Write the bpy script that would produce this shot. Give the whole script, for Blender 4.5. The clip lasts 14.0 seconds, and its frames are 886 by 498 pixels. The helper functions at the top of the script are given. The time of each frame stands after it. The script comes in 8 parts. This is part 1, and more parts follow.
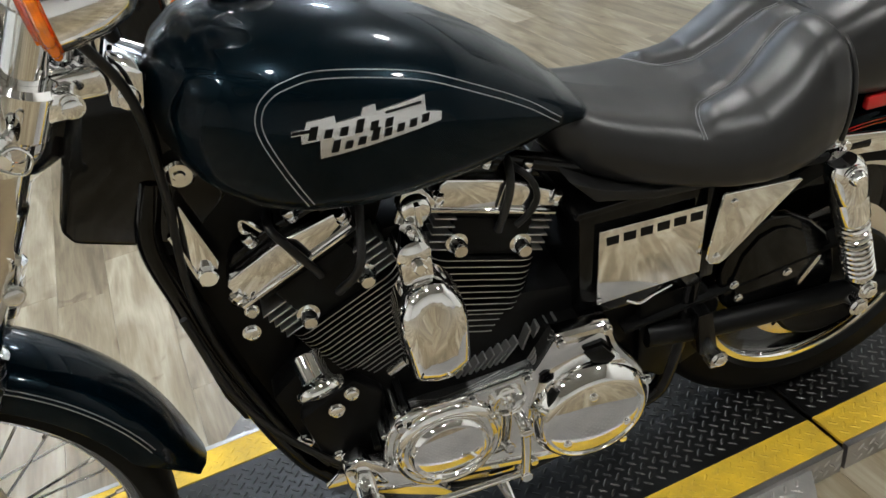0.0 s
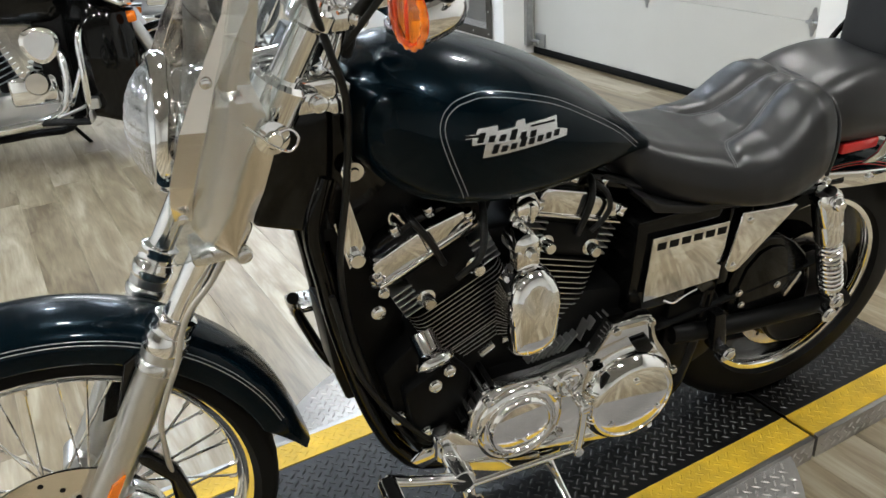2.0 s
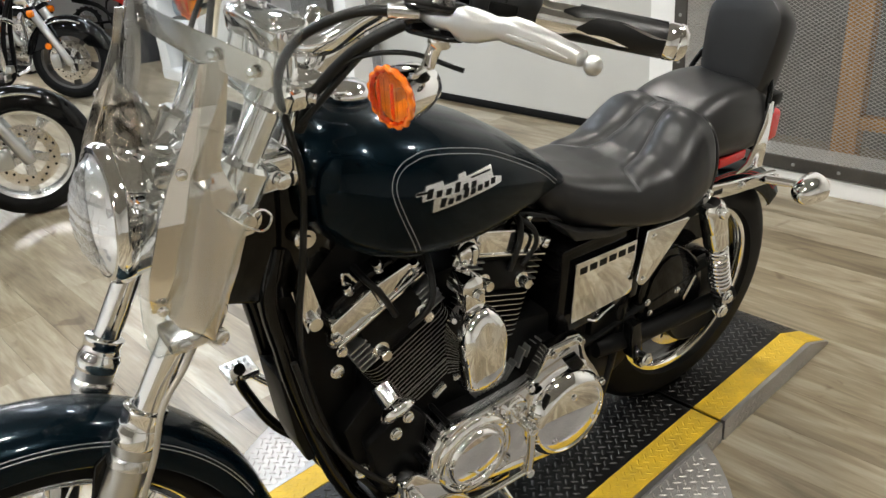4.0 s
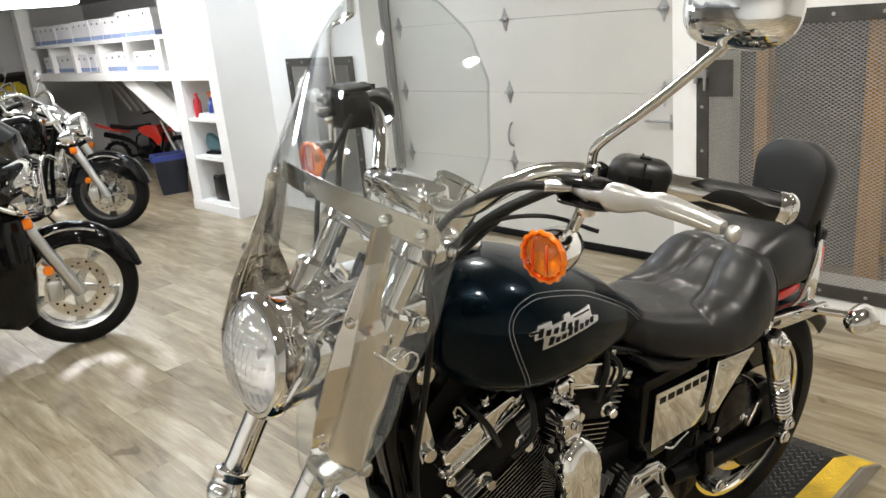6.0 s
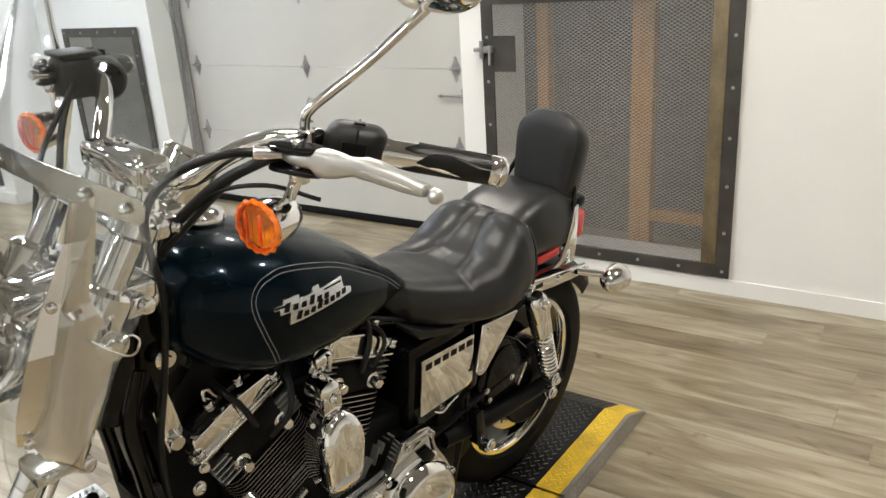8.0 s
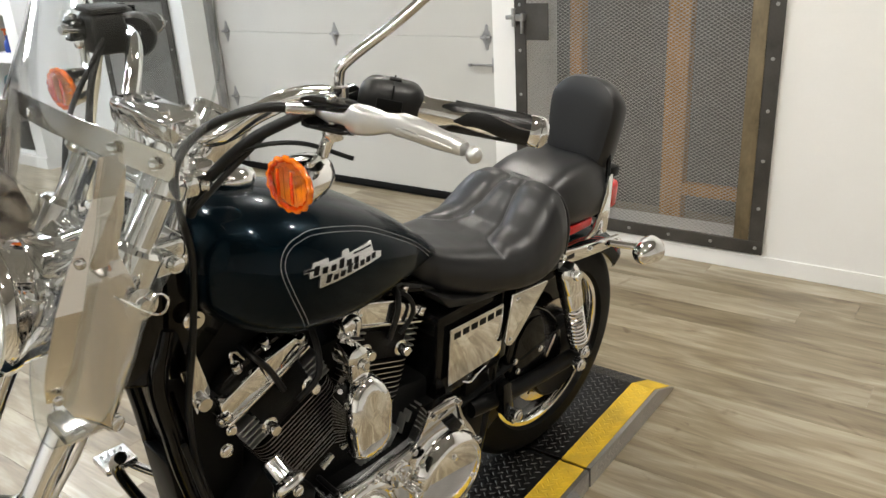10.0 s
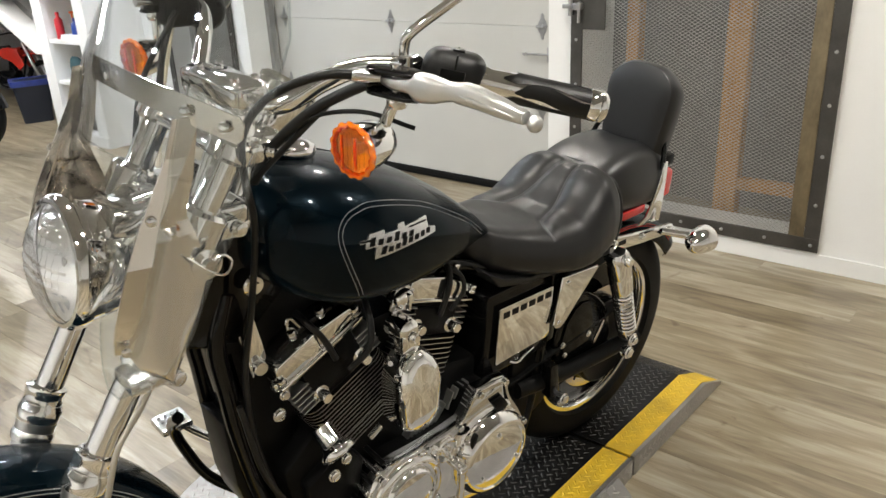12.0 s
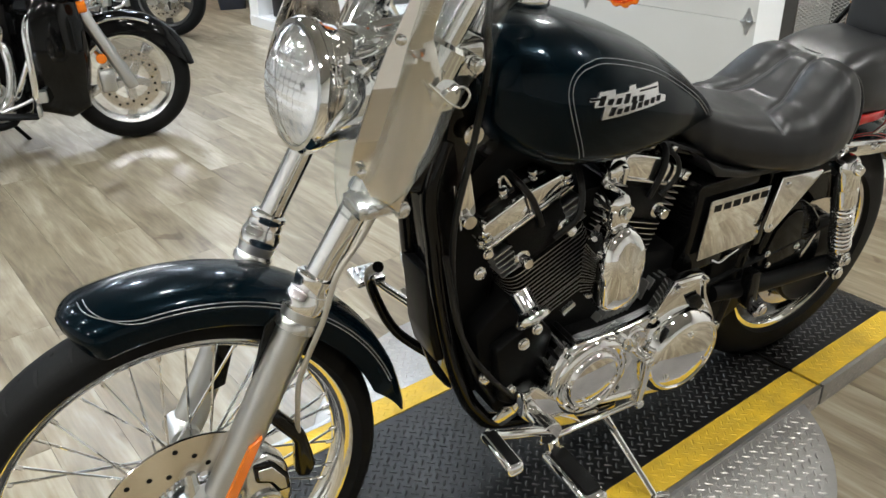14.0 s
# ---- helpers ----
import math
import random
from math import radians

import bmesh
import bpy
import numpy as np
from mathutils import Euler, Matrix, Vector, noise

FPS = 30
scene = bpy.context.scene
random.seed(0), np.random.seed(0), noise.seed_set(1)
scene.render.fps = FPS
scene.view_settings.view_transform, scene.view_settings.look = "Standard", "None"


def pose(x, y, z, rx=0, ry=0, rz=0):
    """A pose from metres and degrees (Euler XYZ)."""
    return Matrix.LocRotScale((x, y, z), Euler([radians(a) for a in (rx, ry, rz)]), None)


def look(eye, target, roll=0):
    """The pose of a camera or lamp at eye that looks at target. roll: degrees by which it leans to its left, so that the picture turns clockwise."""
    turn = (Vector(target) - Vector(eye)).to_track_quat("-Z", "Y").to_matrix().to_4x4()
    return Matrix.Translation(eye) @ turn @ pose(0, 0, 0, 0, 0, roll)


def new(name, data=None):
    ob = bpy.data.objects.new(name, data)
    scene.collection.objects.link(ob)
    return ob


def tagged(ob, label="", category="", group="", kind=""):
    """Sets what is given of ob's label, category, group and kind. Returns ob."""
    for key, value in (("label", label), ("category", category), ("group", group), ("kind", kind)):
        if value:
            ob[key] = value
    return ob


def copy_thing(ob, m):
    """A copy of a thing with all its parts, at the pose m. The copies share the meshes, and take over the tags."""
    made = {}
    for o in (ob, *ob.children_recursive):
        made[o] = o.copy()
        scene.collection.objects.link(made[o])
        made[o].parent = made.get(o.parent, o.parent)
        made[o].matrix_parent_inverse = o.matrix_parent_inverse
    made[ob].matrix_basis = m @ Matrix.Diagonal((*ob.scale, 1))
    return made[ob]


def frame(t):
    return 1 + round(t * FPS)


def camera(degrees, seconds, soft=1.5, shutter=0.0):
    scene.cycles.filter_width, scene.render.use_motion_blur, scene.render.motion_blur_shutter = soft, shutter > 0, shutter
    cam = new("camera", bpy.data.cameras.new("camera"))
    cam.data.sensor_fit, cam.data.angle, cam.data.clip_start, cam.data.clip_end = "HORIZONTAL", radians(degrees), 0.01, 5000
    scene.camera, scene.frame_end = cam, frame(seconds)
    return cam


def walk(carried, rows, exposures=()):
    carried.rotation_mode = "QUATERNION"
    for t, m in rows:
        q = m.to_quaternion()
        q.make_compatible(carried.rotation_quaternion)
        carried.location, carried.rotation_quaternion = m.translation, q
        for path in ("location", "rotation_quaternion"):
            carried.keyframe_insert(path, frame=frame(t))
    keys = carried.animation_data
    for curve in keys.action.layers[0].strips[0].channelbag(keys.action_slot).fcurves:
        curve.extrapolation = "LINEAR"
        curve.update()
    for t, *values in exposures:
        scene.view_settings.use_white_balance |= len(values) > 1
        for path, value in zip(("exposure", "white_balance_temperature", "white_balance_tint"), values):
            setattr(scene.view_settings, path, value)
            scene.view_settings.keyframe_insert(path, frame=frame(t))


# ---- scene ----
from mathutils.bvhtree import BVHTree

cam = camera(58.76, 14.0, soft=1.5)
PATH = [
    (0, (-0.3246, -1.043, 1.1741), (0.0047, 0.6172, 0.1086), -9.56),
    (0.5, (-0.4137, -1.073, 1.174), (0.0991, 0.5426, 0.1125), -8.39),
    (1, (-0.5906, -1.1649, 1.2155), (0.1082, 0.4662, 0.293), -7.63),
    (1.5, (-0.6952, -1.1839, 1.2159), (-0.0516, 0.4739, 0.3007), -3.80),
    (2, (-0.712, -1.1954, 1.2093), (-0.0733, 0.4689, 0.3026), -3.58),
    (2.5, (-0.7178, -1.1827, 1.2271), (-0.0565, 0.4776, 0.3292), -4.42),
    (2.7, (-0.7234, -1.1757, 1.2393), (-0.0191, 0.4589, 0.3272), -5.09),
    (4.8, (-1.0007, -1.1482, 1.3455), (0.0898, 0.3785, 0.6529), -6.42),
    (5, (-1.0315, -1.1454, 1.3848), (0.0549, 0.4275, 0.7967), -7.64),
    (5.5, (-1.0418, -1.1325, 1.3764), (0.0752, 0.4221, 0.7972), -6.76),
    (6, (-1.0504, -1.1366, 1.3633), (0.019, 0.4486, 0.7774), -5.58),
    (6.5, (-0.9985, -1.1806, 1.3464), (0.2302, 0.2723, 0.7306), -4.78),
    (7, (-0.9643, -1.2116, 1.3456), (0.4429, 0.0664, 0.724), -4.31),
    (9.5, (-0.9384, -1.1865, 1.3173), (0.3856, 0.1286, 0.5978), -3.44),
    (10, (-0.9374, -1.181, 1.3136), (0.3826, 0.1319, 0.5829), -3.36),
    (10.5, (-0.9555, -1.1812, 1.2993), (0.3247, 0.1648, 0.5582), -2.62),
    (11, (-0.9724, -1.1792, 1.2999), (0.2555, 0.2175, 0.5641), -3.03),
    (11.5, (-0.9677, -1.1887, 1.3033), (0.2837, 0.1937, 0.5803), -2.95),
    (12, (-0.9662, -1.1898, 1.2938), (0.2663, 0.2001, 0.5529), -2.77),
    (12.5, (-0.9696, -1.1874, 1.2944), (0.2267, 0.2382, 0.562), -3.61),
    (13, (-0.9657, -1.1918, 1.2856), (0.2271, 0.2182, 0.5181), -4.21),
    (13.5, (-0.9873, -1.1822, 1.2623), (0.108, 0.2842, 0.4561), -2.93),
    (14, (-1.0586, -1.1266, 1.1882), (-0.1745, 0.4238, 0.2856), -1.22),
]

walk(cam, [(t, look(e, g, r)) for t, e, g, r in PATH], exposures=((0.0, -0.06, 6050, 8), (2.7, 0.0, 6050, 8), (4.8, 0.0, 6500, 10), (12.5, 0.0, 6500, 10), (14.0, 0.0, 6100, 8)))

# ---------------------------------------------------------------- light
world = bpy.data.worlds.new("world")
scene.world = world
world.use_nodes = True
world.node_tree.nodes["Background"].inputs[0].default_value = (0.9, 0.95, 1.0, 1)
world.node_tree.nodes["Background"].inputs[1].default_value = 0.05

LEAN = 6.5            # the bike rests on its side stand
BIKE = pose(0, 0, 0, LEAN, 0, 0)
ROOM = pose(0, 0, 0, 0, 0, 8.5)       # room axes: x into the door wall, y along it
DECK = pose(0, 0, 0, 0, 0, 6.9)       # the turntable's ramp
FLOOR = -0.06

# ---------------------------------------------------------------- helpers
def part(name, bm, material, parent, label="", smooth=True):
    """One mesh object under a thing or a part."""
    me = bpy.data.meshes.new(name)
    bm.normal_update()
    bm.to_mesh(me)
    bm.free()
    for f in me.polygons:
        f.use_smooth = smooth
    if smooth:
        me.set_sharp_from_angle(angle=radians(38))
    for m in material if isinstance(material, (list, tuple)) else [material]:
        me.materials.append(m)
    ob = new(name, me)
    if parent is not None:
        ob.parent = parent
    if label:
        ob["label"] = label
    return ob


def thing(name, label, category, at=None, group="", kind=""):
    """An Empty that holds the parts of one thing."""
    ob = new(name)
    ob.empty_display_size = 0.05
    if at is not None:
        ob.matrix_basis = at
    return tagged(ob, label, category, group, kind)


def share(name, mesh, parent, at):
    """A further object on a mesh that exists already."""
    ob = new(name, mesh)
    ob.parent = parent
    ob.matrix_basis = at
    return ob


def joined(*bms):
    out = bmesh.new()
    for b in bms:
        me = bpy.data.meshes.new("t")
        b.to_mesh(me)
        b.free()
        out.from_mesh(me)
        bpy.data.meshes.remove(me)
    return out


def moved(bm, m):
    bmesh.ops.transform(bm, matrix=m, verts=bm.verts)
    return bm


def box(x0, x1, y0, y1, z0, z1, bevel=0.0, seg=2):
    bm = bmesh.new()
    bmesh.ops.create_cube(bm, size=1.0)
    bmesh.ops.transform(bm, matrix=Matrix.LocRotScale(((x0 + x1) / 2, (y0 + y1) / 2, (z0 + z1) / 2), None, (abs(x1 - x0), abs(y1 - y0), abs(z1 - z0))), verts=bm.verts)
    if bevel:
        bmesh.ops.bevel(bm, geom=bm.edges[:], offset=bevel, segments=seg, affect="EDGES", profile=0.5)
    return bm


def prism(poly, y0, y1, bevel=0.0, seg=2):
    """A polygon of (x, z) points, extruded from y0 to y1."""
    bm = bmesh.new()
    vs = [bm.verts.new((x, y0, z)) for x, z in poly]
    f = bm.faces.new(vs)
    r = bmesh.ops.extrude_face_region(bm, geom=[f])
    bmesh.ops.translate(bm, vec=(0, y1 - y0, 0), verts=[v for v in r["geom"] if isinstance(v, bmesh.types.BMVert)])
    bmesh.ops.recalc_face_normals(bm, faces=bm.faces)
    if bevel:
        bmesh.ops.bevel(bm, geom=bm.edges[:], offset=bevel, segments=seg, affect="EDGES", profile=0.5)
    return bm


def smooth_line(pts, n=6, closed=False):
    """A Catmull-Rom line through the points."""
    p = [Vector(q) for q in pts]
    k = len(p)
    out = []
    for i in range(k if closed else k - 1):
        a = p[i - 1] if closed or i else p[0] * 2 - p[1]
        b, c = p[i], p[(i + 1) % k]
        d = p[(i + 2) % k] if closed or i + 2 < k else p[-1] * 2 - p[-2]
        for j in range(n):
            t = j / n
            out.append(0.5 * ((2 * b) + (c - a) * t + (2 * a - 5 * b + 4 * c - d) * t * t + (3 * b - a - 3 * c + d) * t ** 3))
    if not closed:
        out.append(p[-1])
    return out


def tube(pts, r, n=12, smooth=5, closed=False, caps=True):
    """A round bar along points; r may be a number or a list over the given points."""
    line = smooth_line(pts, smooth, closed) if smooth else [Vector(p) for p in pts]
    m = len(line)
    if isinstance(r, (list, tuple)):
        rr = [float(np.interp(i / max(m - 1, 1) * (len(r) - 1), range(len(r)), r)) for i in range(m)]
    else:
        rr = [r] * m
    bm = bmesh.new()
    rings, side = [], None
    for i, p in enumerate(line):
        a = line[i - 1] if i or closed else line[0]
        b = line[(i + 1) % m] if i + 1 < m or closed else line[-1]
        d = (b - a).normalized()
        if side is None:
            side = d.orthogonal().normalized()
        side = (side - d * side.dot(d)).normalized()
        up = d.cross(side)
        rings.append([bm.verts.new(p + (side * math.cos(q) + up * math.sin(q)) * rr[i]) for q in [2 * math.pi * j / n for j in range(n)]])
    for i in range(m if closed else m - 1):
        A, Bq = rings[i], rings[(i + 1) % m]
        for j in range(n):
            bm.faces.new((A[j], A[(j + 1) % n], Bq[(j + 1) % n], Bq[j]))
    if caps and not closed:
        bm.faces.new(rings[0][::-1])
        bm.faces.new(rings[-1])
    bmesh.ops.recalc_face_normals(bm, faces=bm.faces)
    return bm


def along(a, b):
    """The turn and place that take the z axis from a towards b."""
    a, b = Vector(a), Vector(b)
    return Matrix.Translation(a) @ (b - a).to_track_quat("Z", "Y").to_matrix().to_4x4()


def lathe(profile, n=32, m=None, a0=0.0, a1=2 * math.pi):
    """(radius, height) points turned about z, then set at m."""
    bm = bmesh.new()
    full = abs(a1 - a0 - 2 * math.pi) < 1e-6
    rings = []
    for r, h in profile:
        if r < 1e-6:
            rings.append([bm.verts.new((0, 0, h))])
        else:
            rings.append([bm.verts.new((r * math.cos(a), r * math.sin(a), h)) for a in [a0 + (a1 - a0) * j / (n if full else n - 1) for j in range(n)]])
    for A, Bq in zip(rings, rings[1:]):
        for j in range(n if full else n - 1):
            k = (j + 1) % n
            if len(A) == 1 and len(Bq) == 1:
                continue
            if len(A) == 1:
                bm.faces.new((A[0], Bq[j], Bq[k]))
            elif len(Bq) == 1:
                bm.faces.new((A[j], A[k], Bq[0]))
            else:
                bm.faces.new((A[j], A[k], Bq[k], Bq[j]))
    bmesh.ops.recalc_face_normals(bm, faces=bm.faces)
    if m is not None:
        moved(bm, m)
    return bm


def rod(a, b, r, n=16, bevel=0.0015):
    """A straight bar with eased ends from a to b."""
    h = (Vector(b) - Vector(a)).length
    e = min(bevel, r * 0.4)
    return lathe([(0, 0), (r - e, 0), (r, e), (r, h - e), (r - e, h), (0, h)], n, along(a, b))


def ring(r, t, at, n=40, k=10, w=None):
    """A torus about z, set at m; w stretches its section along the axis."""
    w = w or t
    prof = [(r + t * math.cos(q), w * math.sin(q)) for q in [2 * math.pi * j / k for j in range(k + 1)]]
    bm = lathe(prof, n, None)
    bmesh.ops.remove_doubles(bm, verts=bm.verts, dist=1e-6)
    return moved(bm, at)


def loft(sections, caps=True, closed=True):
    """Rings of points skinned one to the next."""
    bm = bmesh.new()
    rings = [[bm.verts.new(p) for p in s] for s in sections]
    n = len(rings[0])
    for A, Bq in zip(rings, rings[1:]):
        for j in range(n if closed else n - 1):
            bm.faces.new((A[j], A[(j + 1) % n], Bq[(j + 1) % n], Bq[j]))
    if caps and closed:
        bm.faces.new(rings[0][::-1])
        bm.faces.new(rings[-1])
    bmesh.ops.recalc_face_normals(bm, faces=bm.faces)
    return bm


def bolt(at, out, r=0.008, h=0.006, hexed=True):
    """A bolt head at a point, facing out."""
    at, out = Vector(at), Vector(out).normalized()
    m = along(at, at + out)
    b = joined(lathe([(0, 0), (r * 1.25, 0), (r * 1.25, h * 0.3), (0, h * 0.3)], 16), lathe([(0, h * 0.3), (r, h * 0.3), (r, h * 0.85), (r * 0.8, h), (0, h)], 6 if hexed else 16))
    return moved(b, m)


SIDE = pose(0, 0, 0, 90, 0, 0)      # z of a lathe turned to -y, the bike's left


def facing_left(x, y, z):
    return pose(x, y, z, 90, 0, 0)


# ---------------------------------------------------------------- materials
def mat(name, base=(0.5, 0.5, 0.5), rough=0.5, metal=0.0, coat=0.0, var=0.0, scale=8.0, bump=0.0, bump_scale=60.0, spread=0.0, spec=0.5, stretch=(1, 1, 1), tint=None):
    """A surface with two scales of uneven colour and gloss and a fine relief."""
    m = bpy.data.materials.new(name)
    m.use_nodes = True
    t, L = m.node_tree.nodes, m.node_tree.links
    p = t["Principled BSDF"]
    p.inputs["Base Color"].default_value = (*base, 1)
    p.inputs["Roughness"].default_value = rough
    p.inputs["Metallic"].default_value = metal
    p.inputs["Coat Weight"].default_value = coat
    p.inputs["Coat Roughness"].default_value = 0.03
    p.inputs["Specular IOR Level"].default_value = spec
    if var or bump or spread:
        co = t.new("ShaderNodeTexCoord")
        mp = t.new("ShaderNodeMapping")
        mp.inputs["Scale"].default_value = stretch
        L.new(co.outputs["Object"], mp.inputs["Vector"])
        n1 = t.new("ShaderNodeTexNoise")
        n1.inputs["Scale"].default_value = scale
        n1.inputs["Detail"].default_value = 6
        L.new(mp.outputs[0], n1.inputs["Vector"])
        n2 = t.new("ShaderNodeTexNoise")
        n2.inputs["Scale"].default_value = bump_scale
        n2.inputs["Detail"].default_value = 4
        L.new(mp.outputs[0], n2.inputs["Vector"])
        if var:
            mix = t.new("ShaderNodeMix")
            mix.data_type = "RGBA"
            lo = tint or tuple(c * (1 - var) for c in base)
            mix.inputs["A"].default_value = (*lo, 1)
            mix.inputs["B"].default_value = (*[min(1, c * (1 + var * 0.5)) for c in base], 1)
            add = t.new("ShaderNodeMath")
            add.operation = "MULTIPLY_ADD"
            add.inputs[1].default_value = 0.35
            L.new(n2.outputs[0], add.inputs[0])
            sub = t.new("ShaderNodeMath")
            sub.operation = "MULTIPLY_ADD"
            sub.inputs[1].default_value = 1.3
            sub.inputs[2].default_value = -0.3
            L.new(n1.outputs[0], sub.inputs[0])
            L.new(sub.outputs[0], add.inputs[2])
            L.new(add.outputs[0], mix.inputs["Factor"])
            L.new(mix.outputs["Result"], p.inputs["Base Color"])
        if spread:
            mr = t.new("ShaderNodeMapRange")
            mr.inputs["To Min"].default_value = max(0.02, rough - spread)
            mr.inputs["To Max"].default_value = rough + spread
            L.new(n1.outputs[0], mr.inputs["Value"])
            L.new(mr.outputs[0], p.inputs["Roughness"])
        if bump:
            b = t.new("ShaderNodeBump")
            b.inputs["Strength"].default_value = bump
            b.inputs["Distance"].default_value = 0.002
            L.new(n2.outputs[0], b.inputs["Height"])
            L.new(b.outputs[0], p.inputs["Normal"])
    return m


def glow(name, color, strength):
    m = bpy.data.materials.new(name)
    m.use_nodes = True
    p = m.node_tree.nodes["Principled BSDF"]
    p.inputs["Emission Color"].default_value = (*color, 1)
    p.inputs["Emission Strength"].default_value = strength
    p.inputs["Base Color"].default_value = (0.8, 0.8, 0.8, 1)
    return m


def clear(name, color=(1, 1, 1), rough=0.0, ior=1.49, thin=True, weight=1.0, gloss=0.04):
    """Clear sheet or moulded glass."""
    m = bpy.data.materials.new(name)
    m.use_nodes = True
    t, L = m.node_tree.nodes, m.node_tree.links
    p = t["Principled BSDF"]
    p.inputs["Base Color"].default_value = (*color, 1)
    p.inputs["Roughness"].default_value = rough
    p.inputs["IOR"].default_value = ior
    p.inputs["Transmission Weight"].default_value = weight
    if thin:
        out = t["Material Output"]
        tr = t.new("ShaderNodeBsdfTransparent")
        tr.inputs[0].default_value = (*color, 1)
        gl = t.new("ShaderNodeBsdfGlossy")
        gl.inputs["Roughness"].default_value = rough
        lw = t.new("ShaderNodeLayerWeight")
        lw.inputs["Blend"].default_value = 0.5
        po = t.new("ShaderNodeMath")
        po.operation = "POWER"
        po.inputs[1].default_value = 4.0
        L.new(lw.outputs["Facing"], po.inputs[0])
        fr = t.new("ShaderNodeMath")
        fr.operation = "MULTIPLY_ADD"
        fr.inputs[1].default_value = 0.9
        fr.inputs[2].default_value = gloss
        L.new(po.outputs[0], fr.inputs[0])
        mx = t.new("ShaderNodeMixShader")
        L.new(fr.outputs[0], mx.inputs[0])
        L.new(tr.outputs[0], mx.inputs[1])
        L.new(gl.outputs[0], mx.inputs[2])
        L.new(mx.outputs[0], out.inputs["Surface"])
    return m


CHROME = mat("chrome", (0.93, 0.93, 0.93), 0.065, 1.0, spread=0.02, scale=14)
# STEEL's warm tint stands in for the wood floor mirrored in the screen straps
STEEL = mat("polished_steel", (0.80, 0.75, 0.68), 0.13, 1.0, var=0.06, spread=0.06, scale=20, bump=0.03, bump_scale=300, stretch=(1, 1, 12))
ALU = mat("cast_aluminium", (0.62, 0.62, 0.61), 0.33, 1.0, var=0.08, spread=0.06, scale=18, bump=0.08, bump_scale=400)
ALU_POL = mat("polished_aluminium", (0.74, 0.74, 0.73), 0.24, 1.0, var=0.05, spread=0.06, scale=15)
PAINT = mat("teal_black_paint", (0.0008, 0.0053, 0.0094), 0.26, 0.45, coat=0.24, spec=0.05, var=0.35, scale=900, bump_scale=2200)
GLOSS = mat("gloss_black_paint", (0.003, 0.003, 0.003), 0.08, 0.0, coat=0.0, spread=0.04, scale=20, spec=0.28)
BLACK = mat("black_engine_enamel", (0.004, 0.004, 0.004), 0.40, 0.0, spec=0.12, var=0.3, spread=0.1, scale=30, bump=0.25, bump_scale=700)
SATIN = mat("satin_black_steel", (0.004, 0.004, 0.004), 0.38, 0.0, spec=0.12, spread=0.1, scale=25, bump=0.05, bump_scale=300)
PLASTIC = mat("black_plastic", (0.006, 0.006, 0.006), 0.42, 0.0, spec=0.35, spread=0.08, scale=25, bump=0.12, bump_scale=900)
RUBBER = mat("tyre_rubber", (0.006, 0.006, 0.006), 0.62, 0.0, spec=0.15, var=0.35, spread=0.08, scale=16, bump=0.2, bump_scale=300)
HOSE = mat("black_rubber_hose", (0.005, 0.005, 0.005), 0.40, 0.0, spec=0.35, spread=0.1, bump=0.1, bump_scale=500)
LEATHER = mat("black_vinyl", (0.0085, 0.0085, 0.0092), 0.38, 0.0, spec=0.52, var=0.15, spread=0.03, scale=9, bump=0.05, bump_scale=300)
STITCH = mat("grey_thread", (0.16, 0.16, 0.17), 0.7, 0.0, bump=0.3, bump_scale=900)
PINSTRIPE = mat("silver_pinstripe", (0.30, 0.30, 0.31), 0.35, 0.6)
SILVER = mat("silver_badge", (0.72, 0.72, 0.73), 0.25, 0.85)
AMBER = mat("amber_lens", (1.0, 0.24, 0.004), 0.10, 0.0, coat=0.7, spec=0.6)
AMBER.node_tree.nodes["Principled BSDF"].inputs["Transmission Weight"].default_value = 0.25
RED = mat("red_lens", (0.55, 0.02, 0.02), 0.12, 0.0, coat=0.7)
LENS = clear("fluted_lens_glass", (0.93, 0.94, 0.95), 0.10, 1.5, gloss=0.42)
GLASS = clear("headlight_glass", (0.97, 0.98, 0.98), 0.02, 1.5)
SHEET = clear("windscreen_acrylic", (0.95, 0.96, 0.955), 0.01, 1.49, gloss=0.05)
MIRROR = mat("mirror_glass", (0.85, 0.86, 0.86), 0.02, 1.0)
YELLOW = mat("yellow_safety_paint", (0.76, 0.50, 0.02), 0.55, 0.0, var=0.28, scale=14, bump=0.35, bump_scale=120, tint=(0.42, 0.27, 0.03))
PLATE = mat("diamond_plate_aluminium", (0.46, 0.45, 0.44), 0.36, 0.9, var=0.3, spread=0.1, scale=10, bump=0.1, bump_scale=200)
MATBLACK = mat("black_ribbed_deck", (0.008, 0.008, 0.008), 0.36, 0.0, spec=0.32, var=0.45, spread=0.12, scale=7, bump=0.2, bump_scale=160)
WALL = mat("white_wall_paint", (0.84, 0.835, 0.82), 0.55, 0.0, var=0.05, scale=2.5, bump=0.12, bump_scale=130)
DOORPAINT = mat("cream_door_enamel", (0.56, 0.55, 0.515), 0.42, 0.0, var=0.05, scale=3, bump=0.25, bump_scale=220)
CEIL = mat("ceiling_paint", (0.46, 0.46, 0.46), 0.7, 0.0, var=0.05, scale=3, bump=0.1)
DARKSTEEL = mat("dark_mill_steel", (0.10, 0.095, 0.088), 0.45, 0.75, var=0.45, spread=0.12, scale=9, bump=0.15, bump_scale=120)
MESH = mat("galvanised_mesh", (0.52, 0.51, 0.49), 0.45, 0.4, var=0.2, scale=12)
ZINC = mat("zinc_hinge", (0.42, 0.42, 0.42), 0.4, 0.85, var=0.25, scale=40)
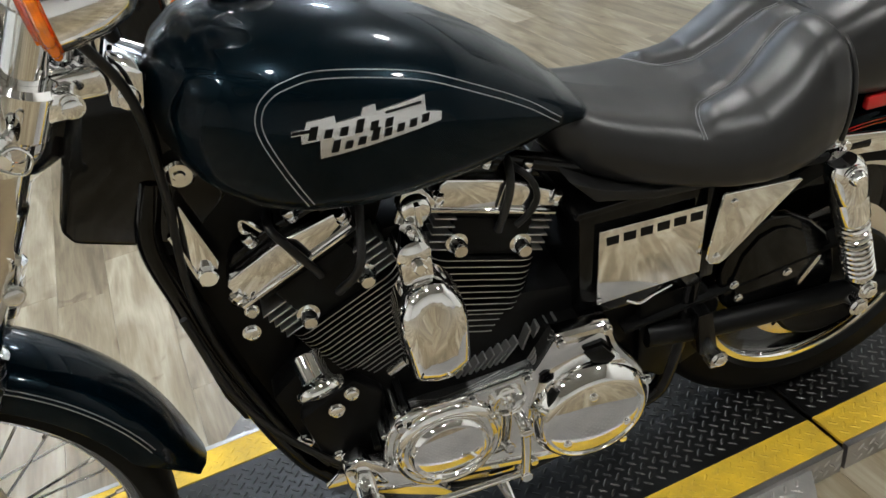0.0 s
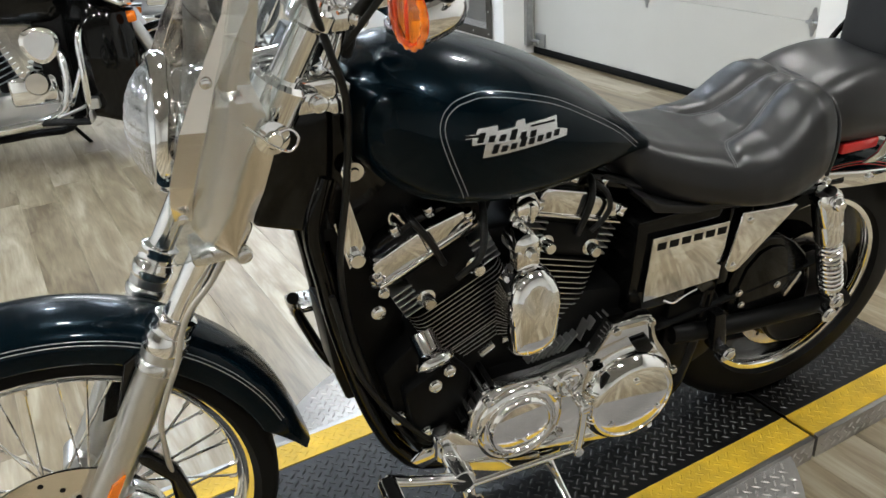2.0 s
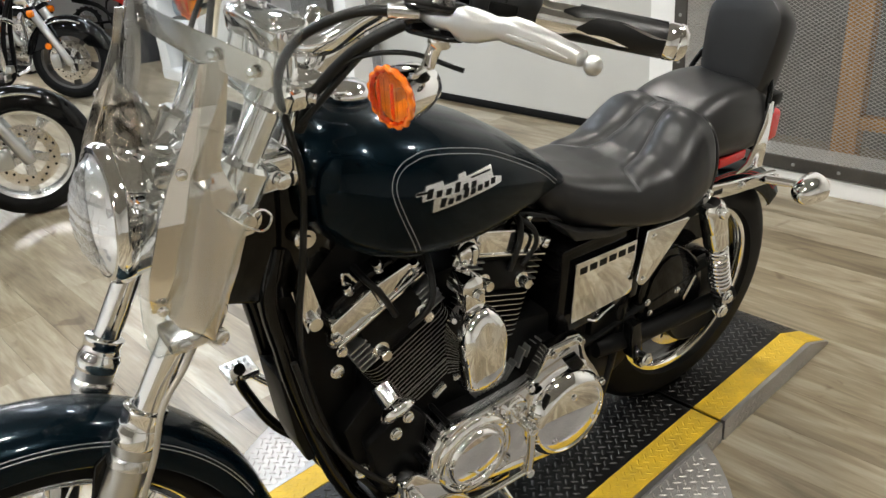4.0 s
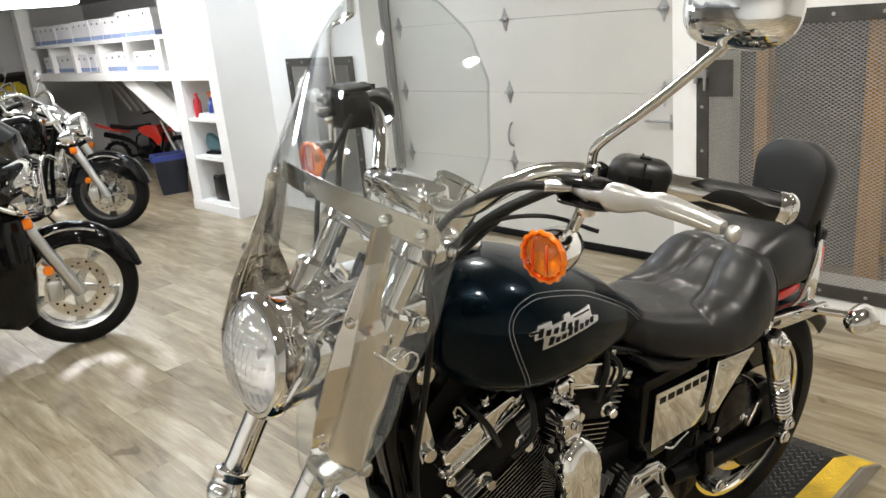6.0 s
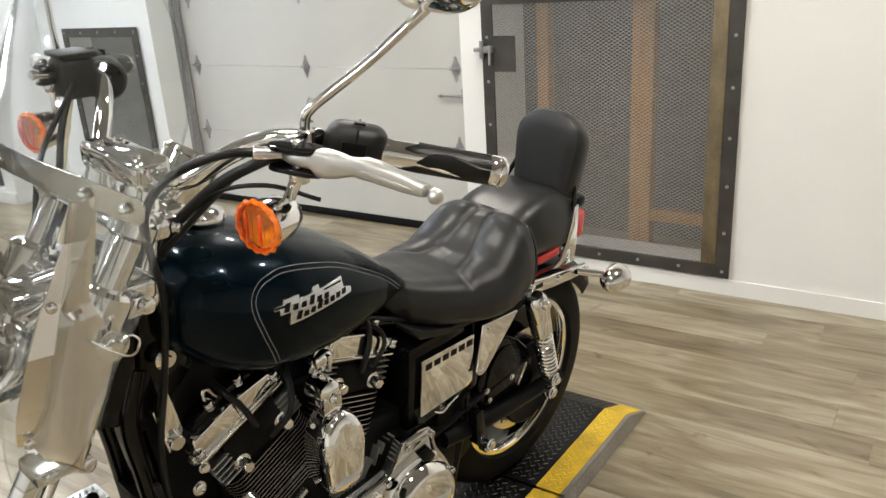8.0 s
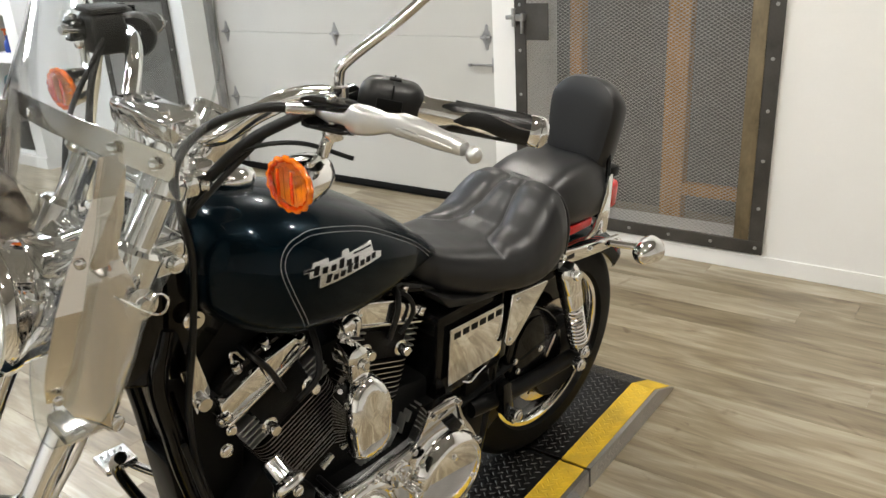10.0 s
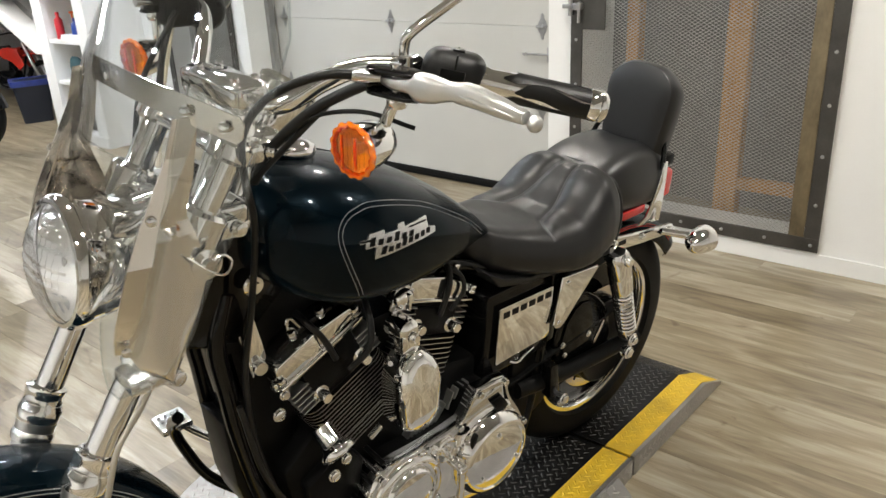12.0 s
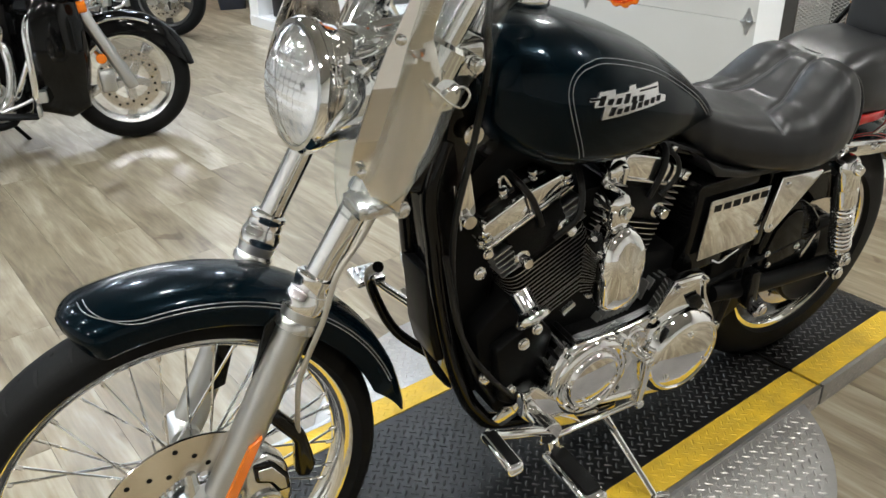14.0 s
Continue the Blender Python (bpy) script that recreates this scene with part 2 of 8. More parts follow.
WOOD = mat("fir_post", (0.40, 0.20, 0.05), 0.6, 0.0, var=0.4, scale=5, bump=0.2, bump_scale=60, stretch=(6, 6, 0.6))
CARD = mat("white_carton", (0.74, 0.74, 0.76), 0.7, 0.0, var=0.06, scale=8)
CARD_BLUE = mat("blue_print", (0.25, 0.33, 0.55), 0.7, 0.0, var=0.2, scale=30)
LAMP = glow("warm_downlight_glow", (1.0, 0.955, 0.865), 302.0)
LAMP_COOL = glow("cool_downlight_glow", (0.90, 0.98, 1.06), 240.0)
SATIN_ALU = mat("satin_alloy", (0.64, 0.64, 0.63), 0.34, 0.95, var=0.06, spread=0.05, scale=20, bump=0.05, bump_scale=300)
FLUTE = mat("moulded_lens_glass", (0.86, 0.88, 0.89), 0.14, 0.0, spec=0.8, spread=0.05, scale=40)
BOWL = mat("bright_reflector", (0.95, 0.95, 0.95), 0.45, 0.85, spread=0.06, scale=30)
AMBER_CLEAR = clear("amber_clear", (1.0, 0.50, 0.05), 0.02, 1.5, gloss=0.06)
TREAD = mat("worn_tread_bars", (0.024, 0.023, 0.022), 0.42, 0.0, spec=0.4, var=0.5, spread=0.1, scale=9)
BRIGHT = mat("bright_tread_bars", (0.52, 0.50, 0.485), 0.50, 0.7, var=0.15, spread=0.1, scale=12)
FIN_EDGE = mat("machined_fin_edge", (0.50, 0.50, 0.49), 0.36, 0.9, var=0.1)

# ---------------------------------------------------------------- the room
def room_part(name, bm, material, label="", smooth=False, category=""):
    ob = part(name, bm, material, None, label, smooth)
    ob.matrix_basis = ROOM
    return tagged(ob, label, category, kind="structure")


CEILING = 2.55
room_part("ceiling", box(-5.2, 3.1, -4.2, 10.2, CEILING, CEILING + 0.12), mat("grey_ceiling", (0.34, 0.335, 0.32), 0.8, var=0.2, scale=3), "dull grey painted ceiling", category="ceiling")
room_part("floor", box(-5.2, 3.1, -4.2, 10.2, FLOOR - 0.1, FLOOR - 0.004), mat("plank_joint", (0.27, 0.22, 0.15), 0.3), "pale oak plank floor", category="floor")
# door wall, in pieces about its two caged openings and the door's recess
W0, W1 = 2.12, 2.28
pieces = [(-4.2, -0.26, FLOOR, CEILING), (-0.26, 0.80, FLOOR, 0.07), (-0.26, 0.80, 1.17, CEILING), (0.80, 0.98, FLOOR, CEILING),
          (0.98, 3.24, 1.98, CEILING), (3.24, 3.40, FLOOR, CEILING), (3.40, 4.12, FLOOR, 0.09), (3.40, 4.12, 1.08, CEILING), (4.12, 4.46, FLOOR, CEILING)]
room_part("wall_east", joined(*[box(W0, W1, a, b, c, d) for a, b, c, d in pieces]), WALL, "white painted wall with caged openings", category="wall")
room_part("wall_recess", joined(box(W1, 2.42, 0.80, 0.98, FLOOR, CEILING), box(W1, 2.42, 3.24, 3.40, FLOOR, CEILING), box(W1, 2.42, 0.98, 3.24, 1.98, CEILING)), WALL, "white returns of the garage door recess", category="wall")
GREYBACK = mat("grey_back_wall", (0.16, 0.153, 0.145), 0.7, var=0.15, scale=4)
for n, q in enumerate(((2.75, 2.85, -0.9, 0.98, FLOOR, CEILING), (W1, 2.75, -0.9, -0.8, FLOOR, CEILING), (2.42, 2.75, 0.80, 0.86, FLOOR, CEILING), (W1 + 0.001, 2.75, -0.8, 0.799, 1.9, 1.95),
          (2.75, 2.85, 3.24, 4.6, FLOOR, CEILING), (2.42, 2.75, 3.40, 3.44, FLOOR, CEILING), (W1, 2.75, 4.3, 4.36, FLOOR, CEILING))):
    room_part("wall_cage_%d" % (n + 1), box(*q), GREYBACK, "grey wall behind a wire cage", category="wall")
# the block with the open shelves: four walls round three niches
B0, B1 = 1.69, 2.12
for n, q in enumerate(((B0, W1, 4.46, 4.60, FLOOR, CEILING), (B0, W1, 5.07, 5.22, FLOOR, CEILING), (B0, W1, 4.60, 5.07, 1.00, CEILING), (B0, W1, 4.60, 5.07, FLOOR, 0.03), (B1 - 0.02, W1, 4.60, 5.07, 0.03, 1.0))):
    room_part("wall_pier_%d" % (n + 1), box(*q), WALL, "white pier with open shelf niches", category="wall")
room_part("wall_north", box(-5.2, 3.1, 10.0, 10.2, FLOOR, CEILING), WALL, "white far wall", category="wall")
room_part("wall_south", box(-5.2, 3.1, -4.2, -4.0, FLOOR, CEILING), WALL, "white wall behind", category="wall")
room_part("wall_west", box(-5.2, -5.0, -4.0, 10.0, FLOOR, CEILING), WALL, "white side wall", category="wall")
room_part("wall_store", box(2.9, 3.1, 4.46, 10.0, FLOOR, CEILING), mat("grey_store_wall", (0.65, 0.65, 0.65), 0.7, var=0.1), "grey wall behind the store racks", category="wall")


def downlight(at, lit):
    """A round ceiling downlight: trim ring, reflector and lit disc."""
    ob = thing("downlight", "small round ceiling downlight, lit", "lamp", ROOM @ at, "ceiling downlights")
    part("trim_ring", lathe([(0.085, 0.0), (0.125, 0.0), (0.125, -0.006), (0.115, -0.014), (0.09, -0.014), (0.085, 0.0)], 32), WALL, ob)
    part("lit_disc", lathe([(0, -0.008), (0.08, -0.008), (0.086, -0.004), (0.086, -0.001), (0, -0.001)], 32), lit, ob, "glowing white disc")
    return ob


for us, lit in (((-1.2, 0.6), LAMP), ((2.4, 4.2), LAMP_COOL)):
    lamp = None
    for v in (-3.6, -2.0, -0.4, 1.2):
        for u in us:
            if lamp is None:
                lamp = downlight(pose(v, u, CEILING), lit)
            else:
                copy_thing(lamp, ROOM @ pose(v, u, CEILING))

# a broad fluorescent lamp near the pier
def wide_lamp(at):
    ob = thing("fluorescent_lamp", "broad white fluorescent ceiling lamp, lit", "lamp", ROOM @ at)
    part("pan", box(-0.17, 0.17, -0.64, 0.64, -0.05, -0.0005, 0.008), WALL, ob, smooth=False)
    part("diffuser", box(-0.15, 0.15, -0.61, 0.61, -0.085, -0.051, 0.02), glow("wide_tube_glow", (0.88, 0.97, 1.08), 14.0), ob, "glowing white diffuser")
    return ob


wide_lamp(pose(0.75, 3.7, CEILING))

# ---------------------------------------------------------------- turntable and ramp
TC = (-0.090, 0.025)      # the turntable's middle, in the ramp's axes
turntable = thing("turntable", "round diamond-plate turntable under a long ramp", "turntable", DECK)
part("disc", lathe([(0, FLOOR), (0.588, FLOOR), (0.588, -0.015), (0.584, -0.012), (0, -0.012)], 128, pose(TC[0], TC[1], 0)), PLATE, turntable, "round aluminium diamond plate")
RAMP = thing("motorcycle_ramp", "black ribbed ramp with yellow edges, lying over a turntable", "ramp", DECK)
YC, YB, YO = 0.035, 0.237, 0.312      # centre line, black half width, outer half width


def ramp_section(x0, x1, y0, y1, top):
    """A deck piece; its ends slope to the floor beyond 0.94 m."""
    def z(x):
        return 0.0 if abs(x) <= 0.94 else -(abs(x) - 0.94) / 0.13 * 0.054
    xs = sorted({x0, x1, *[s * 0.94 for s in (-1, 1) if x0 < s * 0.94 < x1]})
    poly = [(x, z(x) + top) for x in xs] + [(x, z(x) - 0.006) for x in reversed(xs)]
    return prism(poly, y0, y1, 0.001, 1)


SEAMS = (-1.07, 0.485, 1.07)
for a, b in zip(SEAMS, SEAMS[1:]):
    g = 0.0055
    part("deck_panel", ramp_section(a + g, b - g, YC - YB, YC + YB, 0.0), MATBLACK, RAMP, smooth=False)
    for s in (-1, 1):
        y0, y1 = sorted((YC + s * (YB + 0.001), YC + s * YO))
        part("edge_strip", ramp_section(a + g, b - g, y0, y1, 0.001), YELLOW, RAMP, "worn yellow safety edge", smooth=False)
        yo = YC + s * (YO + 0.001)
        xs = [a + g, 0.94 if a > 0 else -0.94, b - g]
        def zz(x):
            return 0.0 if abs(x) <= 0.94 else -(abs(x) - 0.94) / 0.13 * 0.054
        poly = [(x, zz(x)) for x in xs] + [(x, FLOOR + 0.001) for x in reversed(xs)]
        part("skirt", prism(poly, yo, yo + s * 0.012), PLATE, RAMP, "sloped aluminium tread-plate skirt", smooth=False)


def tread(place, rows, ok, z, rise=1.0):
    """Raised lozenge bars, laid by turns at right angles to one another."""
    vs, fs = [], []
    for i, j in rows:
        x, y = place(i, j)
        if not ok(x, y):
            continue
        a = radians(45 if (i + j) % 2 else -45)
        c, s = math.cos(a), math.sin(a)
        k = len(vs)
        for px, py, pz in ((-0.0100, 0, 0), (-0.005, -0.0028, 0), (0.005, -0.0028, 0), (0.0100, 0, 0), (0.005, 0.0028, 0), (-0.005, 0.0028, 0), (-0.0055, 0, 0.0019), (0.0055, 0, 0.0019)):
            X, Y = x + px * c - py * s, y + px * s + py * c
            vs.append((X, Y, z(X, Y) + pz * rise))
        fs += [[k + q for q in f] for f in ((0, 1, 6), (1, 2, 7, 6), (2, 3, 7), (3, 4, 7), (4, 5, 6, 7), (5, 0, 6))]
    me = bpy.data.meshes.new("tread_pattern")
    me.from_pydata(vs, [], [tuple(f) for f in fs])
    return me


def tread_part(parent, me, material, label):
    me.materials.append(material)
    ob = new("tread_pattern", me)
    ob.parent = parent
    return tagged(ob, label, kind="stuff")


def slope(x, y):
    return (0.0 if abs(x) <= 0.94 else -(abs(x) - 0.94) / 0.13 * 0.054) + 0.0002


STEP = 0.0190
grid = [(i, j) for i in range(-62, 63) for j in range(-62, 63)]


def quincunx(i, j):
    """A square grid turned by half a right angle."""
    return (i - j) * STEP * 0.7071, YC + (i + j) * STEP * 0.7071


tread_part(RAMP, tread(quincunx, grid, lambda x, y: abs(x) < 1.055 and abs(y - YC) < YB - 0.010 and abs(x - 0.485) > 0.016, slope), TREAD, "raised black tread bars of the ramp")
tread_part(RAMP, tread(quincunx, grid, lambda x, y: abs(x) < 1.055 and YB + 0.012 < abs(y - YC) < YO - 0.010 and abs(x - 0.485) > 0.016, lambda x, y: slope(x, y) + 0.0008, 0.55), YELLOW, "raised tread bars under the yellow paint")
tread_part(turntable, tread(quincunx, grid, lambda x, y: math.hypot(x - TC[0], y - TC[1]) < 0.572 and abs(y - YC) > YO + 0.022, lambda x, y: -0.0119), BRIGHT, "raised bright tread bars of the turntable")
for side in (-1, 1):
    ribs = tread(lambda i, j: ((i - j) * STEP * 0.7071, FLOOR * 0.5 + (i + j) * STEP * 0.7071), grid, lambda x, y: abs(x) < 0.93 and FLOOR + 0.012 < y < -0.010 and abs(x - 0.485) > 0.014, lambda x, y: 0.0)
    ribs.transform(Matrix.Translation((0, YC + side * (YO + 0.0132), 0)) @ Matrix(((1, 0, 0, 0), (0, 0, side, 0), (0, 1, 0, 0), (0, 0, 0, 1))))
    tread_part(RAMP, ribs, BRIGHT, "raised tread bars of the ramp's skirt")

# ---------------------------------------------------------------- the motorcycle
# Its own axes: x to the rear, y to the right, z up from the tyres' feet; the whole leans on the side stand.
bike = thing("motorcycle", "dark teal cruiser motorcycle with chrome engine covers on a ramp", "motorcycle", BIKE)
FA, RA = (-0.95, -0.052, 0.300), (0.525, 0.0, 0.317)


def P(name, bm, material, label="", parent=None, smooth=True):
    return part(name, bm, material, parent or bike, label, smooth)


def wheel_frame(c):
    return pose(c[0], c[1], c[2], 90, 0, 0)


# --- front wheel
def tyre_profile(R, w, rim):
    pts = []
    for k in range(13):
        a = math.pi * (k / 12)
        pts.append((rim + 0.004 + (R - rim - 0.004) * math.sin(a) ** 0.62, -w / 2 * math.cos(a)))
    return [(rim - 0.006, -w * 0.33), *pts, (rim - 0.006, w * 0.33)]


def tread(R, w, n, c, rim):
    """Shallow grooves as thin dark wedges let into the crown."""
    out = []
    for i in range(n):
        for s in (-1, 1):
            a = 2 * math.pi * (i + (0.5 if s > 0 else 0)) / n
            b = box(-0.003, 0.003, s * w * 0.05, s * w * 0.36, R - 0.0075, R + 0.0004)
            bmesh.ops.subdivide_edges(b, edges=[e for e in b.edges if abs(e.verts[0].co.y - e.verts[1].co.y) > 0.01], cuts=4)
            for v in b.verts:
                q = math.sqrt(max(0.0, 1 - (v.co.y / (w / 2)) ** 2)) ** 0.62
                v.co.z += rim + 0.004 + (R - rim - 0.004) * q - R
            moved(b, pose(0, 0, 0, 0, 0, 22 * s))
            moved(b, Matrix.Rotation(a, 4, "Y"))
            out.append(b)
    return moved(joined(*out), Matrix.Translation(c))


rim_prof = [(0.262, -0.020), (0.268, -0.027), (0.283, -0.030), (0.290, -0.026), (0.288, -0.022), (0.276, -0.020), (0.268, -0.012), (0.264, 0),
            (0.268, 0.012), (0.276, 0.020), (0.288, 0.022), (0.290, 0.026), (0.283, 0.030), (0.268, 0.027), (0.262, 0.020), (0.256, 0.008), (0.254, 0), (0.256, -0.008), (0.262, -0.020)]
rim_prof = [(r * 1.02, h) for r, h in rim_prof]
front_wheel = P("front_wheel", lathe(rim_prof, 72, wheel_frame(FA)), CHROME, "chrome laced rim")
P("tyre", lathe(tyre_profile(0.332, 0.090, 0.290), 72, wheel_frame(FA)), RUBBER, "black rubber tyre", front_wheel)
P("tread_groove", tread(0.332, 0.090, 40, FA, 0.290), mat("groove", (0.004, 0.004, 0.004), 0.9), "tread grooves", front_wheel)
P("hub", lathe([(0, -0.052), (0.018, -0.052), (0.020, -0.046), (0.036, -0.044), (0.040, -0.040), (0.040, -0.034), (0.026, -0.028), (0.022, 0), (0.026, 0.028), (0.040, 0.034), (0.040, 0.044), (0.020, 0.046), (0.018, 0.052), (0, 0.052)], 36, wheel_frame(FA)), CHROME, "chrome hub", front_wheel)
for i in range(40):
    s = 1 if i % 2 else -1
    a = 2 * math.pi * i / 40
    da = (1 if (i // 2) % 2 else -1) * 0.62
    p = Vector((math.cos(a + da) * 0.038, s * 0.038, math.sin(a + da) * 0.038)) + Vector(FA)
    q = Vector((math.cos(a) * 0.265, s * 0.006, math.sin(a) * 0.265)) + Vector(FA)
    P("spoke", tube([p, q], 0.0021, 6, 0), CHROME, parent=front_wheel)
for i in range(40):
    a = 2 * math.pi * i / 40
    s = 1 if i % 2 else -1
    q = Vector((math.cos(a), 0, math.sin(a)))
    P("nipple", rod(Vector(FA) + q * 0.267 + Vector((0, s * 0.006, 0)), Vector(FA) + q * 0.249 + Vector((0, s * 0.0075, 0)), 0.0034, 6), STEEL, parent=front_wheel)

# --- brake
disc_c = (FA[0], FA[1] - 0.066, FA[2])
brake_disc = P("brake_disc", lathe([(0.078, -0.0025), (0.146, -0.0025), (0.147, 0), (0.146, 0.0025), (0.078, 0.0025), (0.077, 0), (0.078, -0.0025)], 72, wheel_frame(disc_c)), STEEL, "drilled stainless brake disc")
for i in range(5):
    a = 2 * math.pi * i / 5 + 0.3
    d = Vector((math.cos(a), 0, math.sin(a)))
    P("carrier_arm", tube([Vector(disc_c) + d * 0.03, Vector(disc_c) + d * 0.082], [0.014, 0.008], 8, 0), ALU_POL, parent=brake_disc)
P("carrier", lathe([(0, -0.008), (0.042, -0.008), (0.044, 0), (0.042, 0.008), (0, 0.008)], 32, wheel_frame(disc_c)), ALU_POL, parent=brake_disc)
for i in range(30):
    a = 2 * math.pi * i / 30
    r = (0.094, 0.112, 0.131)[i % 3]
    c = Vector(disc_c) + Vector((math.cos(a) * r, -0.0024, math.sin(a) * r))
    P("drilled_hole", lathe([(0, 0), (0.0042, 0), (0.0042, 0.0006), (0, 0.0006)], 10, along(c, c + Vector((0, -1, 0)))), BLACK, parent=brake_disc)
caliper = P("brake_caliper", joined(
    prism([(-0.876, 0.392), (-0.838, 0.402), (-0.808, 0.366), (-0.802, 0.300), (-0.815, 0.246), (-0.858, 0.240), (-0.880, 0.300)], -0.150, -0.108, 0.012, 3),
    rod((-0.852, -0.150, 0.300), (-0.852, -0.158, 0.300), 0.030, 24, 0.003)), ALU_POL, "polished caliper on a black arm")
P("caliper_arm", prism([(-0.830, 0.474), (-0.808, 0.462), (-0.772, 0.408), (-0.758, 0.332), (-0.770, 0.308), (-0.792, 0.318), (-0.790, 0.392), (-0.824, 0.446)], -0.142, -0.116, 0.008, 3), GLOSS, "black caliper arm", caliper)
P("caliper_cover", joined(prism([(-0.864, 0.392), (-0.832, 0.390), (-0.811, 0.353), (-0.808, 0.322), (-0.830, 0.322), (-0.842, 0.348), (-0.862, 0.358)], -0.158, -0.150, 0.004, 2)), GLOSS, "black cover plate", caliper)
P("cover_inlay", prism([(-0.857, 0.386), (-0.836, 0.384), (-0.817, 0.351), (-0.815, 0.329), (-0.826, 0.329), (-0.838, 0.353), (-0.857, 0.364)], -0.160, -0.157, 0.001, 1), ALU_POL, "polished inlay", caliper)
P("axle_nut", joined(rod((FA[0], -0.190, FA[2] - 0.01), (FA[0], -0.135, FA[2] - 0.01), 0.018), bolt((FA[0], -0.19, FA[2] - 0.01), (0, -1, 0), 0.014, 0.012)), CHROME)

# --- fork
for s, y0, yt, yb_ in ((-1, -0.102, -0.120, -0.140), (1, 0.095, 0.088, 0.034)):
    col = Vector((-0.737, y0, 0.643))
    d = (Vector((-0.540, yt, 0.985)) - col).normalized()
    ds = (col - Vector((-0.936, yb_, 0.300))).normalized()
    P("fork_tube", rod(col, col + d * 0.50, 0.0205, 28), CHROME, "chrome fork tube")
    low = col - ds * 0.385
    P("fork_slider", joined(lathe([(0.0215, 0.0), (0.029, 0.0), (0.030, -0.03), (0.0265, -0.055), (0.0262, -0.30), (0.027, -0.345), (0.023, -0.385), (0, -0.388)], 32, along(col, col + ds)),
                            lathe([(0, 0), (0.024, 0), (0.026, 0.004), (0.026, 0.05), (0.022, 0.055), (0, 0.055)], 24, along(low + Vector((0.0, -0.03, 0.02)), low + Vector((0, 0.03, 0.02))))), ALU, "brushed aluminium fork slider")
    P("fork_collar", lathe([(0.021, -0.002), (0.029, -0.001), (0.0325, 0.006), (0.0325, 0.022), (0.0285, 0.030), (0.0285, 0.044), (0.030, 0.046), (0.030, 0.054), (0.0225, 0.059), (0.0205, 0.059)], 36, along(col - ds * 0.030, col + ds)), CHROME, "chrome slider cap")
    P("slider_band", lathe([(0.0265, 0), (0.031, 0.002), (0.032, 0.012), (0.029, 0.018), (0.0265, 0.018)], 32, along(col - ds * 0.062, col)), ALU_POL)
    # reflector on the slider's outer side
    out = Vector((0, s, 0))
    rc = [col - ds * k + out * 0.0255 for k in (0.235, 0.365)]
    P("reflector", joined(loft([[rc[0] + Vector((-0.011, 0, -0.006)), rc[0] + Vector((0.011, 0, 0.006)), rc[0] + Vector((0.010, s * 0.007, 0.005)), rc[0] + Vector((-0.010, s * 0.007, -0.005))],
                                [rc[1] + Vector((-0.014, 0, -0.008)), rc[1] + Vector((0.014, 0, 0.008)), rc[1] + Vector((0.012, s * 0.007, 0.006)), rc[1] + Vector((-0.012, s * 0.007, -0.006))]])), AMBER, "orange fork reflector")
    for k, r, h in ((0.370, 0.037, 0.060), (0.485, 0.032, 0.030)):
        c = col + d * k
        P("fork_clamp", joined(lathe([(0.0208, -h / 2), (r - 0.006, -h / 2), (r, -h / 2 + 0.006), (r, h / 2 - 0.006), (r - 0.006, h / 2), (0.0208, h / 2)], 32, along(c, c + d)),
                               box(c.x + 0.01, c.x + 0.055, min(c.y, c.y + s * 0.012) - 0.012, max(c.y, c.y + s * 0.012) + 0.012, c.z - 0.020, c.z + 0.010, 0.008)), CHROME, "chrome triple clamp boss")
        P("clamp_bolt", bolt((c.x + 0.05, c.y + s * 0.024, c.z - 0.005), (0.2, s, 0), 0.010, 0.010, False), CHROME)
    P("fork_cap", lathe([(0, 0.014), (0.012, 0.013), (0.022, 0.006), (0.0235, 0), (0, 0)], 24, along(col + d * 0.50, col + d)), CHROME)
    P("gaiter_tube", rod(col + d * 0.165, col + d * 0.25, 0.0245, 28), CHROME, "chrome fork cover")
for k, h in ((0.370, 0.036), (0.485, 0.022)):
    c0 = Vector((-0.737, -0.004 - k * 0.03, 0.643)) + Vector((0.5, 0, 0.866)) * k
    P("triple_clamp", box(c0.x - 0.02, c0.x + 0.085, c0.y - 0.10, c0.y + 0.10, c0.z - h / 2, c0.z + h / 2, 0.010, 3), CHROME if k > 0.3 else GLOSS, "triple clamp plate")
for dx, y in ((0.0, -0.085), (0.03, -0.10), (-0.02, -0.07)):
    P("clamp_spacer", rod((-0.505 + dx, y, 0.985), (-0.470 + dx, y, 1.06), 0.009, 14), CHROME)

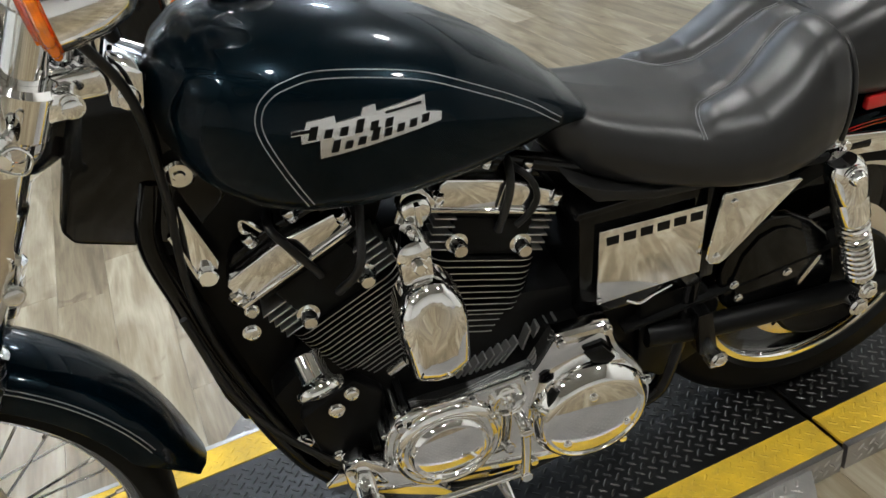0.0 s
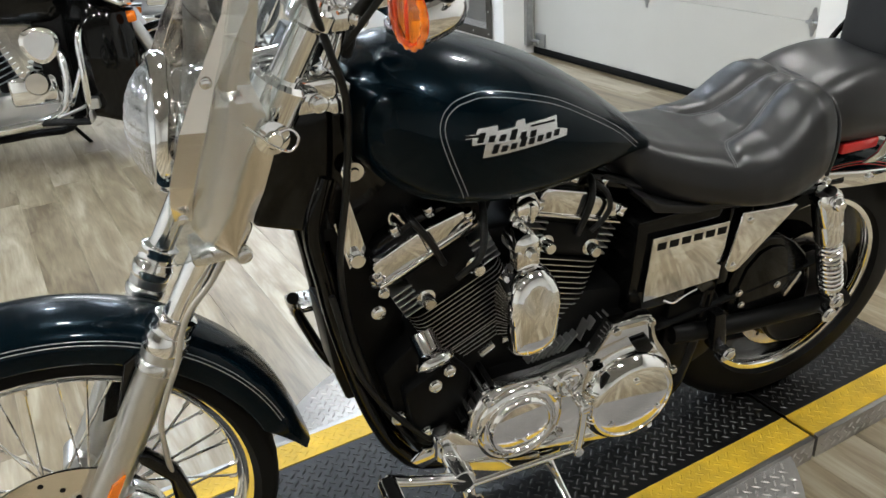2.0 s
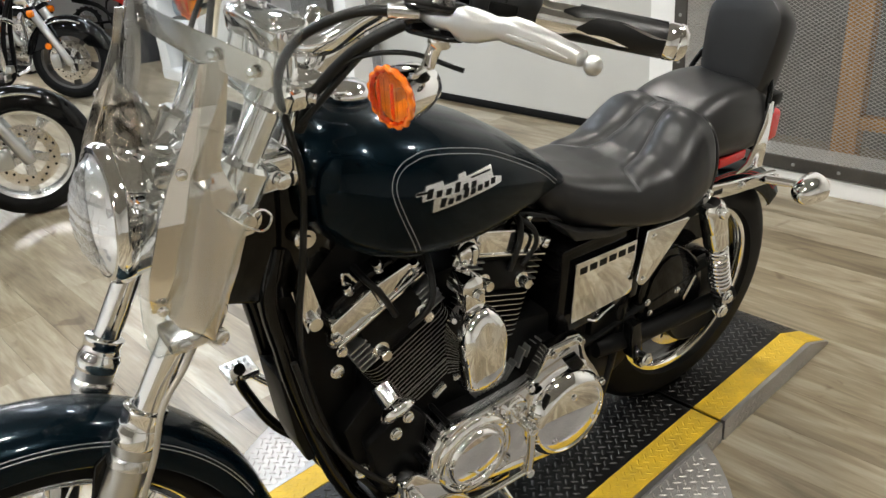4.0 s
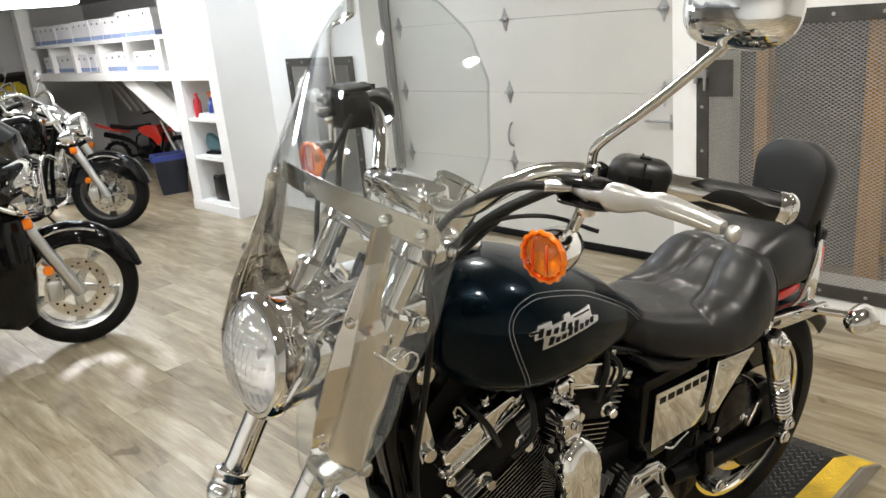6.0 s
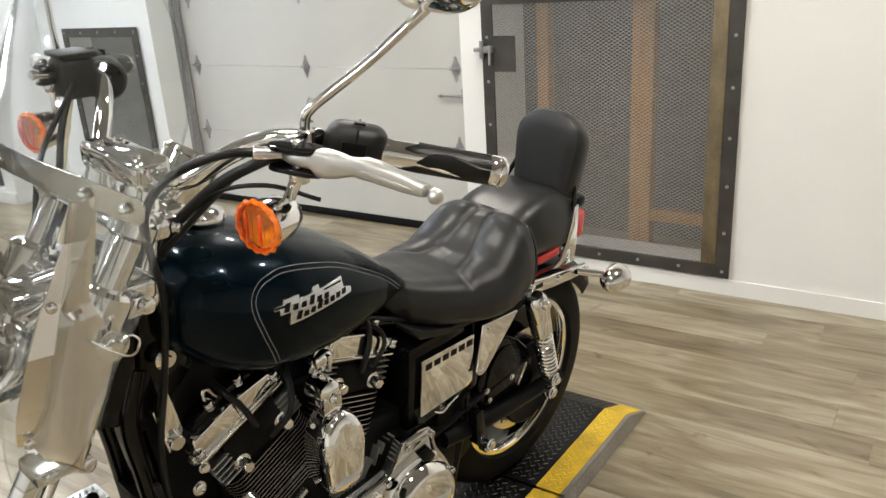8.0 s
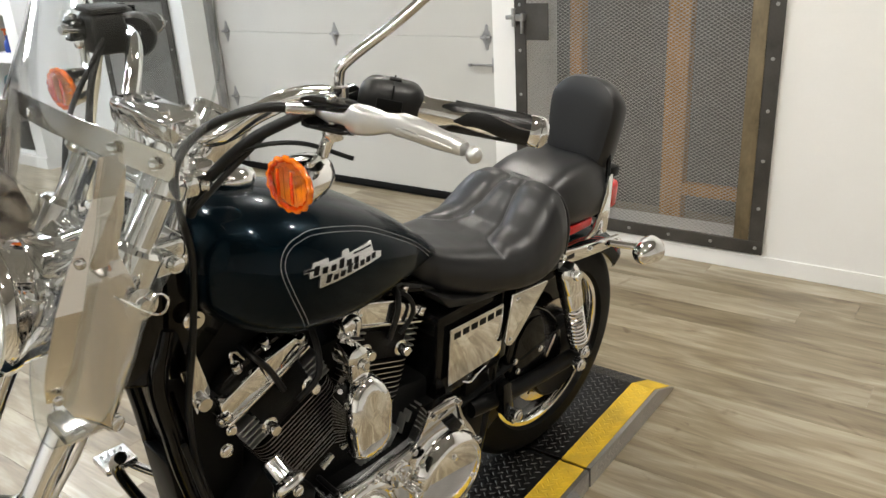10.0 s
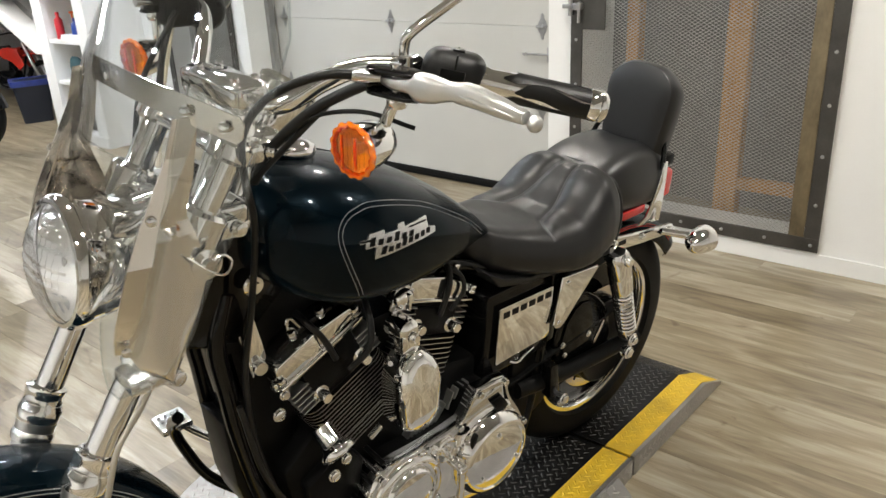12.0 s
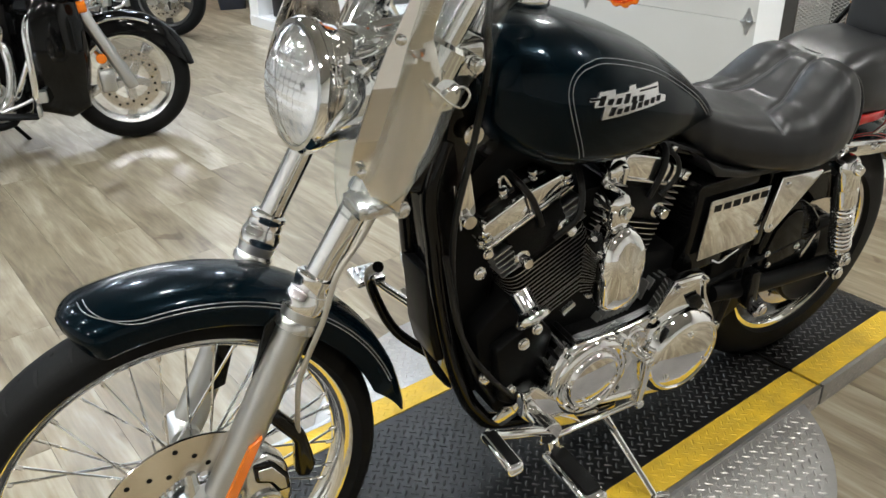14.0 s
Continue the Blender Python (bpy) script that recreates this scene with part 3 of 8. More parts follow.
# --- front mudguard
def fender(c, a0, a1, R, w, skirt, n=56, th=0.0025, nose=0.055, tail=0.0, lift=0.0):
    """A rolled guard about the axle c from angle a0 to a1, with turned-down sides, a round nose at a1 and, if asked, a pointed tail at a0."""
    secs = []
    for i in range(n + 1):
        t = i / n
        t = t * t * (3 - 2 * t)
        a = radians(a0 + (a1 - a0) * t)
        e = max(0.0, 1 - (1 - t) / nose)
        k = math.sqrt(max(0.05, 1 - e * e))
        sk = skirt * (0.35 + 0.65 * math.sqrt(max(0.0, 1 - e * e)))
        Rr = R
        if tail:
            q = max(0.0, 1 - t / tail)
            sk *= 1 - 0.86 * q ** 0.8
            k *= 1 - 0.45 * q ** 1.5
            Rr += lift * q * q
        elif t < 0.05:
            k *= 0.80 + 4.0 * t
        prof = [(-1.0, -sk), (-1.0, -sk * 0.45), (-0.97, -min(0.012, sk * 0.4)), (-0.86, 0.0), (-0.55, 0.010), (0, 0.014), (0.55, 0.010), (0.86, 0.0), (0.97, -min(0.012, sk * 0.4)), (1.0, -sk * 0.45), (1.0, -sk)]
        out = [(w * k * y, Rr + z * (0.4 + 0.6 * k)) for y, z in prof]
        inn = [(w * k * y * 0.965, Rr + z * (0.4 + 0.6 * k) - th) for y, z in reversed(prof)]
        secs.append([(c[0] + math.cos(a) * r, c[1] + y, c[2] + math.sin(a) * r) for y, r in out + inn])
    return loft(secs)


front_fender = P("front_mudguard", fender(FA, 1.5, 107.5, 0.371, 0.069, 0.042, tail=0.15, lift=0.012), PAINT, "glossy dark teal mudguard with silver pinstripes")


def arc_line(c, R, y, a0, a1, n=40):
    return [(c[0] + math.cos(radians(a0 + (a1 - a0) * i / n)) * R, c[1] + y, c[2] + math.sin(radians(a0 + (a1 - a0) * i / n)) * R) for i in range(n + 1)]


guard_skin = BVHTree.FromPolygons([v.co for v in front_fender.data.vertices], [tuple(f.vertices) for f in front_fender.data.polygons])
for off in (0.0, 0.0065):
    run = [(18 + 73 * i / 40, 0.0700, 0.3660 - off) for i in range(41)]
    for i in range(1, 22):
        q = math.pi / 2 * i / 21
        u = math.cos(q) ** 0.7
        run.append((91 + (11.5 - off * 170) * math.sin(q) ** 0.9, 0.0700 * u, 0.3660 - off * u + 0.020 * (1 - u ** 4)))
    pts = []
    for a, y, R_ in run:
        q = Vector((FA[0] + math.cos(radians(a)) * R_, FA[1] - y, FA[2] + math.sin(radians(a)) * R_))
        out = Vector((math.cos(radians(a)), -y / 0.04, math.sin(radians(a)))).normalized()
        hit = guard_skin.ray_cast(q + out * 0.03, -out)[0]
        pts.append((hit if hit else q) + out * 0.0003)
    P("pinstripe", tube(pts, 0.0008, 6, 0), PINSTRIPE, parent=front_fender)
for s in (-1, 1):
    P("mudguard_bracket", prism([(-0.81, 0.60), (-0.775, 0.62), (-0.845, 0.41), (-0.875, 0.405), (-0.86, 0.45)], FA[1] + s * 0.070 - 0.003, FA[1] + s * 0.070 + 0.003, 0.002, 1), GLOSS, parent=front_fender)

for ob in (front_wheel, brake_disc, front_fender):
    ob.matrix_basis = Matrix.Translation(FA) @ pose(0, 0, 0, -3.5, 0, 2) @ Matrix.Translation([-v for v in FA])

# --- headlight
H0 = Vector((-0.690, 0.012, 0.905))
hd = Vector((-0.985, -0.02, 0.17)).normalized()
hm = along(H0, H0 + hd)
headlight = P("headlight", lathe([(0, -0.150), (0.022, -0.148), (0.046, -0.132), (0.068, -0.100), (0.083, -0.055), (0.089, -0.020), (0.0905, -0.004), (0.090, 0.0), (0.084, 0.001)], 56, hm), CHROME, "chrome headlight bucket with a clear lens")
P("trim_ring", lathe([(0.090, -0.014), (0.0945, -0.012), (0.096, -0.004), (0.0945, 0.006), (0.090, 0.012), (0.084, 0.013), (0.083, 0.006), (0.088, 0.0)], 56, hm), CHROME, parent=headlight)
P("reflector_bowl", lathe([(0.083, 0.004), (0.074, -0.014), (0.058, -0.032), (0.038, -0.045), (0.018, -0.052), (0.0, -0.053)], 40, hm), BOWL, parent=headlight)
P("bulb", lathe([(0, 0.0), (0.007, -0.001), (0.009, -0.008), (0.008, -0.05), (0, -0.05)], 16, hm), CHROME, parent=headlight)
dome = [(0.084, 0.006), (0.082, 0.013)] + [(0.080 * k / 30, 0.041 - 0.028 * (k / 30) ** 2.6) for k in range(29, -1, -1)]
lens = lathe(dome, 144)
for v in lens.verts:
    q = v.co.xy.length
    v.co.z += 0.0014 * math.cos(v.co.x / 0.0105 * 2 * math.pi) * min(1.0, max(0.0, (0.078 - q) / 0.012)) + 0.0006 * math.cos(v.co.y / 0.016 * 2 * math.pi) * (q < 0.070)
P("lens", moved(lens, hm), LENS, "fluted domed lens", headlight)
P("headlight_mount", joined(rod(H0 - hd * 0.06 + Vector((0, 0, 0.06)), H0 - hd * 0.09 + Vector((0.02, 0, 0.095)), 0.014), box(-0.640, -0.560, -0.062, 0.020, 0.955, 0.985, 0.008), rod((-0.60, -0.03, 0.985), (-0.50, -0.03, 0.995), 0.010)), CHROME, parent=headlight)

# --- windscreen
WS_TOP = 1.415


def ws_mid(z):
    """The screen's middle, which leans with the bars."""
    return float(np.interp(z, [0.80, 0.95, 1.05, 1.13, 1.23, WS_TOP], [-0.070, -0.060, -0.030, -0.030, -0.052, -0.085]))


def ws_point(y, z):
    """The screen's curved sheet."""
    k = (z - 1.146)
    yy = y - ws_mid(z)
    return Vector((-0.608 + (0.33 if k < 0 else 0.40) * k + 1.1 * yy * yy, y, z))


def half_width(z, s=-1):
    if s > 0:
        return float(np.interp(z, [0.985, 1.03, 1.08, 1.13, 1.18, 1.23, 1.32, 1.37, 1.40, WS_TOP], [0.235, 0.252, 0.258, 0.250, 0.242, 0.232, 0.185, 0.135, 0.085, 0.03]))
    return float(np.interp(z, [0.795, 0.82, 0.85, 0.90, 0.96, 1.04, 1.14, 1.24, 1.32, 1.37, 1.40, WS_TOP], [0.112, 0.150, 0.182, 0.204, 0.214, 0.252, 0.256, 0.246, 0.212, 0.168, 0.112, 0.04]))


def inner_width(z, s):
    if s > 0:
        return float(np.interp(z, [1.045, 1.055, 1.063, 1.07], [0.225, 0.160, 0.090, 0.0]))
    return float(np.interp(z, [0.795, 0.82, 0.86, 0.92, 0.97, 1.03, 1.055, 1.07], [0.095, 0.074, 0.056, 0.050, 0.050, 0.040, 0.025, 0.0]))


def sheet(zs, ys_of, th):
    rows = []
    for z in zs:
        yc = ws_mid(z)
        rows.append([ws_point(yc + y, z) for y in ys_of(z)])
    back = [[p + Vector((th, 0, 0)) for p in r] for r in rows]
    return loft([f + b[::-1] for f, b in zip(rows, back)])


zs_hi = list(np.linspace(1.071, WS_TOP, 26))
zs_lo = list(np.linspace(0.80, 1.069, 20))
NW = 18
windscreen = P("windscreen", sheet(zs_hi, lambda z: [half_width(z, 2 * i / NW - 1) * (2 * i / NW - 1) for i in range(NW + 1)], 0.003), SHEET, "clear acrylic windscreen on steel straps")
for s, z0 in ((-1, 0.796), (1, 1.045)):
    P("screen_lobe", sheet(list(np.linspace(z0, 1.069, 24)), lambda z: [s * (inner_width(z, s) + (half_width(z, s) - inner_width(z, s)) * i / 8) for i in range(9)], 0.0045), SHEET, "lower lobe of the screen beside the headlight", windscreen)
for ob in [windscreen, *windscreen.children]:
    ob.visible_shadow = False
edge = [ws_point(ws_mid(z) - inner_width(z, -1), z) for z in np.linspace(1.03, 0.80, 14)]
edge += [ws_point(ws_mid(z) - half_width(z), z) for z in np.linspace(0.796, WS_TOP, 40)]
edge += [ws_point(ws_mid(z) + half_width(z, 1), z) for z in np.linspace(WS_TOP, 1.046, 36)]
P("screen_rim", tube(edge, 0.0013, 8, 0), clear("acrylic_edge", (0.93, 0.95, 0.95), 0.05, 1.49), "polished rim", windscreen)
# level strap across the screen
STRAP = smooth_line([(-0.542, -0.250, 1.129), (-0.551, -0.231, 1.133), (-0.572, -0.180, 1.144), (-0.588, -0.110, 1.151), (-0.596, -0.021, 1.155), (-0.587, 0.070, 1.150), (-0.560, 0.150, 1.136), (-0.533, 0.210, 1.118)], 5)
rows = []
for i, q in enumerate(STRAP):
    t = (STRAP[min(i + 1, len(STRAP) - 1)] - STRAP[max(i - 1, 0)]).normalized()
    up = Vector((0.05, 0, 1.0))
    up = (up - t * up.dot(t)).normalized()
    h = 0.0165 * (0.55 if i == 0 else 0.85 if i == 1 else 1.0)
    n = t.cross(up).normalized() * 0.0022
    rows.append([q - up * h, q - up * h + n, q + up * h + n, q + up * h])
cross_strap = P("cross_strap", loft(rows), STEEL, "polished steel cross strap", windscreen, False)
for q in ((-0.551, -0.231, 1.133), (-0.572, -0.180, 1.144), (-0.596, -0.021, 1.155), (-0.556, 0.160, 1.134)):
    P("strap_bolt", bolt(Vector(q) - Vector((0.004, 0, 0)), (-0.9, -0.35 if q[1] < -0.1 else 0.1, 0.2), 0.0058, 0.005, False), CHROME, parent=windscreen)


for s in (-1, 1):
    yb = -0.172 if s < 0 else 0.138
    g = 1.0 if s < 0 else 0.25
    P("side_strap", loft([[(x - w, yb + s * (dy * g - 0.006), z), (x + w, yb + s * dy * g, z), (x + w, yb + s * (dy * g - 0.0025), z), (x - w, yb + s * (dy * g - 0.0085), z)] for x, z, w, dy in
                         ((-0.576, 1.136, 0.016, 0.012), (-0.594, 1.09, 0.0125, 0.012), (-0.633, 1.022, 0.0105, 0.013), (-0.6395, 1.012, 0.011, 0.014), (-0.660, 0.966, 0.0145, 0.020), (-0.684, 0.902, 0.0135, 0.020), (-0.689, 0.875, 0.012, 0.014), (-0.690, 0.850, 0.010, 0.004))]), STEEL, "polished steel upright strap", windscreen, False)
    left = [(1.118, -0.590), (1.06, -0.612), (1.015, -0.632), (0.97, -0.655), (0.92, -0.674), (0.87, -0.684), (0.84, -0.683), (0.815, -0.672), (0.797, -0.655), (0.790, -0.642)]
    right = [(1.118, -0.560), (1.06, -0.572), (1.015, -0.587), (0.97, -0.574), (0.92, -0.5685), (0.87, -0.588), (0.84, -0.604), (0.815, -0.613), (0.797, -0.623), (0.790, -0.632)]
    rows = []
    for z in [1.118 - 0.328 * k / 40 for k in range(41)]:
        x0, x1 = [float(np.interp(z, [q[0] for q in reversed(c)], [q[1] for q in reversed(c)])) for c in (left, right)]
        f = [(x0 + (x1 - x0) * k / 8, yb + s * 0.012 * (1 - (k / 4 - 1) ** 2) * (0.35 if z > 1.0 else 1.0), z) for k in range(9)]
        rows.append(f + [(x, y - s * 0.002, z) for x, y, z in reversed(f)])
    P("side_plate", loft(rows), STEEL, "polished steel side plate", windscreen)
    for x, z in ((-0.694, 0.858), (-0.640, 1.020)):
        P("strap_screw", bolt((x + 0.004, yb + s * 0.012, z), (0, s, 0), 0.0055, 0.005, False), CHROME, parent=windscreen)
    P("side_grommet", joined(lathe([(0, 0.004), (0.006, 0.004), (0.008, 0.002), (0.015, 0.003), (0.017, 0), (0, 0)], 24, along((-0.627, yb + s * 0.001, 0.826), (-0.627, yb + s, 0.826)))), CHROME, parent=windscreen)
    P("fork_bracket", joined(box(-0.69, -0.625, min(yb, s * 0.115), max(yb, s * 0.115), 0.778, 0.800, 0.006), bolt((-0.628, yb, 0.785), (0.3, s, 0), 0.010, 0.010, False), bolt((-0.672, yb, 0.792), (0, s, 0), 0.008, 0.008, False)), ALU_POL, "clamp on the fork", windscreen)
    P("latch_pin", joined(rod((-0.572, s * 0.12, 0.940), (-0.570, yb + s * 0.020, 0.940), 0.011), lathe([(0.010, 0), (0.020, 0.002), (0.021, 0.006), (0.010, 0.008)], 24, along((-0.571, yb + s * 0.004, 0.940), (-0.571, yb + s, 0.940))), tube([(-0.600, yb + s * 0.016, 0.962), (-0.572, yb + s * 0.020, 0.934), (-0.553, yb + s * 0.022, 0.926), (-0.542, yb + s * 0.020, 0.940), (-0.553, yb + s * 0.018, 0.952), (-0.574, yb + s * 0.018, 0.945)], 0.0017, 6)), CHROME, "spring clip on a latch pin", windscreen)

# --- handlebar and controls
YH = -0.037


def bar_side(s):
    inner = [(0.11, 0.0), (0.145, 0.0), (0.175, 0.0)] if s < 0 else [(0.080, 0.004), (0.096, 0.0), (0.140, -0.004)]
    return [(-0.455, YH + s * 0.06, 1.120)] + [(x + dx, YH + s * y, z) for (x, z), (y, dx) in zip(((-0.452, 1.122), (-0.435, 1.132), (-0.400, 1.160)), inner)] + [(-0.365, YH + s * 0.210, 1.180), (-0.342, YH + s * 0.270, 1.188), (-0.315, YH + s * 0.340, 1.186), (-0.209, YH + s * 0.447, 1.160)]


P("handlebar", tube(bar_side(-1)[::-1] + [(-0.455, YH, 1.120)] + bar_side(1), 0.0128, 20, 6), CHROME, "chrome handlebar")
for s in (-1, 1):
    P("riser", joined(lathe([(0.018, 0), (0.026, 0.004), (0.025, 0.05), (0.020, 0.075), (0.022, 0.095), (0.014, 0.102), (0, 0.103)], 24, along((-0.475, YH + s * 0.055, 1.03), (-0.452, YH + s * 0.055, 1.14))), box(-0.478, -0.430, YH + s * 0.055 - 0.028, YH + s * 0.055 + 0.028, 1.100, 1.142, 0.012, 3)), CHROME, "chrome handlebar riser")
P("riser_cap", joined(box(-0.484, -0.428, YH - 0.090, YH + 0.046, 1.106, 1.148, 0.013, 4), *[rod((x, y, 1.147), (x, y, 1.153), 0.006) for x in (-0.471, -0.441) for y in (YH - 0.07, YH + 0.026)]), CHROME, "rounded chrome handlebar clamp")
gd = Vector((0.60, 0, 0.80)).normalized()
gc = Vector((-0.370, YH - 0.005, 1.082))
gauge = P("speedometer", lathe([(0, -0.050), (0.030, -0.048), (0.041, -0.035), (0.0425, 0.0), (0.0425, 0.028), (0.045, 0.030), (0.045, 0.036), (0.041, 0.040), (0.038, 0.036)], 40, along(gc, gc + gd)), CHROME, "chrome speedometer housing")
P("dial", lathe([(0, 0.035), (0.0385, 0.035), (0.0385, 0.036), (0, 0.036)], 32, along(gc, gc + gd)), PLASTIC, "dark dial", gauge)

for s in (-1, 1):
    B8 = [Vector(p) for p in bar_side(s)]
    a, b = B8[-2], B8[-1]
    d = (b - a).normalized()
    gr = P("grip", lathe([(0.0132, 0), (0.0185, 0.002), (0.0185, 0.010), (0.0172, 0.014), (0.0180, 0.075), (0.0172, 0.135), (0.0190, 0.139), (0.0190, 0.147), (0.0175, 0.150), (0.0132, 0.150)], 28, along(b - d * 0.138, b + d)), CHROME, "chrome grip with black flames")
    # flame inlays: wavy tongues that hug the grip
    m = along(b - d * 0.138, b + d)
    for k in range(6):
        ph = k * math.pi / 3
        for (z0, z1, w0) in ((0.030 + 0.016 * (k % 2), 0.136, 0.50),):
            secs = []
            for i in range(15):
                t = i / 14
                z = z0 + (z1 - z0) * t
                w = w0 * (0.25 + 0.85 * abs(math.sin(1.5 * t + 0.6)) ** 1.2) * min(1, t * 6 + 0.15)
                c = ph + 0.28 * math.sin(5.5 * t + k)
                secs.append([m @ Vector((0.0188 * math.cos(c + w * u), 0.0188 * math.sin(c + w * u), z)) for u in (-1, -0.5, 0, 0.5, 1)] + [m @ Vector((0.0172 * math.cos(c + w * u), 0.0172 * math.sin(c + w * u), z)) for u in (1, 0.5, 0, -0.5, -1)])
            P("flame_inlay", loft(secs), HOSE, "black rubber flame", gr)
    P("grip_end", lathe([(0, 0.010), (0.013, 0.009), (0.0185, 0.004), (0.0195, 0), (0, 0)], 28, along(b + d * 0.012, b + d)), CHROME, parent=gr)
    # switch housing
    c = a - d * 0.005 + Vector((0.0, 0, 0.002))
    hm2 = along(c - d * 0.045, c + d)
    hs = P("switch_housing", moved(box(-0.025, 0.025, -0.028, 0.028, -0.002, 0.075, 0.021, 6), hm2), PLASTIC, "black switch housing")
    P("switch_button", moved(joined(box(-0.008, 0.004, 0.024, 0.030, 0.03, 0.045, 0.002), box(-0.027, -0.022, -0.01, 0.01, 0.02, 0.05, 0.002)), hm2), SATIN, parent=hs)
    P("housing_seam", moved(box(-0.0246, 0.0246, -0.0266, 0.0266, 0.036, 0.038, 0.0), hm2), RUBBER, parent=hs)
    # perch and lever
    def slab(rows):
        """Rounded flat sections: x, offset from the middle, z, half height, half thickness."""
        secs = []
        for x, d_, z, hh, ht in rows:
            secs.append([(x + ht * math.copysign(abs(math.cos(q)) ** 0.5, math.cos(q)), YH + s * d_, z + hh * math.copysign(abs(math.sin(q)) ** 0.5, math.sin(q))) for q in [2 * math.pi * i / 20 for i in range(20)]])
        return loft(secs)
    perch = P("lever_perch", joined(
        slab([(-0.418, 0.296, 1.204, 0.0035, 0.010), (-0.412, 0.306, 1.204, 0.0035, 0.018), (-0.402, 0.330, 1.203, 0.0035, 0.017), (-0.398, 0.344, 1.2025, 0.0035, 0.014), (-0.396, 0.352, 1.202, 0.003, 0.008)]),
        slab([(-0.418, 0.296, 1.178, 0.0035, 0.010), (-0.412, 0.306, 1.178, 0.0035, 0.018), (-0.402, 0.330, 1.176, 0.0035, 0.017), (-0.398, 0.344, 1.175, 0.0035, 0.014), (-0.396, 0.352, 1.1745, 0.003, 0.008)]),
        slab([(-0.414, 0.288, 1.191, 0.012, 0.010), (-0.410, 0.296, 1.191, 0.016, 0.016), (-0.402, 0.304, 1.191, 0.016, 0.018), (-0.396, 0.312, 1.191, 0.012, 0.014)]),
        tube([(-0.400, YH + s * 0.300, 1.194), (-0.372, YH + s * 0.292, 1.192), (-0.345, YH + s * 0.285, 1.190)], [0.012, 0.013, 0.017], 14, 4)), GLOSS, "black lever perch")
    P("pivot_pin", rod((-0.406, YH + s * 0.322, 1.168), (-0.406, YH + s * 0.322, 1.212), 0.006), CHROME, parent=perch)
    P("lever", joined(slab([(-0.410, 0.308, 1.191, 0.005, 0.006), (-0.407, 0.322, 1.190, 0.0075, 0.009), (-0.400, 0.345, 1.190, 0.0085, 0.009), (-0.397, 0.352, 1.190, 0.0165, 0.010), (-0.394, 0.364, 1.190, 0.0160, 0.012), (-0.390, 0.376, 1.1895, 0.0140, 0.012), (-0.387, 0.385, 1.190, 0.0115, 0.009), (-0.383, 0.397, 1.192, 0.0102, 0.008), (-0.381, 0.407, 1.1925, 0.0122, 0.010), (-0.377, 0.420, 1.191, 0.0118, 0.010), (-0.367, 0.452, 1.184, 0.0102, 0.0085), (-0.357, 0.476, 1.1775, 0.0068, 0.007)]),
                      lathe([(0, -0.0092), (0.005, -0.008), (0.0076, -0.005), (0.0090, 0.0), (0.0076, 0.005), (0.005, 0.008), (0, 0.0092)], 20, pose(-0.352, YH + s * 0.485, 1.1725))), SATIN_ALU, "polished clutch lever" if s < 0 else "polished brake lever")
    P("lever_flute", slab([(-0.389, 0.410, 1.1905, 0.0012, 0.002), (-0.3865, 0.420, 1.1885, 0.0032, 0.002), (-0.3745, 0.452, 1.182, 0.0030, 0.002), (-0.3665, 0.468, 1.178, 0.0012, 0.002)]), ALU, "shaded groove of the lever")
    # mirror
    j = Vector((-0.271, YH - 0.395, 1.352)) if s < 0 else Vector((-0.314, 0.335, 1.425))
    stem0 = Vector((-0.375, YH - 0.300, 1.205)) if s < 0 else Vector((-0.360, 0.330, 1.198))
    if s < 0:
        stem_line = [stem0, stem0 + Vector((0, 0, 0.018)), stem0 + Vector((0.006, -0.008, 0.036)), stem0.lerp(j, 0.5) + Vector((0.0, 0, 0.010)), j]
    else:
        stem_line = [stem0, (-0.363, 0.330, 1.250), (-0.364, 0.330, 1.298), (-0.360, 0.330, 1.318), (-0.345, 0.330, 1.326), (-0.322, 0.330, 1.334), (-0.314, 0.330, 1.345), (-0.315, 0.332, 1.390), j]
    mirror = P("mirror_stem", joined(tube(stem_line, 0.0062 if s < 0 else [0.0048] * 5 + [0.006, 0.008, 0.0095, 0.007], 14, 5), rod(stem0 + Vector((0, 0, -0.012)), stem0 + Vector((0, 0, 0.008)), 0.0105)), CHROME, "chrome mirror stem")
    mc = j + Vector((0.012, s * 0.012, 0.045))
    fwd = Vector((-0.93, -s * 0.20, 0.10)).normalized()
    mm = along(mc, mc + fwd)
    secs = []
    for t, k in ((0.0, 1.0), (0.006, 1.03), (0.016, 0.98), (0.028, 0.84), (0.036, 0.60), (0.040, 0.28)):
        ringp = []
        for i in range(36):
            q = 2 * math.pi * i / 36
            cx, cy = math.cos(q), math.sin(q)
            x = 0.082 * math.copysign(abs(cx) ** 0.62, cx)
            y = 0.050 * math.copysign(abs(cy) ** 0.70, cy) * (1 + 0.18 * cx * s)
            ringp.append(mm @ Vector((x * k, y * k, t)))
        secs.append(ringp)
    body = P("mirror_body", loft(secs), CHROME, "chrome mirror shell", mirror)
    g = [mm @ Vector((0.079 * math.copysign(abs(math.cos(q)) ** 0.62, math.cos(q)), 0.047 * math.copysign(abs(math.sin(q)) ** 0.70, math.sin(q)) * (1 + 0.18 * math.cos(q) * s), -0.0015)) for q in [2 * math.pi * i / 36 for i in range(36)]]
    P("mirror_glass", loft([g, [p - fwd * 0.001 for p in g]]), MIRROR, "mirror glass", mirror)
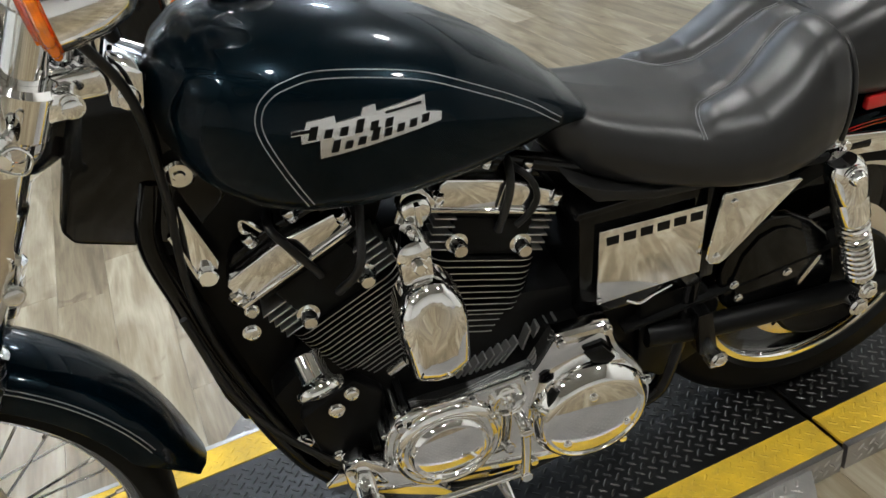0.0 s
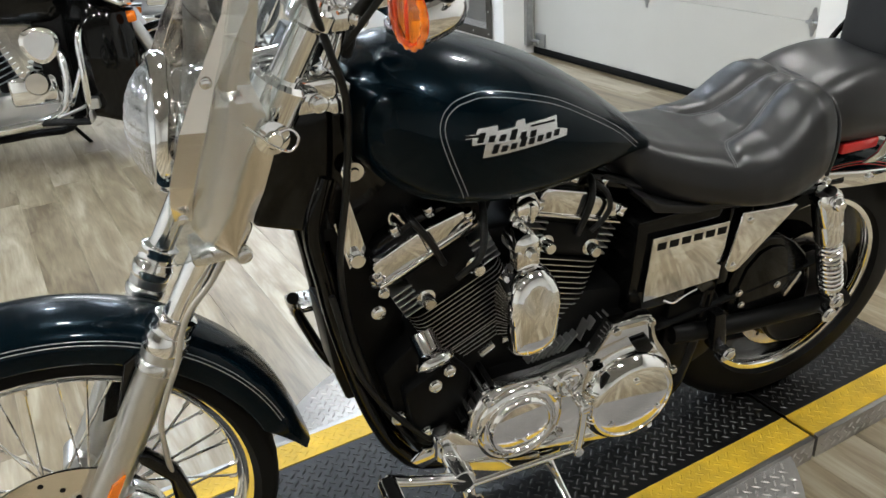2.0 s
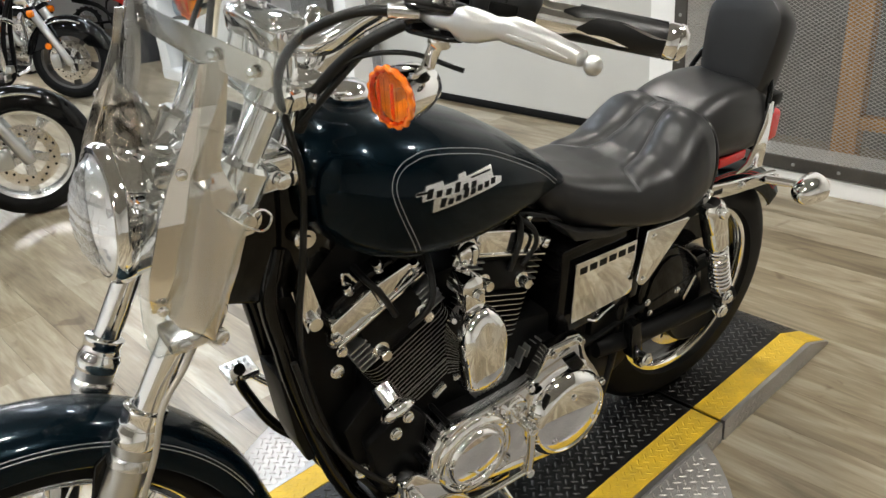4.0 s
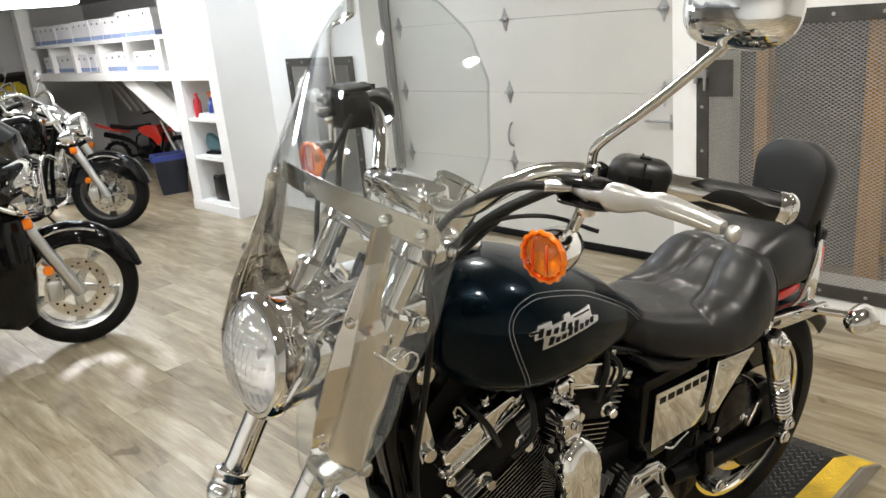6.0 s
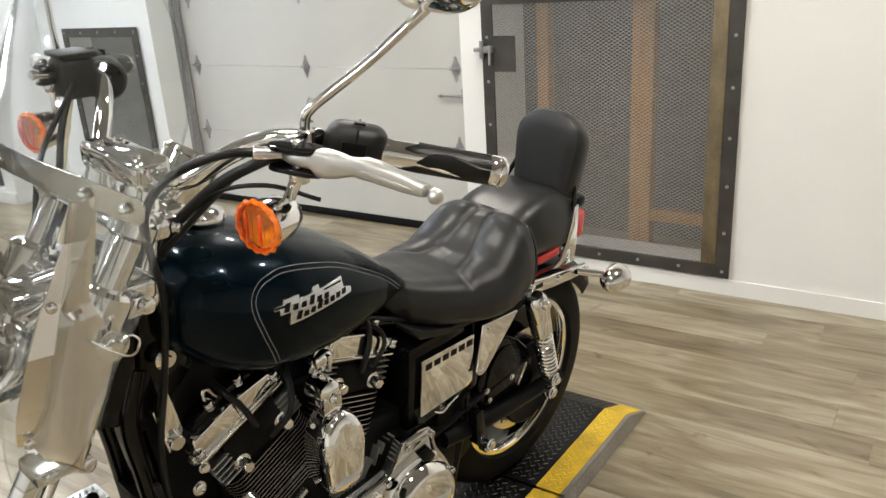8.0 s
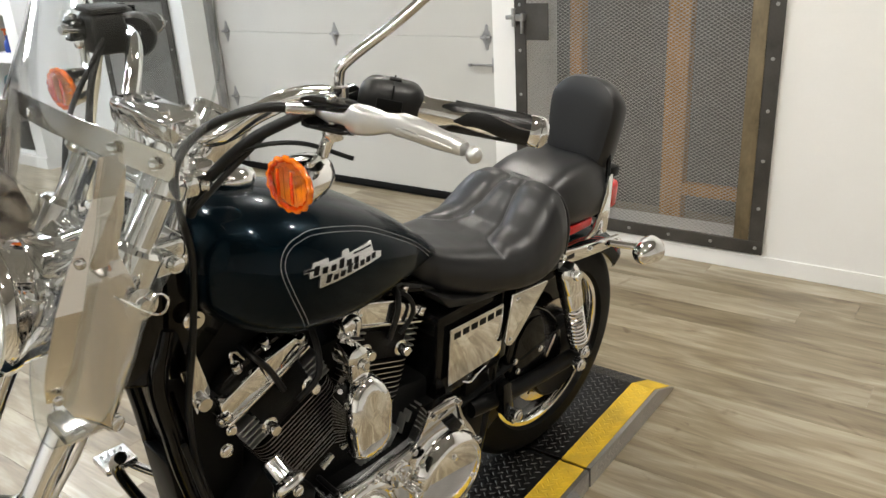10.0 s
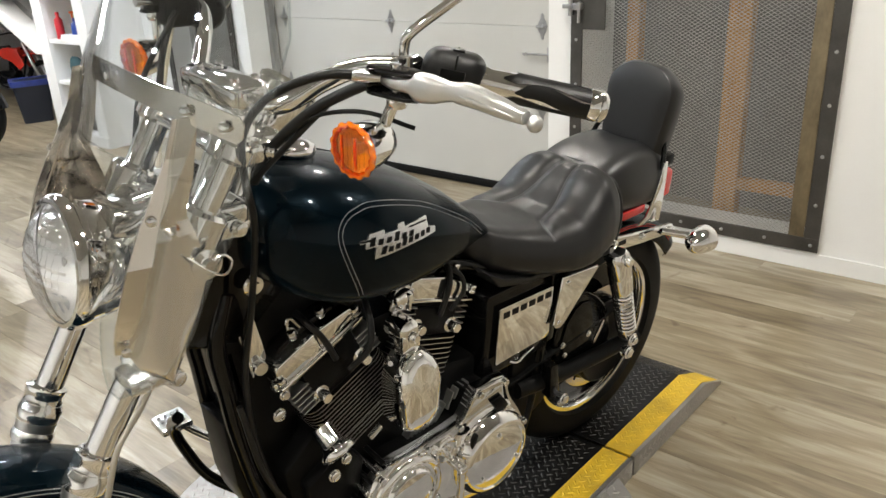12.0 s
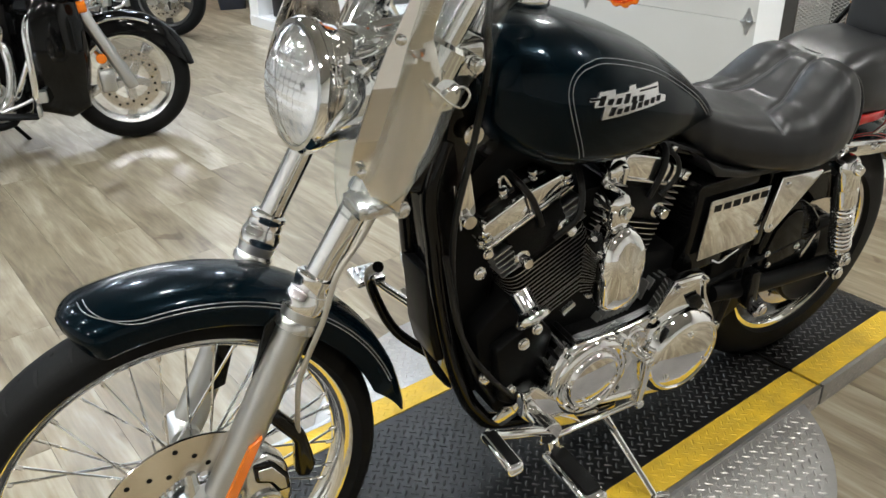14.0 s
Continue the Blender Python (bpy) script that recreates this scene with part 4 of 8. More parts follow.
    for dx in (-0.016, 0.0, 0.016):
        q = mm @ Vector((dx, -0.034, 0.026))
        P("mirror_screw", bolt(q - fwd * 0.002, fwd + Vector((0, 0, -0.5)), 0.004 if dx else 0.007, 0.006, False), SATIN if dx else CHROME, parent=mirror)
    # turn signal
    sc = Vector((-0.447, YH + s * 0.300, 1.113 if s < 0 else 1.103))
    sn = Vector((-0.97, -0.18 if s < 0 else -0.22, -0.03)).normalized()
    sm = along(sc, sc + sn) @ Matrix.Scale(0.88, 4)
    sig = P("turn_signal", lathe([(0, -0.070), (0.012, -0.068), (0.024, -0.056), (0.031, -0.036), (0.0345, -0.012), (0.035, 0.0), (0.032, 0.001)], 36, sm), CHROME, "chrome turn signal with an amber lens")
    P("signal_reflector", lathe([(0.033, 0.0), (0.028, -0.010), (0.018, -0.018), (0.006, -0.022), (0, -0.022)], 24, sm), BOWL, "bright reflector bowl", sig)
    P("bulb", lathe([(0, 0.004), (0.006, 0.002), (0.008, -0.004), (0.006, -0.014), (0.004, -0.022), (0, -0.022)], 16, sm), FLUTE, parent=sig)
    P("lens", lathe([(0.0335, -0.001), (0.0355, 0.0), (0.0355, 0.008), (0.0300, 0.0130), (0.0265, 0.0135), (0.0220, 0.016), (0.012, 0.0175), (0, 0.018)], 40, sm), AMBER_CLEAR, "clear amber lens", sig)
    for k in range(5):
        x = -0.020 + 0.010 * k
        h = math.sqrt(0.027 ** 2 - x * x)
        P("lens_rib", moved(lathe([(0, -h), (0.004, -h * 0.9), (0.004, h * 0.9), (0, h)], 8), sm @ pose(x, 0, 0.0105, 90, 0, 0)), GLASS, parent=sig)
    rim = ring(0.0345, 0.0042, Matrix(), 120, 8)
    for v in rim.verts:
        a = math.atan2(v.co.y, v.co.x)
        w = 1 + 0.035 * math.copysign(abs(math.cos(15 * a)) ** 0.5, math.cos(15 * a))
        v.co.x, v.co.y = v.co.x * w, v.co.y * w
    P("lens_rim", moved(rim, sm @ pose(0, 0, 0.006)), AMBER, "faceted amber lens rim", sig)
    P("lens_band", moved(joined(box(-0.013, -0.010, -0.022, 0.022, 0.012, 0.0165, 0.001), box(0.010, 0.013, -0.022, 0.022, 0.012, 0.0165, 0.001)), sm), AMBER, parent=sig)
    P("signal_stem", joined(rod(sc - sn * 0.045 + Vector((0, 0, 0.010)), Vector((-0.398, YH + s * 0.318, 1.178)), 0.0075), lathe([(0, 0), (0.011, 0.001), (0.013, 0.008), (0.011, 0.016), (0, 0.017)], 20, pose(-0.400, YH + s * 0.317, 1.158))), CHROME, parent=sig)
P("brake_reservoir", joined(box(-0.402, -0.346, 0.226, 0.282, 1.152, 1.216, 0.009, 3), box(-0.404, -0.344, 0.224, 0.284, 1.217, 1.226, 0.003)), PLASTIC, "black brake fluid reservoir")
P("reservoir_bolt", joined(rod((-0.395, 0.255, 1.190), (-0.437, 0.246, 1.196), 0.0055), rod((-0.437, 0.246, 1.196), (-0.445, 0.244, 1.197), 0.008)), CHROME)
throttle_line = along((-0.330, 0.240, 1.176), (-0.300, 0.305, 1.174))
throttle = P("throttle_housing", lathe([(0.012, -0.016), (0.030, -0.015), (0.034, -0.010), (0.036, 0.004), (0.035, 0.028), (0.031, 0.034), (0.012, 0.036)], 32, throttle_line), PLASTIC, "round black throttle housing")
P("housing_screw", moved(joined(*[rod((0.026 * math.cos(a), 0.026 * math.sin(a), -0.019), (0.026 * math.cos(a), 0.026 * math.sin(a), -0.012), 0.004, 10) for a in (0.6, 2.7, 4.6)]), throttle_line), SATIN, parent=throttle)
# --- cables
for pts, r, m in (
        ([(-0.428, -0.338, 1.196), (-0.470, -0.308, 1.197), (-0.505, -0.250, 1.165), (-0.510, -0.190, 1.105), (-0.480, -0.130, 1.02), (-0.455, -0.10, 0.93), (-0.462, -0.085, 0.80), (-0.480, -0.075, 0.66), (-0.470, -0.072, 0.52), (-0.430, -0.078, 0.36), (-0.380, -0.09, 0.26)], 0.0055, HOSE),
        ([(-0.345, -0.315, 1.190), (-0.395, -0.265, 1.160), (-0.425, -0.215, 1.125), (-0.445, -0.150, 1.065), (-0.450, -0.10, 1.00)], 0.0075, HOSE),
        ([(-0.40, -0.24, 1.150), (-0.43, -0.19, 1.09), (-0.46, -0.13, 1.02)], 0.0045, HOSE),
        ([(-0.355, -0.335, 1.120), (-0.395, -0.28, 1.135), (-0.43, -0.21, 1.115), (-0.455, -0.14, 1.06)], 0.003, HOSE),
        ([(-0.38, 0.235, 1.19), (-0.43, 0.20, 1.12), (-0.50, 0.10, 1.02), (-0.55, 0.06, 0.95)], 0.0055, HOSE),
        ([(-0.39, 0.22, 1.18), (-0.47, 0.20, 1.08), (-0.53, 0.12, 0.99)], 0.0045, HOSE),
        ([(-0.392, 0.236, 1.156), (-0.402, 0.232, 1.130), (-0.440, 0.200, 1.050), (-0.50, 0.12, 0.94)], 0.0045, mat("clear_hose", (0.62, 0.56, 0.42), 0.3)),
        ([(-0.622, -0.128, 0.800), (-0.668, -0.136, 0.735), (-0.712, -0.146, 0.690), (-0.738, -0.150, 0.622), (-0.764, -0.150, 0.566), (-0.779, -0.146, 0.520), (-0.783, -0.142, 0.470), (-0.784, -0.138, 0.420), (-0.778, -0.132, 0.372)], 0.0042, mat("braided_hose", (0.45, 0.42, 0.36), 0.35, 0.5)),
        ([(-0.50, -0.085, 0.62), (-0.470, -0.10, 0.46), (-0.400, -0.115, 0.335), (-0.300, -0.125, 0.232), (-0.200, -0.135, 0.168), (-0.090, -0.14, 0.15), (0.0, -0.14, 0.165)], 0.0055, HOSE)):
    P("cable", tube(pts, r, 10, 6), m, "control cable")
P("cable_ferrule", rod((-0.416, -0.344, 1.194), (-0.444, -0.327, 1.198), 0.0078), ALU_POL)

# --- frame
P("steering_head", joined(rod((-0.555, 0, 0.88), (-0.480, 0, 1.005), 0.035, 28), prism([(-0.60, 0.765), (-0.592, 0.742), (-0.527, 0.718), (-0.46, 0.70), (-0.38, 0.77), (-0.36, 0.90), (-0.43, 0.93), (-0.50, 0.97), (-0.56, 0.86)], -0.045, 0.045, 0.010, 2)), GLOSS, "black steering head and neck gusset")
for s in (-1, 1):
    P("frame_tube", tube([(-0.48, s * 0.035, 0.80), (-0.508, s * 0.042, 0.72), (-0.499, s * 0.046, 0.62), (-0.488, s * 0.048, 0.53), (-0.463, s * 0.050, 0.40), (-0.436, s * 0.054, 0.30), (-0.400, s * 0.060, 0.22), (-0.335, s * 0.068, 0.168), (-0.10, s * 0.09, 0.150), (0.16, s * 0.09, 0.165), (0.22, s * 0.09, 0.25), (0.25, s * 0.095, 0.50), (0.30, s * 0.095, 0.63)], 0.0165, 16, 6), GLOSS, "black frame tube")
    P("seat_rail", tube([(-0.42, s * 0.03, 0.86), (-0.1, s * 0.055, 0.74), (0.12, s * 0.08, 0.665), (0.30, s * 0.10, 0.635), (0.50, s * 0.105, 0.62)], 0.014, 14, 5), GLOSS, "black seat rail")
P("down_plate", prism([(-0.512, 0.70), (-0.480, 0.70), (-0.440, 0.45), (-0.395, 0.25), (-0.365, 0.19), (-0.392, 0.192), (-0.440, 0.29), (-0.470, 0.42), (-0.497, 0.58)], -0.044, 0.044, 0.006), GLOSS)
P("neck_panel", prism([(-0.50, 0.86), (-0.34, 0.83), (-0.24, 0.78), (-0.20, 0.72), (-0.25, 0.60), (-0.36, 0.60), (-0.38, 0.45), (-0.35, 0.28), (-0.41, 0.24), (-0.455, 0.42), (-0.490, 0.62), (-0.515, 0.74)], -0.044, 0.044, 0.006), BLACK, "black inner panel behind the downtubes")
P("horn_bracket", prism([(-0.470, 0.976), (-0.437, 0.949), (-0.450, 0.905), (-0.484, 0.917), (-0.478, 0.953)], -0.075, -0.035, 0.006), CHROME, "polished fork-stop bracket")
P("bracket_bolt", bolt((-0.462, -0.075, 0.925), (0, -1, 0), 0.011, 0.008, False), CHROME)
P("tank_bolt", joined(lathe([(0, 0.010), (0.006, 0.010), (0.008, 0.006), (0.015, 0.006), (0.0185, 0.003), (0.019, 0), (0, 0)], 28, along((-0.443, -0.058, 0.812), (-0.443, -1, 0.812))), rod((-0.443, 0, 0.812), (-0.443, -0.058, 0.812), 0.012)), CHROME, "domed chrome bolt")
P("engine_mount", joined(prism([(-0.456, 0.778), (-0.464, 0.758), (-0.476, 0.700), (-0.464, 0.668), (-0.444, 0.658), (-0.434, 0.680), (-0.438, 0.698)], -0.068, -0.056, 0.003), prism([(-0.482, 0.736), (-0.478, 0.738), (-0.460, 0.654), (-0.464, 0.650)], -0.070, -0.060, 0.001), rod((-0.452, -0.050, 0.668), (-0.452, -0.080, 0.668), 0.013)), CHROME, "chrome top engine mount")
P("right_crash_loop", tube([(-0.53, 0.10, 0.50), (-0.520, 0.16, 0.44), (-0.500, 0.17, 0.37), (-0.465, 0.15, 0.29), (-0.40, 0.11, 0.23)], 0.011, 14, 5), GLOSS, "black loop by the brake pedal")

# --- tank
TX = [-0.448, -0.430, -0.400, -0.360, -0.310, -0.250, -0.180, -0.110, -0.040, 0.020, 0.060, 0.085]
T_TOP = [0.930, 0.958, 0.978, 0.985, 0.982, 0.967, 0.943, 0.912, 0.868, 0.820, 0.782, 0.760]
T_BOT = [0.850, 0.820, 0.790, 0.768, 0.752, 0.744, 0.742, 0.746, 0.754, 0.762, 0.755, 0.745]
T_W = [0.055, 0.092, 0.124, 0.147, 0.160, 0.163, 0.157, 0.145, 0.126, 0.104, 0.082, 0.058]


def tank_at(x):
    return [float(np.interp(x, TX, v)) for v in (T_TOP, T_BOT, T_W)]


def tank_half(x, z):
    """How far the tank's side stands from its middle plane at x, z."""
    top, bot, w = tank_at(x)
    zc = bot + (top - bot) * 0.40
    h = (top - zc) if z > zc else (zc - bot)
    e = 2.35 if z > zc else 4.2
    u = min(0.999, abs(z - zc) / h)
    return w * (1 - u ** e) ** (1 / e)


def tank_section(x):
    top, bot, w = tank_at(x)
    zc = bot + (top - bot) * 0.40
    pts = []
    for i in range(56):
        q = 2 * math.pi * i / 56
        c, s = math.cos(q), math.sin(q)
        e = 2.35 if s > 0 else 4.2
        h = (top - zc) if s > 0 else (zc - bot)
        pts.append((x, w * math.copysign(abs(c) ** (2 / e), c), zc + h * math.copysign(abs(s) ** (2 / e), s)))
    return pts


fine = list(np.interp(np.linspace(0, len(TX) - 1, 60), range(len(TX)), TX))
smooth_v = lambda vals: [float(v) for v in np.convolve(np.r_[[vals[0]] * 2, vals, [vals[-1]] * 2], [0.1, 0.2, 0.4, 0.2, 0.1], "valid")]
TXf = fine
T_TOP, T_BOT, T_W = [smooth_v([float(np.interp(x, TX, v)) for x in fine]) for v in (T_TOP, T_BOT, T_W)]
TX = TXf
tank = P("fuel_tank", loft([tank_section(x) for x in fine]), PAINT, "glossy dark teal fuel tank with silver pinstripe")
ROUND = [(-0.309, 0.785), (-0.331, 0.845), (-0.3415, 0.886), (-0.336, 0.910), (-0.319, 0.9245), (-0.298, 0.9295), (-0.268, 0.930), (-0.215, 0.918), (-0.147, 0.895), (-0.080, 0.859), (-0.025, 0.824), (0.020, 0.786)]
line = smooth_line([(x, 0, z) for x, z in ROUND], 6)
for off in (0.0, 0.0065):
    pts = []
    for i, p in enumerate(line):
        t = (line[min(i + 1, len(line) - 1)] - line[max(i - 1, 0)]).normalized()
        n = Vector((t.z, 0, -t.x))
        q = p + n * off
        pts.append((q.x, -tank_half(q.x, q.z) - 0.0002, q.z))
    P("pinstripe", tube(pts, 0.0007, 6, 0), PINSTRIPE, "thin silver line", tank)


def slant(x, z, w, h, lean=0.30):
    a, up = radians(-3.5), radians(86)
    ex, ez = Vector((math.cos(a), math.sin(a))), Vector((lean, 1)).normalized()
    o = Vector((x, z))
    return [tuple(o), tuple(o + ex * w), tuple(o + ex * w + ez * h), tuple(o + ez * h)]


# the maker's badge: a silver ribbon with plain dark slanted bars
def badge_at(poly, a, b):
    return loft([[(x, -tank_half(x, z) - a, z) for x, z in poly], [(x, -tank_half(x, z) - b, z) for x, z in poly]])


def ribbon_edges(x):
    """Upper and lower edge of the stepped ribbon."""
    top = 0.883 - 0.022 * (x + 0.31)
    if -0.298 < x < -0.265 or -0.236 < x < -0.219:
        top += 0.007
    if x > -0.16:
        top = 0.863 - 0.3 * (x + 0.155)
    low = 0.878 if x < -0.301 else 0.868 if x < -0.279 else 0.847 + 0.02 * (x + 0.28)
    return top, low


ribbon = []
for i in range(88):
    x = -0.313 + 0.002 * i
    top, low = ribbon_edges(x)
    zs = [low + (top - low) * j / 4 for j in range(5)]
    xs = [x + 0.3 * (z - 0.865) for z in zs]
    front = [(q, -tank_half(q, z) - 0.0024, z) for q, z in zip(xs, zs)]
    back = [(q, -tank_half(q, z) + 0.002, z) for q, z in zip(xs, zs)]
    ribbon.append(front + back[::-1])
badge_plate = P("badge", loft(ribbon), SILVER, "silver ribbon badge with dark bars", tank, False)
bars = [(-0.3085, 0.8800, 0.022, 0.0032), (-0.205, 0.8765, 0.042, 0.0022)]
bars += [(-0.293 + 0.0168 * i, 0.8710 - 0.0016 * i, 0.0084, 0.0140 if i in (0, 3) else 0.0090) for i in range(6)]
bars += [(-0.272 + 0.0150 * i, 0.8520 + 0.0004 * i, 0.0080, 0.0135 if i in (0, 3) else 0.0085) for i in range(8)]
for b in bars:
    P("badge_bar", badge_at(slant(*b, lean=0.45), 0.0040, 0.0010), BLACK, "dark raised bar", badge_plate, False)
cap_top = tank_at(-0.318)[0]
P("fuel_cap", lathe([(0.036, -0.010), (0.040, -0.004), (0.041, 0.006), (0.038, 0.012), (0.028, 0.017), (0.012, 0.0195), (0, 0.020)], 40, pose(-0.318, 0.012, cap_top + 0.006, 0, 4, 0)), CHROME, "domed chrome fuel cap", tank)

# --- engine
CRANK = Vector((-0.176, 0, 0.330))
CYL = [("front", Vector((-0.432, 0, 0.902)).normalized(), 0.093), ("rear", Vector((0.318, 0, 0.948)).normalized(), 0.086)]
FIN = [BLACK, FIN_EDGE]


def fin_mesh(hw, hy, th, r=0.028):
    """A cooling fin: black faces and a bare bright edge."""
    bm = bmesh.new()
    pts = []
    for sx, sy, a0 in ((1, 1, 0), (-1, 1, 90), (-1, -1, 180), (1, -1, 270)):
        for k in range(5):
            a = radians(a0 + 90 * k / 4)
            pts.append((sx * (hw - r) + r * math.cos(a), sy * (hy - r) + r * math.sin(a)))
    lo = [bm.verts.new((x, y, -th / 2)) for x, y in pts]
    hi = [bm.verts.new((x, y, th / 2)) for x, y in pts]
    bm.faces.new(lo[::-1])
    bm.faces.new(hi)
    for i in range(len(pts)):
        f = bm.faces.new((lo[i], lo[(i + 1) % len(pts)], hi[(i + 1) % len(pts)], hi[i]))
        f.material_index = 1
    return bm


engine = P("crankcase", joined(
    prism([(-0.43, 0.43), (-0.405, 0.30), (-0.37, 0.215), (-0.30, 0.170), (-0.10, 0.158), (0.14, 0.165), (0.21, 0.24), (0.22, 0.38), (0.12, 0.47), (-0.06, 0.50), (-0.20, 0.50), (-0.36, 0.49)], -0.085, 0.10, 0.012),
    prism([(-0.40, 0.40), (-0.38, 0.27), (-0.30, 0.215), (-0.27, 0.40), (-0.31, 0.45)], -0.112, -0.08, 0.010)), BLACK, "black engine cases")
for nm, ax, hw in CYL:
    up = ax
    side = Vector((up.z, 0, -up.x))
    m0 = Matrix.Translation(CRANK) @ Matrix.Rotation(math.atan2(up.x, up.z), 4, "Y")
    R0 = 0.364 if nm == "front" else 0.345      # foot of the rocker cover
    cyl = P("cylinder", moved(joined(box(-0.062, 0.062, -0.070, 0.070, 0.10, 0.305, 0.02, 3), box(-0.066, 0.066, -0.074, 0.074, 0.245, 0.340, 0.014, 3)), m0), BLACK, f"black finned {nm} cylinder")
    n, pitch = (16, 0.0092) if nm == "front" else (13, 0.0112)
    for i in range(n):
        h = 0.130 + i * pitch
        k = 1.0
        if i < 5:
            k = 0.80 + 0.04 * i
        P("fin", moved(fin_mesh(hw * k, 0.090 if 4 <= i else 0.086, 0.0019), m0 @ pose(0, 0, h)), FIN, parent=cyl, smooth=False)
    # short head fins on the outer ends only
    for i in range(5):
        for s in (-1, 1):
            h = 0.280 + i * 0.0125
            P("head_fin", moved(box(s * 0.056, s * (hw + 0.001), -0.086, 0.080, h - 0.0012, h + 0.0012, 0.0006, 1), m0), FIN_EDGE, parent=cyl)
    # head block with bolts
    P("cylinder_head", moved(joined(box(-0.060, 0.060, -0.084, 0.080, 0.268, R0 - 0.012, 0.008), box(-0.082, 0.080, -0.080, 0.080, R0 - 0.02, R0 - 0.002, 0.006)), m0), BLACK, parent=cyl)
    for x in (-0.048, 0.048):
        P("head_bolt", moved(joined(lathe([(0, 0.024), (0.009, 0.024), (0.011, 0.021), (0.011, 0.004), (0.016, 0.003), (0.016, 0), (0, 0)], 18, along((x, -0.084, 0.292), (x, -1, 0.292)))), m0), CHROME, "chrome acorn bolt", cyl)
    # rocker cover: a chrome box in two steps under a black lid
    rc = P("rocker_cover", moved(joined(
        prism([(-0.094, R0), (-0.008, R0), (-0.004, R0 + 0.006), (0.0, R0 + 0.046), (-0.006, R0 + 0.049), (-0.084, R0 + 0.047), (-0.092, R0 + 0.040)], -0.090, 0.085, 0.003, 2),
        prism([(-0.006, R0 + 0.004), (0.080, R0 + 0.002), (0.082, R0 + 0.026), (0.072, R0 + 0.034), (0.006, R0 + 0.046), (-0.002, R0 + 0.040)], -0.087, 0.085, 0.003, 2),
        prism([(-0.100, R0 - 0.002), (0.086, R0 - 0.002), (0.086, R0 + 0.005), (-0.100, R0 + 0.005)], -0.093, 0.088, 0.002, 1)), m0), CHROME, f"polished chrome {nm} rocker cover")
    P("rocker_lid", moved(prism([(-0.080, R0 + 0.0495), (-0.004, R0 + 0.0495), (0.06, R0 + 0.044), (0.05, R0 + 0.058), (0.0, R0 + 0.066), (-0.060, R0 + 0.064)], -0.074, 0.074, 0.004, 2), m0), GLOSS, "black stepped lid", rc)
    for x, y, z in ((-0.092, -0.086, R0 + 0.012), (-0.100, -0.076, R0 + 0.004), (0.080, -0.086, R0 + 0.018), (0.03, -0.072, R0 + 0.058), (-0.03, -0.072, R0 + 0.063)):
        P("cover_bolt", moved(bolt((x, y, z), (0, -0.3, 1), 0.0085, 0.016, False), m0), CHROME, parent=rc)
    P("strap", moved(tube([(0.006, -0.090, R0 - 0.03), (0.006, -0.094, R0 + 0.01), (0.004, -0.093, R0 + 0.042), (0.0, -0.078, R0 + 0.068), (0.004, -0.03, R0 + 0.070)], 0.0060, 10, 5), m0), HOSE, "black breather hose over the cover", rc)
    if nm == "rear":
        P("plug_wire", moved(tube([(0.004, -0.076, R0 + 0.066), (0.030, -0.092, R0 + 0.054), (0.046, -0.096, R0 + 0.030), (0.044, -0.094, R0 + 0.004), (0.030, -0.092, R0 - 0.02)], 0.0048, 10, 6), m0), HOSE, "black plug wire", rc)
    else:
        P("lift_hook", moved(tube([(-0.030, -0.07, R0 + 0.060), (-0.028, -0.07, R0 + 0.086), (-0.018, -0.07, R0 + 0.094), (-0.012, -0.07, R0 + 0.066)], 0.0035, 8, 4), m0), CHROME, parent=rc)
for i in range(8):
    q = Vector((-0.182 + 0.013 * i, 0, 0.352 + 0.0035 * i))
    P("case_fin", prism([(q.x, q.z), (q.x + 0.003, q.z - 0.001), (q.x + 0.036, q.z + 0.038), (q.x + 0.033, q.z + 0.039)], -0.104, -0.070, 0.0004, 1), FIN_EDGE, "thin bright case fin", engine, False)
for i in range(4):
    q = Vector((-0.052 + 0.014 * i, 0, 0.398 + 0.002 * i))
    P("case_fin", prism([(q.x, q.z), (q.x + 0.003, q.z - 0.001), (q.x + 0.018, q.z + 0.036), (q.x + 0.015, q.z + 0.037)], -0.104, -0.070, 0.0004, 1), FIN_EDGE, "thin bright case fin", engine, False)
P("intake", joined(rod((-0.27, 0.0, 0.60), (-0.10, 0.0, 0.60), 0.028), box(-0.225, -0.135, -0.06, 0.09, 0.575, 0.66, 0.012)), BLACK, "black intake between the cylinders")
P("spark_boot", tube([(-0.30, -0.11, 0.615), (-0.268, -0.125, 0.655), (-0.255, -0.110, 0.70), (-0.24, -0.06, 0.745)], 0.006, 10, 5), HOSE)
P("ignition_lock", joined(lathe([(0, 0.014), (0.014, 0.0135), (0.019, 0.010), (0.021, 0.004), (0.021, -0.02), (0, -0.02)], 32, along((-0.183, -0.112, 0.716), (-0.183, -1, 0.716))), box(-0.187, -0.179, -0.134, -0.118, 0.700, 0.732, 0.002), prism([(-0.212, 0.70), (-0.196, 0.74), (-0.17, 0.742), (-0.155, 0.715), (-0.17, 0.692), (-0.196, 0.688)], -0.112, -0.106, 0.002)), CHROME, "chrome ignition lock")

